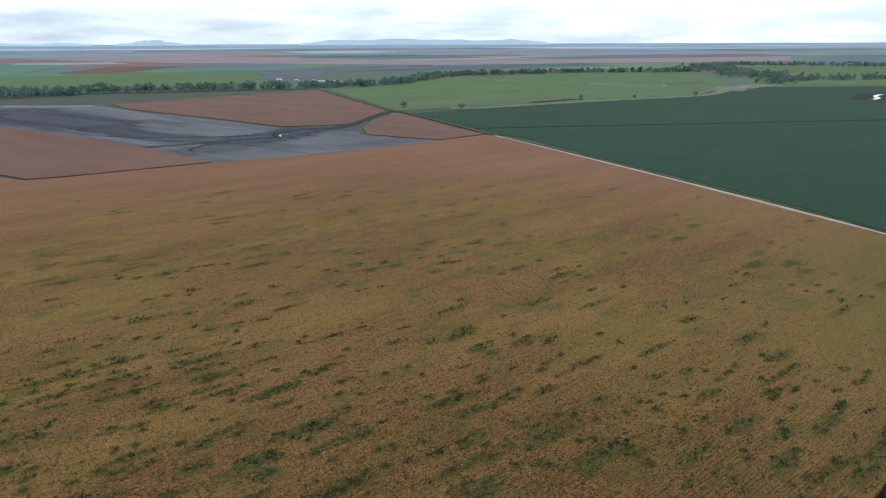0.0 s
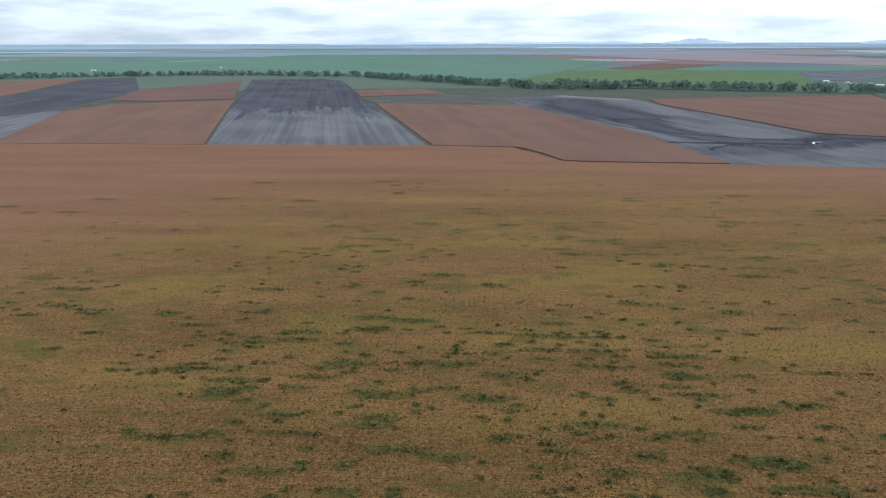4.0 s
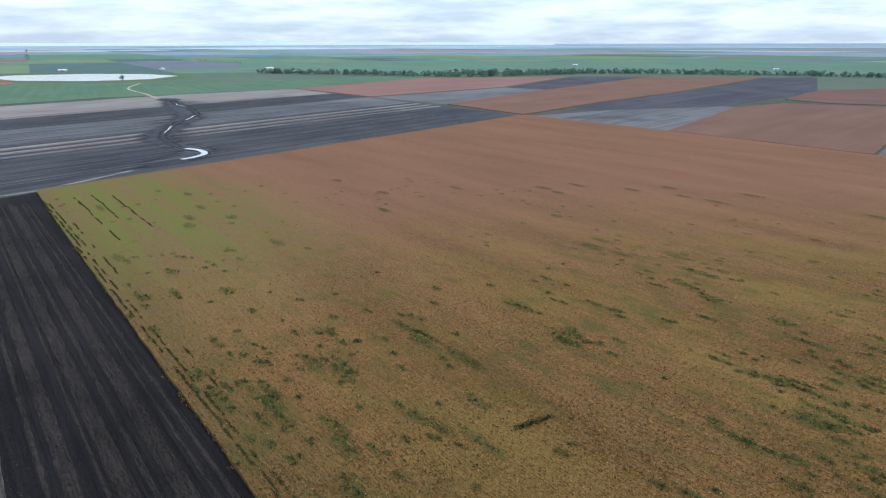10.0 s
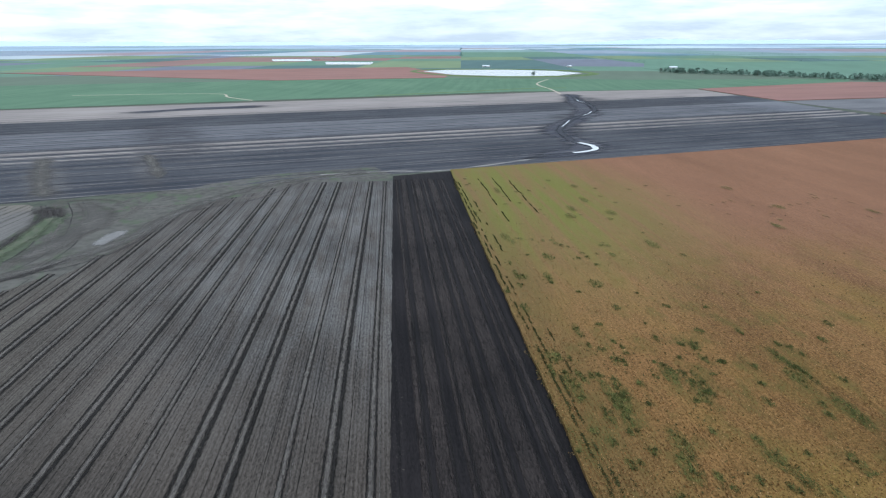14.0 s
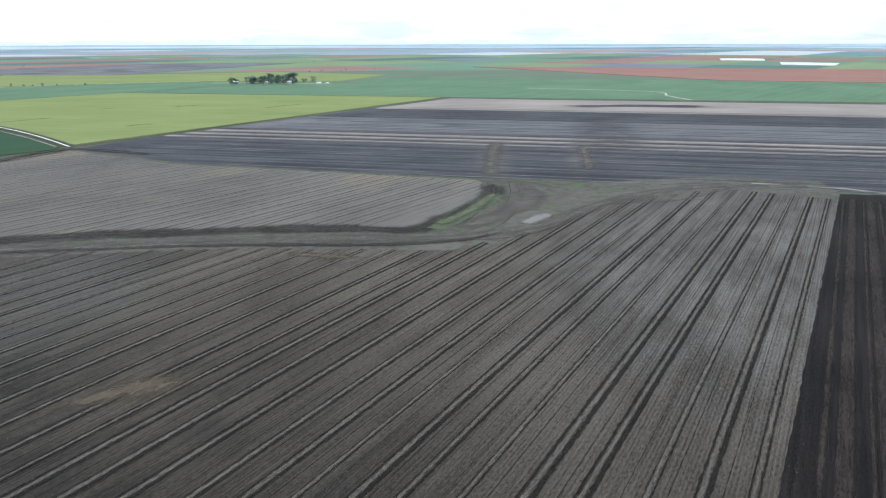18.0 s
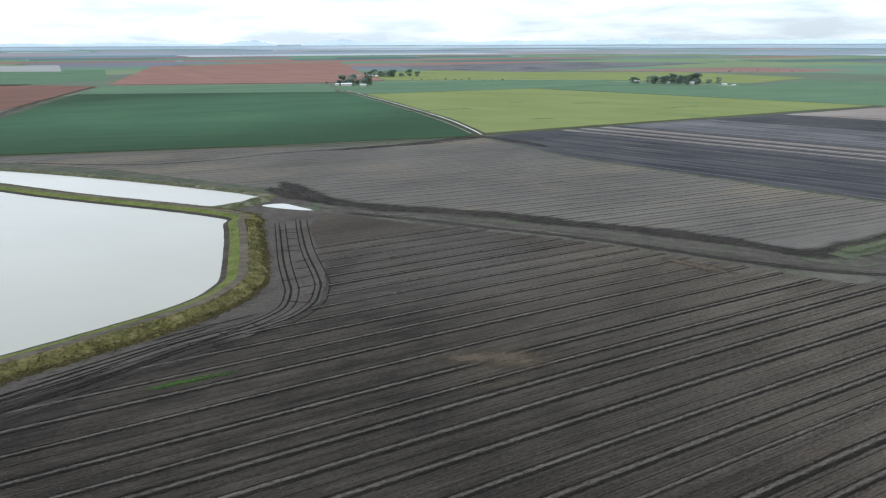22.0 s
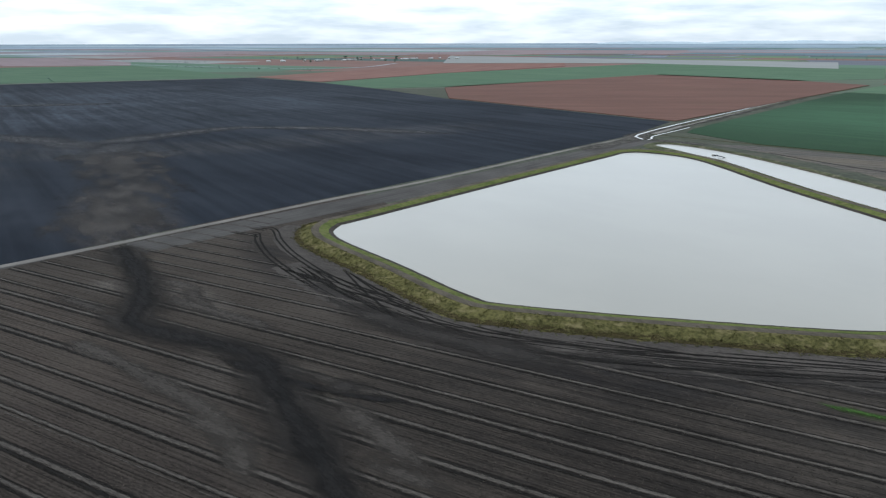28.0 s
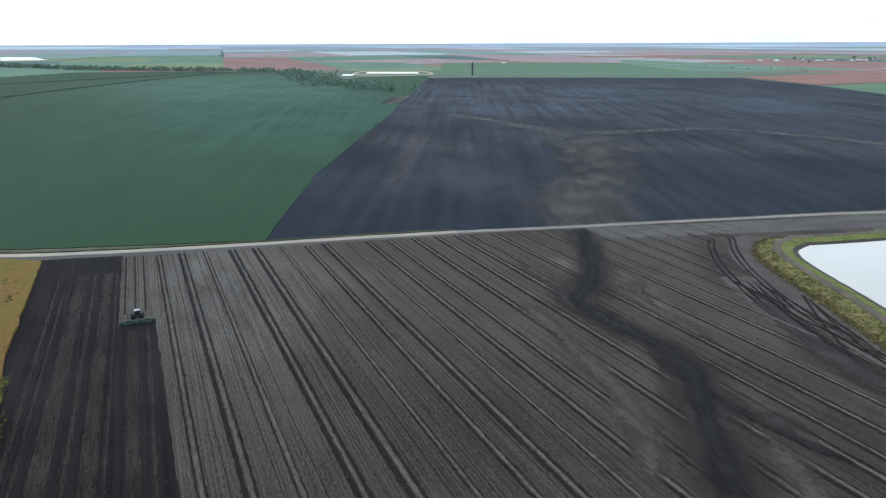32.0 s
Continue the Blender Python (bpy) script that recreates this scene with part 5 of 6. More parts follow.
ROWS_I = (
    ("dry_patch", "straw-littered dry patch in the stubble", [(0, -190), (18, -192), (42, -186)], 9, 0.18, "soft_tan", 0.0, 14),
    ("dry_patch", "pale crumbled patch in the stubble", [(282, -4), (262, -3), (236, -10)], 6, 0.18, "soft_pale", 0.0, 14),
    ("dry_patch", "green tinged patch in the stubble", [(92, -170), (103, -162), (116, -152)], 2.2, 0.185, "soft_shoots", 0.0, 8),
    ("damp_patch", "damp dark streak across the stubble", [(150, -112), (196, -74), (240, -50)], 11, 0.18, "soft_murk", 0.0, 24),
)
ROWS_J = (
    ("bare_patch", "bare grey-brown earth along the waterway", [(150, -374), (91, -362), (4, -340), (-70, -322), (-120, -304), (-178, -312), (-243, -346), (-320, -360), (-398, -330)], 9, 0.15, "soft_earth", 0.0, 20),
    ("bare_patch", "bare earth at the bend of the waterway", [(-128, -318), (-160, -336), (-200, -372), (-214, -418)], 13, 0.155, "soft_earth", 0.1, 14),
    ("grass_patch", "thin fresh grass on the waterway", [(-118, -326), (-150, -352), (-186, -392)], 7, 0.58, "soft_grass", 0.1, 10),
    ("headland", "bare worn earth at the end of the canal", [(520, -330), (560, -420), (600, -470), (660, -590), (780, -810), (980, -1180), (1110, -1450)], 15, 0.3, "soft_earth", 0.35, 40),
    ("headland", "bare worn earth beside the canal head", [(500, -470), (545, -450), (590, -440)], 14, 0.22, "soft_earth", 0.2, 16),
)
ROWS_K = (
    ("bare_patch", "pale bare earth between green crop and black field", [(1040, 382), (1154, 401), (1249, 418)], 13, 0.5, "soft_earth", 0.3, 14),
    ("wet_hollow", "dark ditch end beside the bare earth", [(1028, 391), (1103, 407), (1189, 426)], 7, 0.52, "soft_murk", 0.3, 14),
    ("bare_patch", "worn brown strip up the ploughed field", [(-292, -616), (-255, -546), (-225, -486), (-204, -437)], 12, 0.26, "soft_earth", 0.0, 24),
    ("bare_patch", "worn brown strip up the ploughed field", [(-353, -562), (-316, -493), (-281, -434)], 9, 0.26, "soft_earth", 0.0, 24),
    ("damp_patch", "churned dark soil beside the drain", [(173, -28), (171, -39), (167, -49)], 6, 0.2, "soft_murk", 0.1, 10),
    ("wet_rut", "dark wet rut in the yellow crop", [(262, -926), (207, -981), (147, -1028)], 3, 0.55, "soft_mud", 0.1, 12),
    ("wet_rut", "dark wet rut in the yellow crop", [(111, -1129), (98, -1140), (80, -1143)], 3, 0.55, "soft_mud", 0.1, 12),
    ("wet_rut", "dark wet rut in the yellow crop", [(9, -1123), (-13, -1143), (-42, -1156)], 3, 0.55, "soft_mud", 0.1, 12),
    ("wet_rut", "dark wet rut in the yellow crop", [(282, -906), (275, -920), (262, -926)], 3, 0.55, "soft_mud", 0.1, 12),
    ("wet_rut", "dark wet rut in the yellow crop", [(60, -880), (43, -894), (20, -900)], 3, 0.55, "soft_mud", 0.1, 12),
    ("wet_rut", "dark wet rut in the yellow crop", [(-120, -1060), (-152, -1089), (-190, -1110)], 3, 0.55, "soft_mud", 0.1, 12),
    ("damp_patch", "dark wet ground at the corner of the fallow field", [(216, -591), (150, -646), (96, -706), (20, -640)], 9, 0.16, "soft_murk", 0.1, 20),
)
for name, label, line, w, z, mat, core, ends in ROWS_H + ROWS_I + ROWS_J + ROWS_K:
    lift += 0.004
    soft_strip(name, label, line, w, z + lift, mat, core, ends, seed=int(abs(line[0][0])) + len(line), step=4)

# blotches of silt on the black field
for i, (line, w, mat, what) in enumerate((
        ([(936, 298), (907, 245), (850, 179), (790, 120), (733, 75), (690, 30)], (46, 34), "soft_silt", "pale silt washed across the black field"),
        ([(720, 88), (782, 2), (821, -71), (796, -136), (763, -187), (720, -235), (660, -300)], (36, 22), "soft_silt", "pale winding silt line across the black field"),
        ([(640, 90), (700, 40), (760, 20)], 44, "soft_silt", "blotch of pale silt on the black field"),
        ([(1210, 337), (1257, 254), (1254, 142), (1230, 40)], 30, "soft_silt", "thin pale silt line at the far end of the black field"),
        ([(1160, 470), (1100, 420), (1000, 372)], 30, "soft_silt", "pale silt beside the crop"))):
    soft_strip("silt", what, line, w, 0.24 + 0.005 * i, mat, 0.0, 60, seed=73 + i, step=7)

# worn wheel lines that follow the waterway
way = empty("wheel_tracks", "curving pale and dark wheel lines along the waterway", "wheel tracks", kind="structure")
for i, (off, mat) in enumerate(((-11, "churned"), (-8.6, "track_pale"), (-3, "churned"), (2, "track_pale"), (4.4, "track_pale"), (9, "churned"), (11.4, "churned"))):
    part("rut", ribbon("rut", WWAY, [(off - 0.35, 0.16), (off, 0.19), (off + 0.35, 0.16)], M[mat], wobble=0.3, seed=i), way)
LOOP = smooth([(-398, -322), (-385, -333), (-363, -349), (-340, -352), (-280, -334), (-243, -340), (-216, -335), (-178, -306), (-147, -296), (-119, -301)], 3)
LOOP2 = smooth([(-200, -424), (-213, -421), (-226, -404), (-221, -373), (-199, -355), (-156, -330), (-127, -321), (-80, -326)], 3)
for i, (ln, off, mat) in enumerate(((LOOP, 0, "track_pale"), (LOOP, 2.2, "churned"), (LOOP, -4, "track_pale"), (LOOP2, 0, "track_pale"), (LOOP2, 2.4, "track_pale"))):
    part("rut", ribbon("rut", ln, [(off - 0.45, 0.17), (off, 0.2), (off + 0.45, 0.17)], M[mat], wobble=0.25, seed=i + 30), way)


# furrow lines on the broad ploughed field
furrows = empty("furrows", "long pale and dark furrow lines on the ploughed field", "soil", kind="structure")
rnd = random.Random(41)
FX, FY = math.cos(radians(146.5)), math.sin(radians(146.5))
for i in range(58):
    n = 474 + i * 9.3 + rnd.uniform(-3, 3)
    pts = [p for p in (Vector((FX * s - FY * n, FY * s + FX * n)) for s in range(-1400, 1400, 24)) if inside(BIG, p.x, p.y) and inside(BIG, p.x + FX * 20, p.y + FY * 20)]
    if len(pts) < 5:
        continue
    w = rnd.uniform(0.9, 2.6)
    soft_strip("furrow", "", [tuple(p) for p in pts[::3]], w, 0.18 + 0.0006 * i, "soft_furrow" if i % 3 else "soft_mud", 0.2, 40, seed=i, parent=furrows, step=14)

# ---------------------------------------------------------------- the dams
DAM = smooth([(342, -80), (349, -94), (411, -212), (474, -335), (489, -366), (479, -384), (434, -394), (323, -365), (197, -338), (178, -319), (144, -253), (137, -232), (142, -208), (172, -160), (207, -111), (222, -100), (267, -88), (321, -73)], 4, True)
CANAL_DAM = smooth([(518, -420), (514, -438), (448, -446), (323, -427), (204, -397), (195, -384), (202, -367), (214, -362), (287, -376), (413, -408), (480, -416)], 4, True)


def area(line):
    return sum(a.x * b.y - b.x * a.y for a, b in zip(line, line[1:] + line[:1]))


def dam(name, label, line, rings, level, group="dams"):
    """A farm dam: water inside a closed bank made of strips. rings: (part, offsets and heights outward, material, wobble)."""
    sign = -1 if area(line) > 0 else 1
    body = empty(name, label, "dam", group, "structure")
    bm = bmesh.new()
    nor = normals(line, True)
    bm.faces.new([bm.verts.new((p.x + n.x * sign * 0.6, p.y + n.y * sign * 0.6, level)) for p, n in zip(line, nor)])
    if area(line) < 0:
        bmesh.ops.reverse_faces(bm, faces=bm.faces[:])
    part("water", mesh_of("water", bm, M["water"]), body, "still milky grey-white water")
    for nm, prof, mat, wob, lab in rings:
        part(nm, ribbon(nm, line, [(o * sign, z) for o, z in prof], M[mat], True, wob, len(nm)), body, lab)
    return body


big_dam = dam("farm_dam", "large farm dam full of milky water inside a grassed bank", DAM,
    [("shore", [(-0.5, 0.95), (1.2, 1.3), (2.8, 1.75)], "shore", 0.15, "damp dark earth shore"), ("inner_bank", [(2.8, 1.75), (5.2, 2.3), (7.6, 2.8)], "lush", 0.15, "bright green inner bank"),
     ("crest", [(7.6, 2.8), (9.4, 2.95), (11.4, 2.9)], "crest", 0.15, "trodden grey-brown crest track")], 1.1)
side = min(range(len(DAM)), key=lambda i: (DAM[i] - Vector((489, -366))).length)
out = -1 if area(DAM) > 0 else 1
part("outer_bank", ribbon("outer_bank", DAM[side:] + DAM[:2], [(11.4 * out, 2.9), (13.4 * out, 2.35), (17.0 * out, 1.1), (20.0 * out, 0.3)], M["tussock"], False, 0.6, 5), big_dam, "olive tussock grass on the outer bank")
part("toe", ribbon("toe", DAM[side:] + DAM[:2], [(19.6 * out, 0.4), (22.5 * out, 0.12), (30 * out, 0.07)], M["loose"], False, 0.5, 8), big_dam, "bare loosened earth at the foot of the bank")
foot = DAM[side:] + DAM[:2]
scrub = ribbon("foot_grass", foot, [(15.6 * out, 1.66), (17.4 * out, 1.1), (19.2 * out, 0.62), (20.8 * out, 0.36)], M["soft_scrub"], False, 0.5, 5)
scrub.attributes.new("fade", "FLOAT", "POINT").data.foreach_set("value", [0.0, 0.5, 0.85, 0.0] * len(foot))
part("foot_grass", scrub, big_dam, "dead brown grass along the foot of the bank")
part("bare_bank", ribbon("bare_bank", DAM[1:side + 1], [(11.4 * out, 2.9), (14 * out, 1.4), (20 * out, 0.05)], M["headland"], False, 0.4, 6), big_dam, "bare grey earth slope towards the track")
dam("supply_channel", "long narrow water channel behind the large dam", CANAL_DAM,
    [("shore", [(-0.5, 0.9), (1.2, 1.4)], "crest", 0.25, "damp earth shore"), ("bank", [(1.2, 1.4), (4, 2.3), (7, 1.9), (12, 0.05)], "channel_grass", 0.5, "grey-green tussock grass bank")], 1.05)
tagged(new("puddle", slab("puddle", [(v.x, v.y) for v in smooth([(181, -372.5), (171, -380), (158, -373.5), (147, -366.5), (163, -367)], 2, True)], 0.1, M["pool"])), "shallow puddle at the foot of the dam bank", "water", kind="structure")
for pts, what in (([(-1974, -1438), (-2120, -1439), (-2240, -1273), (-2230, -1066), (-2100, -906), (-1903, -896), (-1797, -1007), (-1807, -1205)], "wide pale reservoir"), ([(2091, 850), (2124, 678), (2240, 720), (2209, 890)], "long pale water storage"),
                  ([(4360, 4784), (4386, 4486), (3589, 3565), (3422, 3759)], "far bright sheet of water"), ([(1937, 863), (1944, 830), (2035, 863), (2028, 896)], "small bright pond"),
                  ([(-2749, -2644), (-2849, -2395), (-2518, -2133), (-2436, -2330)], "far strip of pale water"), ([(-3083, -3422), (-3246, -3242), (-2901, -2881), (-2762, -3050)], "far strip of pale water")):
    r = tagged(new("reservoir", slab("reservoir", ragged(pts, 60, 3, 3), 1.3, M["water"])), what + " on the plain", "water", "reservoirs", "structure")
tagged(new("bank", ribbon("bank", smooth([(-1974, -1480), (-2150, -1480), (-2280, -1280), (-2270, -1050), (-2110, -870), (-1890, -860), (-1760, -1000), (-1770, -1215)], 20, True), [(-16, 0.1), (0, 3), (16, 0.1)], M["olive"], True)), "grassy bank round the wide reservoir", "bank", kind="structure")
tagged(new("bank", ribbon("bank", smooth([(2020, 836), (2057, 641), (2288, 721), (2252, 919)], 20, True), [(-7, 0.1), (0, 1.8), (7, 0.1)], M["road"], True)), "pale earth bank round the long water storage", "bank", kind="structure")

# wheel marks that swing round the dam bank
marks = empty("turning_marks", "dark curved tractor turning marks round the dam bank", "wheel tracks", kind="structure")
part("churned_ground", ribbon("churned_ground", smooth([(158, -346), (138, -312), (112, -262), (104, -228), (110, -202), (131, -172), (153, -130), (188, -88), (234, -62), (290, -46)], 2.5), [(-14, 0.04), (-11, 0.085), (0, 0.09), (9, 0.085), (12, 0.04)], M["loose"], wobble=0.9), marks, "dark trampled soil")
OUTER = [(148, -350), (138, -327), (120, -289), (103, -258), (97, -246), (92, -226), (94, -212), (101, -200), (116, -180), (140, -140), (176, -92), (228, -62), (290, -44)]
INNER = [(156, -340), (141, -308), (124, -272), (111, -247), (105, -235), (101, -218), (106, -203), (122, -184), (150, -140), (188, -94), (236, -66), (286, -50)]
for i, (base, off) in enumerate(((OUTER, 0), (OUTER, -2.3), (INNER, 0), (INNER, -2.3), (OUTER, 3.6), (INNER, 3.0))):
    soft_strip("rut", "", [tuple(p + n * off) for p, n in zip(smooth(base, 9), normals(smooth(base, 9)))], 0.7 if i in (0, 2) else 0.45, 0.12 + 0.004 * i, "soft_rut", 0.2, 14, seed=i, parent=marks, step=2)
rnd = random.Random(17)
for i in range(15):
    a = smooth(OUTER, 9)[2 + i]
    b = min(smooth(INNER, 3), key=lambda p: (p - a).length) + Vector((rnd.uniform(-3, 3), rnd.uniform(-4, 4)))
    soft_strip("rut", "", [tuple(a), tuple((a + b) / 2 + Vector((rnd.uniform(-1, 1), rnd.uniform(-1, 1)))), tuple(b + (b - a) * rnd.uniform(-0.3, 0.3))], rnd.uniform(0.4, 0.9), 0.15 + 0.002 * i, "soft_rut", 0.2, 4, seed=i + 60, parent=marks, step=2)
# crossing ruts where the tractor turned at the end of each row
soft_strip("damp_soil", "dark churned soil", [(100, -196), (118, -172), (146, -130), (182, -86), (232, -58), (282, -44)], (9, 6), 0.118, "soft_murk", 0.2, 20, seed=31, parent=marks)
sweep = smooth([(102, -212), (124, -178), (150, -138), (190, -92), (236, -66), (290, -48)], 3)
side_on = normals(sweep)
for i in range(26):
    a = rnd.randint(0, len(sweep) - 22)
    b = min(len(sweep) - 1, a + rnd.randint(12, 30))
    o0, o1 = rnd.uniform(-11, 11), rnd.uniform(-11, 11)
    ln = [tuple(sweep[a + (b - a) * j // 4] + side_on[a + (b - a) * j // 4] * (o0 + (o1 - o0) * j / 4 + rnd.uniform(-0.6, 0.6))) for j in range(5)]
    soft_strip("rut", "", ln, rnd.uniform(0.45, 0.9), 0.19 + 0.002 * i, "soft_rut", 0.3, 10, seed=i + 140, parent=marks, step=2)
LOOPS = ([(350, -28), (346, -36), (333, -35), (307, -36), (284, -40), (255, -47)], [(362, -34), (352, -45), (330, -45), (304, -47), (272, -53), (248, -57)])
for i, ln in enumerate(LOOPS):
    pts = smooth(ln, 6)
    for off in (0, 2.4):
        soft_strip("rut", "", [tuple(p + n * off) for p, n in zip(pts, normals(pts))], 0.65, 0.19 + 0.004 * i, "soft_rut", 0.4, 14, seed=i + 90, parent=marks, step=2)


# ---------------------------------------------------------------- plants
def leaf_cloud(rnd, clumps, per, size, vs, fs):
    """Small leaves, three corners or four, thickly round a few clump centres."""
    for cx, cy, cz, cr in clumps:
        for _ in range(per):
            d = Vector((rnd.gauss(0, 1), rnd.gauss(0, 1), rnd.gauss(0, 1))).normalized() * cr * rnd.uniform(0.55, 1.05)
            p = Vector((cx + d.x, cy + d.y, cz + d.z * 0.75))
            u = Vector((rnd.gauss(0, 1), rnd.gauss(0, 1), rnd.gauss(0, 0.6))).normalized()
            w = u.cross(Vector((rnd.gauss(0, 1), rnd.gauss(0, 1), rnd.gauss(0, 1)))).normalized()
            s = size * rnd.uniform(0.6, 1.4)
            k = len(vs)
            vs += [p - u * s, p + w * s * 0.6, p + u * s, p - w * s * 0.6]
            fs.append((k, k + 1, k + 2, k + 3))


def tree_kind(seed, height, leaf):
    """A gum tree: a bent tapered trunk with limbs, and a ragged crown of leaves with gaps."""
    rnd = random.Random(seed)
    bm = bmesh.new()
    lean = Vector((rnd.uniform(-0.08, 0.08) * height, rnd.uniform(-0.08, 0.08) * height, 0))
    fork = Vector((0, 0, height * 0.32)) + lean * 0.4
    rod(bm, (0, 0, -0.3), fork, height * 0.03, height * 0.02, 6)
    clumps = []
    for i in range(rnd.randint(5, 7)):
        a = i * 1.1 + rnd.uniform(-0.4, 0.4)
        e = fork + Vector((math.cos(a) * height * rnd.uniform(0.12, 0.3), math.sin(a) * height * rnd.uniform(0.12, 0.3), height * rnd.uniform(0.1, 0.52)))
        rod(bm, fork, e, height * 0.014, height * 0.005, 5)
        clumps.append((e.x, e.y, e.z, height * rnd.uniform(0.11, 0.19)))
        clumps.append((e.x + rnd.uniform(-1, 1) * height * 0.1, e.y + rnd.uniform(-1, 1) * height * 0.1, e.z - height * rnd.uniform(0.02, 0.14), height * rnd.uniform(0.08, 0.14)))
    for i in range(4):
        a = i * 1.57 + rnd.uniform(-0.5, 0.5)
        clumps.append((math.cos(a) * height * 0.17, math.sin(a) * height * 0.17, height * rnd.uniform(0.2, 0.36), height * rnd.uniform(0.12, 0.17)))
    vs, fs = [], []
    leaf_cloud(rnd, clumps, 56, height * 0.038, vs, fs)
    return mesh_of("trunk", bm, M["bark"]), raw("crown", vs, fs, M[leaf])


KINDS = [tree_kind(20 + i, h, "leaf" if i % 2 else "leaf2") for i, h in enumerate((9, 11, 13, 8, 12, 10))]


TREE_LABELS = {"gum trees along the creeks": "grey-green gum tree in a line along the creek", "single trees": "lone dark green tree at the edge of a crop",
               "roadside trees": "small round tree in a row along the farm road", "garden trees": "leafy grey-green tree sheltering farm buildings"}


def tree(x, y, size, kind, turn, group):
    at = far(x, y)
    k = at.xy.length / max(1.0, math.hypot(x, y)) * size
    t = empty("tree", TREE_LABELS[group], "tree", group)
    part("trunk", KINDS[kind][0], t)
    part("crown", KINDS[kind][1], t)
    t.matrix_world = Matrix.Translation(at) @ pose(0, 0, 0, 0, 0, turn) @ Matrix.Diagonal((k * 1.15, k * 1.15, k, 1))
    return t


rnd = random.Random(7)


def along(line, spacing, spread):
    pts = smooth(line, spacing * 0.42)
    return [(p.x + rnd.gauss(0, spread), p.y + rnd.gauss(0, spread)) for p in pts]


picked, rest = [], []
ROWS_L = (
    ([(-835, 1330), (-654, 1405), (-453, 1482), (-229, 1567), (-110, 1690), (0, 2057), (180, 2180), (389, 2276), (824, 2340)], 9, 14, 2),
    ([(-2219, -59), (-2265, 219), (-2234, 536), (-2117, 862), (-1933, 1139), (-1574, 1333), (-1400, 1345)], 11, 12, 4),
    ([(-1400, 1330), (-1231, 1311), (-941, 1257), (-810, 1248), (-692, 1340)], 9, 14, 2),
    ([(-2297, -703), (-2162, -338), (-2059, -11), (-2244, 295)], 10, 14, 5),
    ([(880, 1900), (1016, 2748), (1300, 3000), (1800, 2800)], 10, 45, 6),
)
ROWS_M = (
    ([(760, 1650), (840, 1750), (960, 1800), (1150, 1850)], 12, 22, 3),
    ([(2516, 2770), (2315, 2265), (2200, 1896), (2163, 1509), (2088, 1138), (1850, 930)], 10, 22, 5),
    ([(1850, 900), (1730, 850), (1626, 800), (1529, 710), (1400, 560), (1330, 480)], 13, 26, 2),
)
for line, gap, spread, keep in ROWS_L + ROWS_M:
    for i, p in enumerate(along(line, gap, spread)):
        (picked if i % (keep * 3) == 0 else rest).append(p)
for x, y in picked[:215]:
    tree(x, y, rnd.uniform(1.0, 1.8), rnd.randrange(6), rnd.uniform(0, 360), "gum trees along the creeks")
rest += picked[215:]
# single trees and gardens
for x, y, s in ((-58, 1040, 1.4), (26, 1015, 1.1), (228, 1165, 0.9), (330, 1215, 0.9), (452, 1262, 1.1), (-1850, -950, 1.5), (590, -1610, 1.0)):
    tree(x, y, s, rnd.randrange(6), rnd.uniform(0, 360), "single trees")
for i in range(26):
    k = i / 25
    x, y = 430 + (-119 - 430) * k, -1840 + (-1790 + 1840) * k
    if i < 12:
        tree(x + rnd.gauss(0, 3), y + rnd.gauss(0, 3), 0.62, rnd.randrange(6), rnd.uniform(0, 360), "roadside trees")
for cx, cy, n, sx, sy in ((-235, -1745, 44, 85, 45), (505, -1590, 14, 40, 12), (560, -2020, 26, 80, 25), (3950, -1000, 14, 380, 300)):
    for _ in range(n):
        tree(cx + rnd.gauss(0, sx * 0.6), cy + rnd.gauss(0, sy * 0.6), rnd.uniform(1.3, 2.3), rnd.randrange(6), rnd.uniform(0, 360), "garden trees")


def woods(name, label, pts, size, mat, per=26, seed=3):
    """Many small far trees as one mesh of leaves."""
    r, vs, fs = random.Random(seed), [], []
    for x, y in pts:
        s = size * r.uniform(0.6, 1.2)
        at = far(x, y)
        k = at.xy.length / max(1.0, math.hypot(x, y))
        cl = [(0, 0, 0.45 * s, 0.32 * s), (r.uniform(-0.3, 0.3) * s, r.uniform(-0.3, 0.3) * s, 0.68 * s, 0.24 * s), (r.uniform(-0.5, 0.5) * s, r.uniform(-0.5, 0.5) * s, 0.3 * s, 0.26 * s)]
        a, b = [], []
        leaf_cloud(r, cl, per // 3, s * 0.105, a, b)
        o = len(vs)
        vs += [at + v * k for v in a]
        fs += [tuple(i + o for i in f) for f in b]
    return tagged(new(name, raw(name, vs, fs, M[mat])), label, "trees", kind="stuff")


woods("scrub", "low grey-green scrub under the creek trees", [(x + rnd.gauss(0, 9), y + rnd.gauss(0, 9)) for x, y in rest], 7.5, "leaf2", 30)
woods("woodland", "dense grey-green gum trees along the creeks", rest, 18.5, "leaf2", 60)
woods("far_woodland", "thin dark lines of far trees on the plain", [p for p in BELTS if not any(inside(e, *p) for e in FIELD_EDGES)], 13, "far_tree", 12)


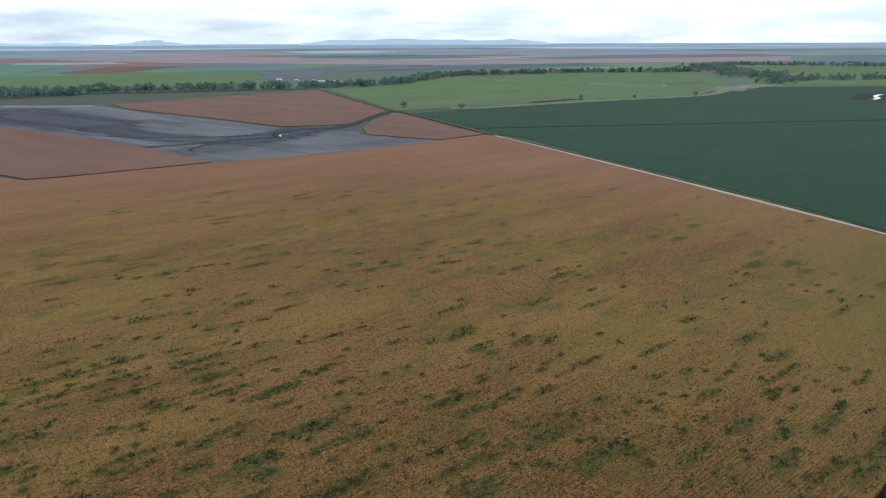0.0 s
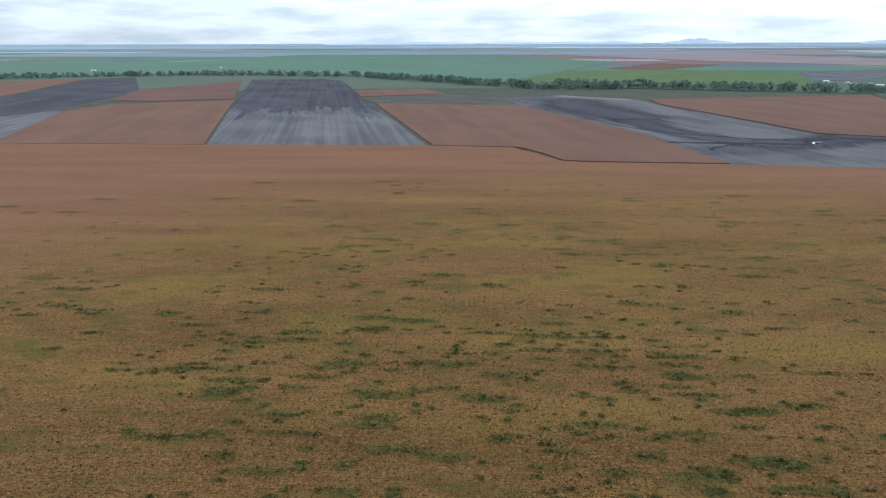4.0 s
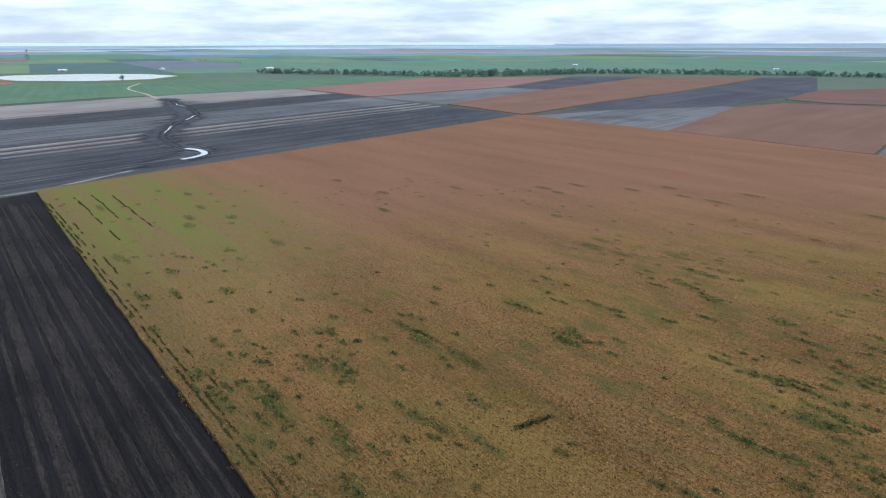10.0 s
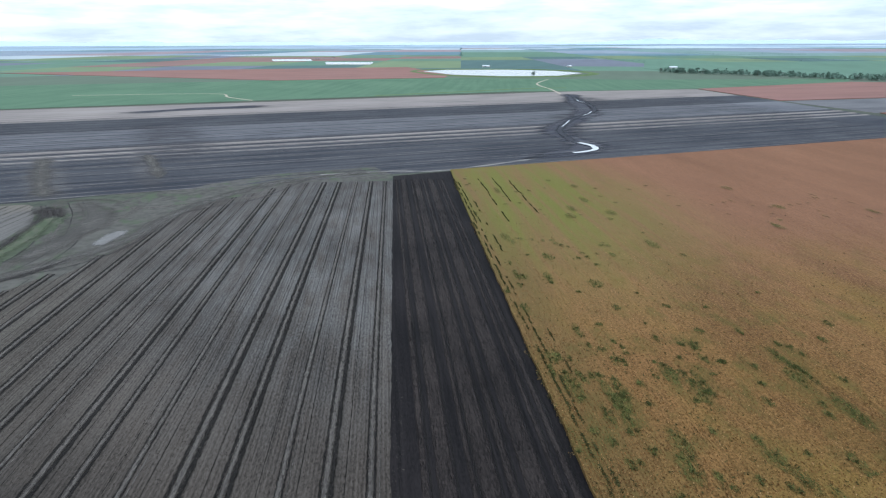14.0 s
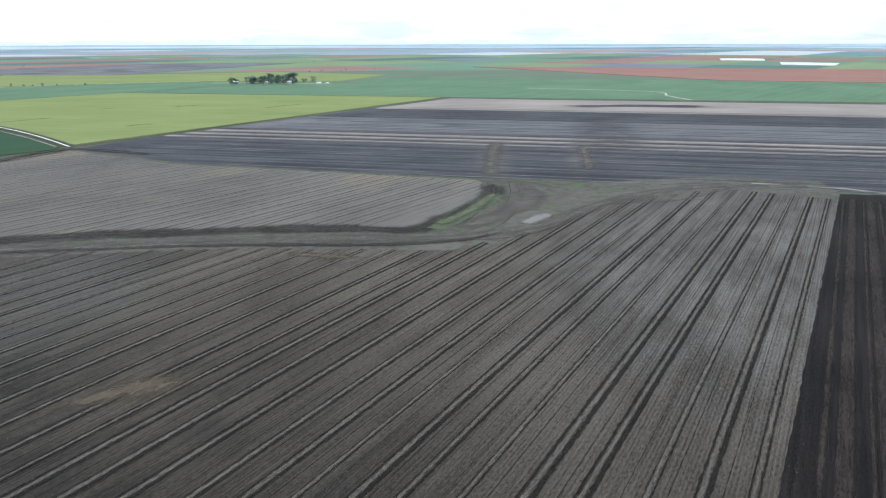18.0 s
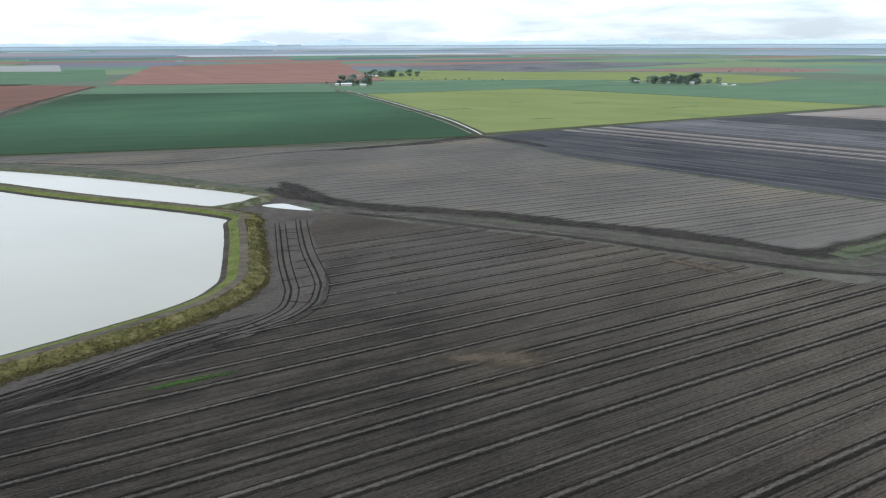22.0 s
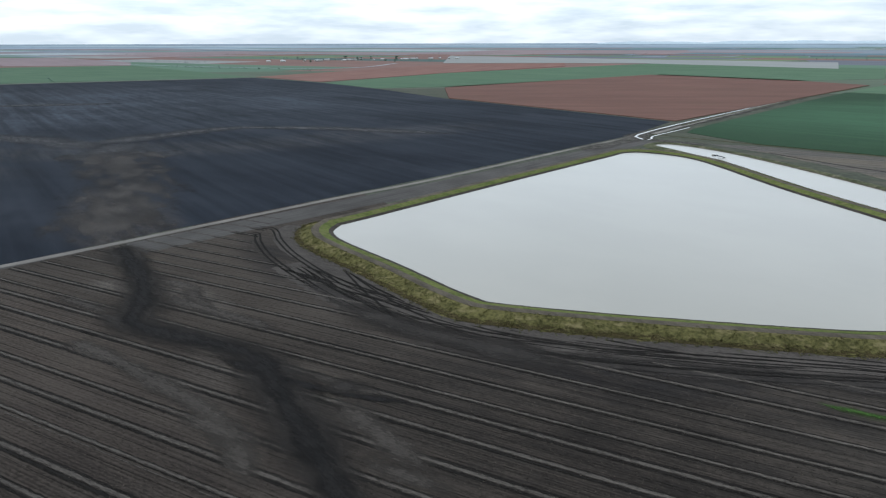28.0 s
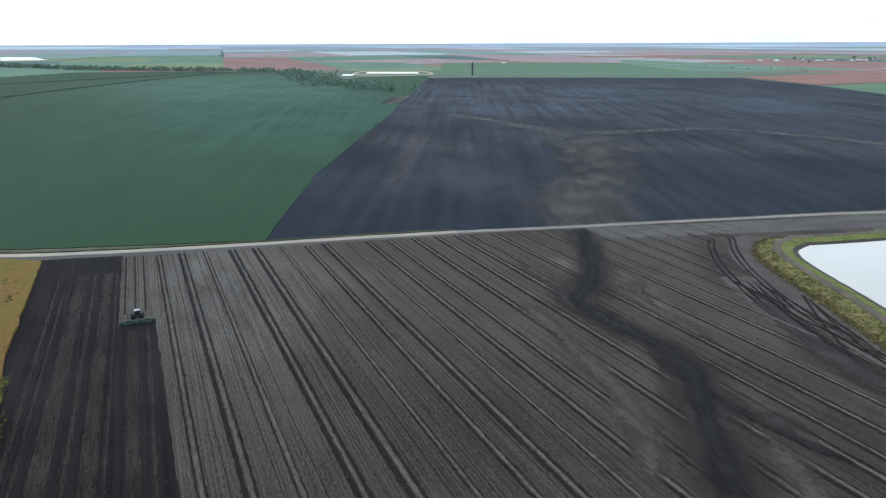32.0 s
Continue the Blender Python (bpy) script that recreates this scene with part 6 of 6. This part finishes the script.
# weeds standing in the sorghum
def leaves(name, label, patches, mat, seed):
    """Low patches of leaves. patches: x, y, base height, half length along the rows, half width, height, leaves, leaf size."""
    r, vs, fs = random.Random(seed), [], []
    c, d = math.cos(radians(ROW)), math.sin(radians(ROW))
    for x, y, z, a, b, h, n, size in patches:
        for _ in range(n):
            u, v = r.gauss(0, 0.5) * a, r.gauss(0, 0.5) * b
            p = Vector((x + u * c - v * d, y + u * d + v * c, z + r.random() ** 1.5 * h))
            e = Vector((r.gauss(0, 1), r.gauss(0, 1), r.gauss(0, 0.7))).normalized()
            w = e.cross(Vector((r.gauss(0, 1), r.gauss(0, 1), r.gauss(0, 1)))).normalized()
            s = size * r.uniform(0.6, 1.4)
            k = len(vs)
            vs += [p - e * s, p + w * s * 0.6, p + e * s, p - w * s * 0.6]
            fs.append((k, k + 1, k + 2, k + 3))
    return tagged(new(name, raw(name, vs, fs, M[mat])), label, "weeds", kind="stuff")


SORG = EDGE + ROADSIDE[::-1] + DITCH[::-1]
patches, tufts, drifts = [], [], []


def in_crop(lo, hi):
    """A point of the crop lo to hi metres off, evenly spread."""
    while True:
        d, a = math.sqrt(rnd.uniform(lo * lo, hi * hi)), rnd.uniform(-0.7, 4.2)
        x, y = d * math.cos(a), d * math.sin(a)
        if inside(SORG, x, y) and noise.noise(Vector((x * 0.013, y * 0.018, 3.3))) + rnd.uniform(-0.45, 0.45) > -0.22:
            return x, y, d


c39, s39 = math.cos(radians(ROW)), math.sin(radians(ROW))
for i in range(1250):
    x, y, d = in_crop(95, 215) if i < 480 else in_crop(95, 330) if i < 980 else in_crop(300, 480)
    big = i % 4 == 0
    a, b = (rnd.uniform(3.5, 9.5), rnd.uniform(0.9, 2.0)) if big else (rnd.uniform(0.9, 3.2), rnd.uniform(0.5, 1.1))
    drifts.append((x, y, a * 1.5, b * 2.2))
    for _ in range(int(3 + a * b * 0.9)):
        u, v = rnd.gauss(0, 0.5) * a, rnd.gauss(0, 0.5) * b
        px, py = x + u * c39 - v * s39, y + u * s39 + v * c39
        f = rnd.uniform(0.35, 1.0) * (1.0 if d < 240 else 0.7)
        if d < 270 and rnd.random() < 0.55:
            tufts.append((px, py, 1.15, rnd.uniform(0.25, 0.6), 0.3, 0.6, rnd.randint(4, 9), 0.2))
        patches.append((px, py, 1.0, 1.1 * f, 0.7 * f, 0.35 + 0.6 * f, int(8 + 24 * f), 0.17))
while len(tufts) < 10500:
    d, a = 95 + min(340, rnd.expovariate(1 / 75)), rnd.uniform(0, 6.283)
    x, y = d * math.cos(a), d * math.sin(a)
    if inside(SORG, x, y) and noise.noise(Vector((x * 0.03, y * 0.03, 9.1))) + rnd.uniform(-0.6, 0.35) > 0:
        tufts.append((x, y, 1.05, rnd.uniform(0.2, 0.7), 0.25, 0.35, rnd.randint(2, 6), 0.22))


def carpet(name, label, spots, mat, seed):
    """Thin low growth in many ragged round patches. spots: x, y, height, half length along the rows, half width."""
    r, vs, fs, fade = random.Random(seed), [], [], []
    c, d = math.cos(radians(ROW)), math.sin(radians(ROW))
    for x, y, z, a, b in spots:
        o = len(vs)
        vs.append((x, y, z))
        fade.append(0.54)
        for ring, f in ((0.55, 0.44), (1.0, 0.0)):
            for i in range(10):
                t = 6.2832 * i / 10
                u, v = math.cos(t) * a * ring * r.uniform(0.8, 1.2), math.sin(t) * b * ring * r.uniform(0.8, 1.2)
                vs.append((x + u * c - v * d, y + u * d + v * c, z))
                fade.append(f)
        for i in range(10):
            j = (i + 1) % 10
            fs += [(o, o + 1 + i, o + 1 + j), (o + 1 + i, o + 11 + i, o + 11 + j, o + 1 + j)]
    me = raw(name, vs, fs, M[mat])
    me.attributes.new("fade", "FLOAT", "POINT").data.foreach_set("value", fade)
    return tagged(new(name, me), label, "weeds", kind="stuff")


carpet("weed_carpet", "soft green drifts of low weeds in the ripe sorghum", [(x, y, 1.13 + 0.0004 * i, a, b) for i, (x, y, a, b) in enumerate(drifts)], "soft_weed", 27)
fringe = []
for i in range(330):
    s = -470 + i * 2.0
    e = 46.5 if s < -350 else 44.0 if s < -200 else 42.2 if s < 0 else 40.6
    x, y = sn(s + rnd.uniform(-1, 1), e + 0.3 + rnd.gauss(0, 0.5))
    fringe.append((x, y, 0.5, 1.3, 0.6, 0.8, 16, 0.24))
leaves("crop_edge", "uneven leaning stalks along the edge of the sorghum", fringe, "stalk", 28)
leaves("edge_weeds", "green weeds along the edge of the sorghum", [p for i, p in enumerate(fringe) if i % 3 == 0], "weed", 29)
leaves("weeds", "dark green weeds standing in the ripe sorghum", [p for p in patches if math.hypot(p[0], p[1]) < 300], "weed", 5)
leaves("tall_weeds", "small dark tufts scattered through the sorghum", tufts, "tuft", 15)
leaves("bush", "low dark bush among the ripe sorghum", [(-150.6 - 5.6 * i / 9, 11 + 8 * i / 9, 1.0, 0.9, 1.2, 1.0, 40, 0.3) for i in range(10)], "tuft", 6)
gaps = []
for n, s0, s1, p in ((45.5, -470, 40, 0.8), (47.5, -460, 20, 0.6), (52, -400, -140, 0.25), (64, -470, -330, 0.8), (74, -470, -380, 0.7), (84, -460, -350, 0.75)):
    s1 -= 20
    q = s0
    while q < s1:
        ln = rnd.uniform(1, 9)
        if rnd.random() < p:
            x, y = sn(q, n + rnd.gauss(0, 0.2) + (1.2 if q < -350 and n < 50 else 0))
            gaps.append((x, y, 1.06, ln * 0.6, 0.36, 0.3, int(ln * 16), 0.27))
        q += ln
leaves("missed_rows", "dark broken lines of missed crop rows", gaps, "tuft", 16)
bankpts = []
for p, n in zip(DAM[side:] + DAM[:2], normals(DAM[side:] + DAM[:2])):
    for _ in range(24):
        o = rnd.uniform(11.6, 20.6)
        bankpts.append((p.x + n.x * o * out + n.y * rnd.uniform(-2.2, 2.2), p.y + n.y * o * out - n.x * rnd.uniform(-2.2, 2.2), max(0, 2.85 - (o - 11.4) * 0.29), 0.6, 0.6, 0.5, 8, 0.2))
leaves("tussocks", "olive tussocks of grass on the dam bank", bankpts, "tussock", 8)
toe = []
for p, n in zip(DAM[side:] + DAM[:2], normals(DAM[side:] + DAM[:2])):
    for _ in range(3):
        o = rnd.uniform(19.0, 21.2)
        toe.append((p.x + n.x * o * out + n.y * rnd.uniform(-2.2, 2.2), p.y + n.y * o * out - n.x * rnd.uniform(-2.2, 2.2), 0.05, 0.8, 0.6, 0.6, 6, 0.28))
leaves("bank_weeds", "dark rank weeds at the foot of the dam bank", toe, "weed", 9)


# heads of the ripe crop, and clods and straw on the stubble
def specks(name, label, poly, count, reach, size, z, mat, seed, category, upright, spacing=0.0):
    """Very many small leaning flakes inside poly, thinning out away from the middle."""
    g = np.random.default_rng(seed)
    d = 100 + g.exponential(reach, count * 3)
    a = g.random(count * 3) * 2 * math.pi
    x, y = d * np.cos(a), d * np.sin(a)
    if spacing:
        c, s = math.cos(radians(ROW)), math.sin(radians(ROW))
        u, v = x * c + y * s, -x * s + y * c
        v = np.round(v / spacing) * spacing + g.normal(0, spacing * 0.16, len(v))
        x, y = u * c - v * s, u * s + v * c
    ok = np.zeros(len(x), bool)
    for (x0, y0), (x1, y1) in zip(poly, poly[1:] + poly[:1]):
        if y0 != y1:
            ok ^= ((y0 > y) != (y1 > y)) & (x < (x1 - x0) * (y - y0) / (y1 - y0) + x0)
    x, y = x[ok][:count], y[ok][:count]
    n = len(x)
    p = np.stack([x, y, z + g.random(n) * size], 1)
    up = np.stack([g.normal(0, 0.5, n), g.normal(0, 0.5, n), g.random(n) * upright + 0.1], 1)
    up /= np.linalg.norm(up, axis=1)[:, None]
    side = np.cross(up, g.normal(0, 1, (n, 3)))
    side /= np.linalg.norm(side, axis=1)[:, None]
    k = (size * (0.6 + 0.8 * g.random(n)))[:, None]
    quad = np.stack([p - up * k, p + side * k * 0.55, p + up * k, p - side * k * 0.55], 1)
    me = bpy.data.meshes.new(name)
    me.vertices.add(n * 4)
    me.vertices.foreach_set("co", quad.ravel())
    me.loops.add(n * 4)
    me.loops.foreach_set("vertex_index", np.arange(n * 4))
    me.polygons.add(n)
    me.polygons.foreach_set("loop_start", np.arange(n) * 4)
    me.update(calc_edges=True)
    me.materials.append(M[mat])
    return tagged(new(name, me), label, category, kind="stuff")


specks("sorghum_heads", "ripe orange-brown heads of the sorghum crop", SORG, 320000, 85, 0.20, 1.1, "heads", 3, "crop", 1.4, 0.9)
specks("stubble_litter", "clods and broken straw on the stubble soil", STUBBLE, 170000, 75, 0.13, 0.06, "straw", 4, "soil", 0.3)

# ---------------------------------------------------------------- farm buildings
def shed(x, y, length, depth, height, turn, what, group, gable=0.22):
    length, depth = length * 0.72, depth * 0.8
    k = far(x, y).xy.length / math.hypot(x, y)
    s = empty("shed", what, "shed", group)
    bm = bmesh.new()
    box(bm, 0, 0, 0, length, depth, height)
    part("wall", mesh_of("wall", bm, M["wall"]), s)
    bm = bmesh.new()
    o, h = 0.4, depth * gable
    v = [bm.verts.new(c) for c in ((-length / 2 - o, -depth / 2 - o, height), (length / 2 + o, -depth / 2 - o, height), (length / 2 + o, 0, height + h), (-length / 2 - o, 0, height + h), (-length / 2 - o, depth / 2 + o, height), (length / 2 + o, depth / 2 + o, height))]
    for f in ((0, 1, 2, 3), (3, 2, 5, 4), (0, 3, 4), (1, 5, 2)):
        bm.faces.new([v[i] for i in f])
    part("roof", mesh_of("roof", bm, M["roof"]), s, "pale corrugated gable roof")
    bm = bmesh.new()
    box(bm, 0, -depth / 2 - 0.03, 0.1, length * 0.3, 0.08, height * 0.75)
    part("door", mesh_of("door", bm, M["steel"]), s, "dark sliding door")
    s.matrix_world = Matrix.Translation(far(x, y)) @ pose(0, 0, 0, 0, 0, turn) @ Matrix.Diagonal((k, k, k, 1))
    return s


for x, y, l, d, h, t in ((-140, -1770, 18, 9, 4, 30), (-180, -1765, 12, 8, 3.5, 10), (-255, -1705, 22, 10, 5, -20), (-320, -1660, 14, 9, 4, 15), (-338, -1650, 10, 8, 3.5, 40), (-205, -1725, 15, 9, 4, -10)):
    shed(x, y, l, d, h, t, "farm building with a pale roof among trees", "farmstead buildings")
for x, y, l, d, h, t in ((600, -2010, 20, 10, 4, 20), (575, -1990, 14, 9, 4, -10), (640, -2020, 12, 8, 4, 30)):
    shed(x, y, l, d, h, t, "white farm shed among dark trees", "farmstead buildings")
for x, y, l, d, h, t in ((520, -1548, 34, 12, 5, 12), (478, -1540, 18, 9, 4, 12), (545, -1556, 12, 9, 4, 12)):
    shed(x, y, l, d, h, t, "long pale-roofed machinery shed beside the farm road", "machinery sheds")
for i in range(26):
    a = i / 25
    shed(3773 + 360 * a + rnd.gauss(0, 60), -560 - 1150 * a + rnd.gauss(0, 50), rnd.uniform(16, 46), rnd.uniform(10, 18), rnd.uniform(4, 8), rnd.uniform(0, 180), "far pale township building", "township buildings")
for x, y, l in ((-409, 1800, 16), (-360, 1770, 14), (-300, 1745, 20), (-252, 1716, 14), (-380, 1830, 12), (-330, 1800, 14), (-275, 1765, 12), (-430, 1850, 18), (3300, 640, 30), (4800, 2300, 30), (-2560, 1050, 26), (-3100, 420, 30), (-2480, 1500, 24), (-2700, -800, 40), (-2650, -1200, 40), (-2500, -1500, 40)):
    shed(x, y, l, l * 0.5, 4, rnd.uniform(0, 180), "small far building with a pale roof", "far houses")


def tower(x, y):
    t = empty("grain_elevator", "tall dark grain elevator and grey silo at the field's far edge", "grain elevator", at=pose(x, y, 0, 0, 0, 12))
    bm = bmesh.new()
    box(bm, -5, 0, 0, 4.4, 4.4, 34, 0.3)
    box(bm, -5, 0, 34, 3.0, 3.0, 3.5, 0.3)
    part("leg_tower", mesh_of("leg_tower", bm, M["steel"]), t, "dark clad elevator leg")
    bm = bmesh.new()
    rod(bm, (3.5, 0, -0.2), (3.5, 0, 17), 3.6, n=16)
    rod(bm, (3.5, 0, 17), (3.5, 0, 20), 3.6, 0.6, n=16)
    part("silo", mesh_of("silo", bm, M["wall"]), t, "grey round silo with a conical roof")
    bm = bmesh.new()
    rod(bm, (-4, 0, 31), (3.5, 0, 20), 0.5, n=6)
    part("spout", mesh_of("spout", bm, M["steel"]), t)
    for sy in (-1.6, 1.6):
        bm = bmesh.new()
        for sx in (0.2, 6.8):
            rod(bm, (sx, sy * 2.4, -0.2), (sx, sy * 2.4, 26), 0.3, n=5)
        for k in range(5):
            rod(bm, (0.2, sy * 2.4, 1 + 5 * k), (6.8, sy * 2.4, 6 + 5 * k), 0.2, n=4)
        part("lattice", mesh_of("lattice", bm, M["steel"]), t, "open steel lattice")


tower(2084, 499)

# ---------------------------------------------------------------- tractor and planter
def wheel(x, y, r, w, parent):
    bm = bmesh.new()
    prof = [(r * 0.55, -w / 2), (r * 0.9, -w / 2), (r, -w * 0.36), (r, w * 0.36), (r * 0.9, w / 2), (r * 0.55, w / 2)]
    n = 20
    vs = [[bm.verts.new((math.cos(6.2832 * i / n) * (a * (1 if j in (0, 1, 4, 5) or i % 2 else 0.965)), b, math.sin(6.2832 * i / n) * (a * (1 if j in (0, 1, 4, 5) or i % 2 else 0.965)))) for j, (a, b) in enumerate(prof)] for i in range(n)]
    for i in range(n):
        for j in range(5):
            bm.faces.new((vs[i][j], vs[i][j + 1], vs[(i + 1) % n][j + 1], vs[(i + 1) % n][j]))
    wh = part("wheel", None, parent)
    wh.location = (x, y, r)
    part("tyre", mesh_of("tyre", bm, M["tyre"]), wh)
    bm = bmesh.new()
    rod(bm, (0, -w * 0.3, 0), (0, w * 0.3, 0), r * 0.56, n=16)
    rod(bm, (0, -w * 0.4, 0), (0, w * 0.4, 0), r * 0.16, n=10)
    part("rim", mesh_of("rim", bm, M["rim"]), wh, "yellow wheel rim")


def tractor(at):
    t = empty("tractor", "green tractor with white cab roof pulling a planter", "tractor", at=at)
    bm = bmesh.new()
    box(bm, 1.9, 0, 1.0, 2.7, 1.05, 1.05, 0.18)
    part("bonnet", mesh_of("bonnet", bm, M["machine"]), t)
    bm = bmesh.new()
    box(bm, 0.6, 0, 0.65, 4.6, 0.75, 0.6, 0.08)
    part("chassis", mesh_of("chassis", bm, M["steel"]), t)
    bm = bmesh.new()
    box(bm, -0.4, 0, 1.25, 1.7, 1.7, 1.55, 0.15)
    part("cab", mesh_of("cab", bm, M["glass"]), t, "dark glazed cab")
    bm = bmesh.new()
    box(bm, -0.4, 0, 2.8, 2.0, 1.95, 0.28, 0.1)
    part("roof", mesh_of("roof", bm, M["white"]), t, "white cab roof")
    for sy in (-1, 1):
        bm = bmesh.new()
        box(bm, -0.7, sy * 1.05, 1.85, 1.7, 0.6, 0.12, 0.05)
        part("mudguard", mesh_of("mudguard", bm, M["machine"]), t)
    bm = bmesh.new()
    rod(bm, (1.1, 0.62, 1.9), (1.1, 0.62, 3.1), 0.06)
    part("exhaust", mesh_of("exhaust", bm, M["steel"]), t)
    for sy in (-1, 1):
        wheel(-0.8, sy * 1.05, 0.98, 0.55, t)
        wheel(-0.8, sy * 1.75, 0.98, 0.55, t)
        wheel(2.3, sy * 0.95, 0.72, 0.45, t)


def planter(at):
    p = empty("planter", "wide green row-crop planter on a toolbar behind the tractor", "planter", at=at)
    bm = bmesh.new()
    box(bm, 0, 0, 0.75, 0.3, 11.4, 0.3, 0.04)
    box(bm, -0.7, 0, 0.85, 0.2, 11.4, 0.2, 0.03)
    part("toolbar", mesh_of("toolbar", bm, M["machine"]), p)
    bm = bmesh.new()
    rod(bm, (0, -0.5, 0.8), (3.2, 0, 0.7), 0.1)
    rod(bm, (0, 0.5, 0.8), (3.2, 0, 0.7), 0.1)
    part("drawbar", mesh_of("drawbar", bm, M["machine"]), p)
    bm = bmesh.new()
    box(bm, -0.1, 0, 0, 0.5, 0.5, 0.55, 0.1)
    box(bm, -0.75, 0, 0.25, 0.75, 0.42, 0.75, 0.1)
    rod(bm, (-1.25, -0.09, 0.2), (-1.25, 0.09, 0.2), 0.22, n=10)
    unit = mesh_of("row_unit", bm, M["machine"])
    for i in range(12):
        part("row_unit", unit, p).location = (0, -5.45 + i * 0.99, 0)
    for y in (-4.9, -1.2, 1.2, 4.9):
        wheel(0.55, y, 0.5, 0.35, p)
    for y in (-2.9, 2.9):
        bm = bmesh.new()
        box(bm, -0.2, y, 1.05, 0.7, 1.3, 0.45, 0.12)
        part("seed_tank", mesh_of("seed_tank", bm, M["steel"]), p, "dark seed tank")


x, y = sn(243.5, 9.6)
planter(pose(x, y, 0.08, 0, 0, ROW))
x, y = sn(249.2, 9.6)
tractor(pose(x, y, 0.06, 0, 0, ROW))


# ---------------------------------------------------------------- pump on the bank between the dams
def pump(x, y, turn):
    u = empty("pump_unit", "small dark irrigation pump with a pipe into the dam", "pump", at=pose(x, y, 2.3, 0, 0, turn))
    bm = bmesh.new()
    box(bm, 0, 0, -0.1, 3.0, 1.4, 1.2, 0.12)
    part("engine", mesh_of("engine", bm, M["steel"]), u)
    bm = bmesh.new()
    box(bm, 2.6, 0, -0.2, 1.6, 1.6, 1.7, 0.15)
    part("fuel_tank", mesh_of("fuel_tank", bm, M["wall"]), u)
    bm = bmesh.new()
    rod(bm, (-1.4, 0, 0.4), (-7.5, 1.2, -1.1), 0.3, n=8)
    part("suction_pipe", mesh_of("suction_pipe", bm, M["steel"]), u)
    bm = bmesh.new()
    rod(bm, (0, 0.6, 0.5), (2, 14, 0.2), 0.25, n=8)
    rod(bm, (2, 14, 0.2), (0, 26, -1.0), 0.25, n=8)
    part("delivery_pipe", mesh_of("delivery_pipe", bm, M["wall"]), u, "pale delivery pipe")


pump(441, -419, 70)
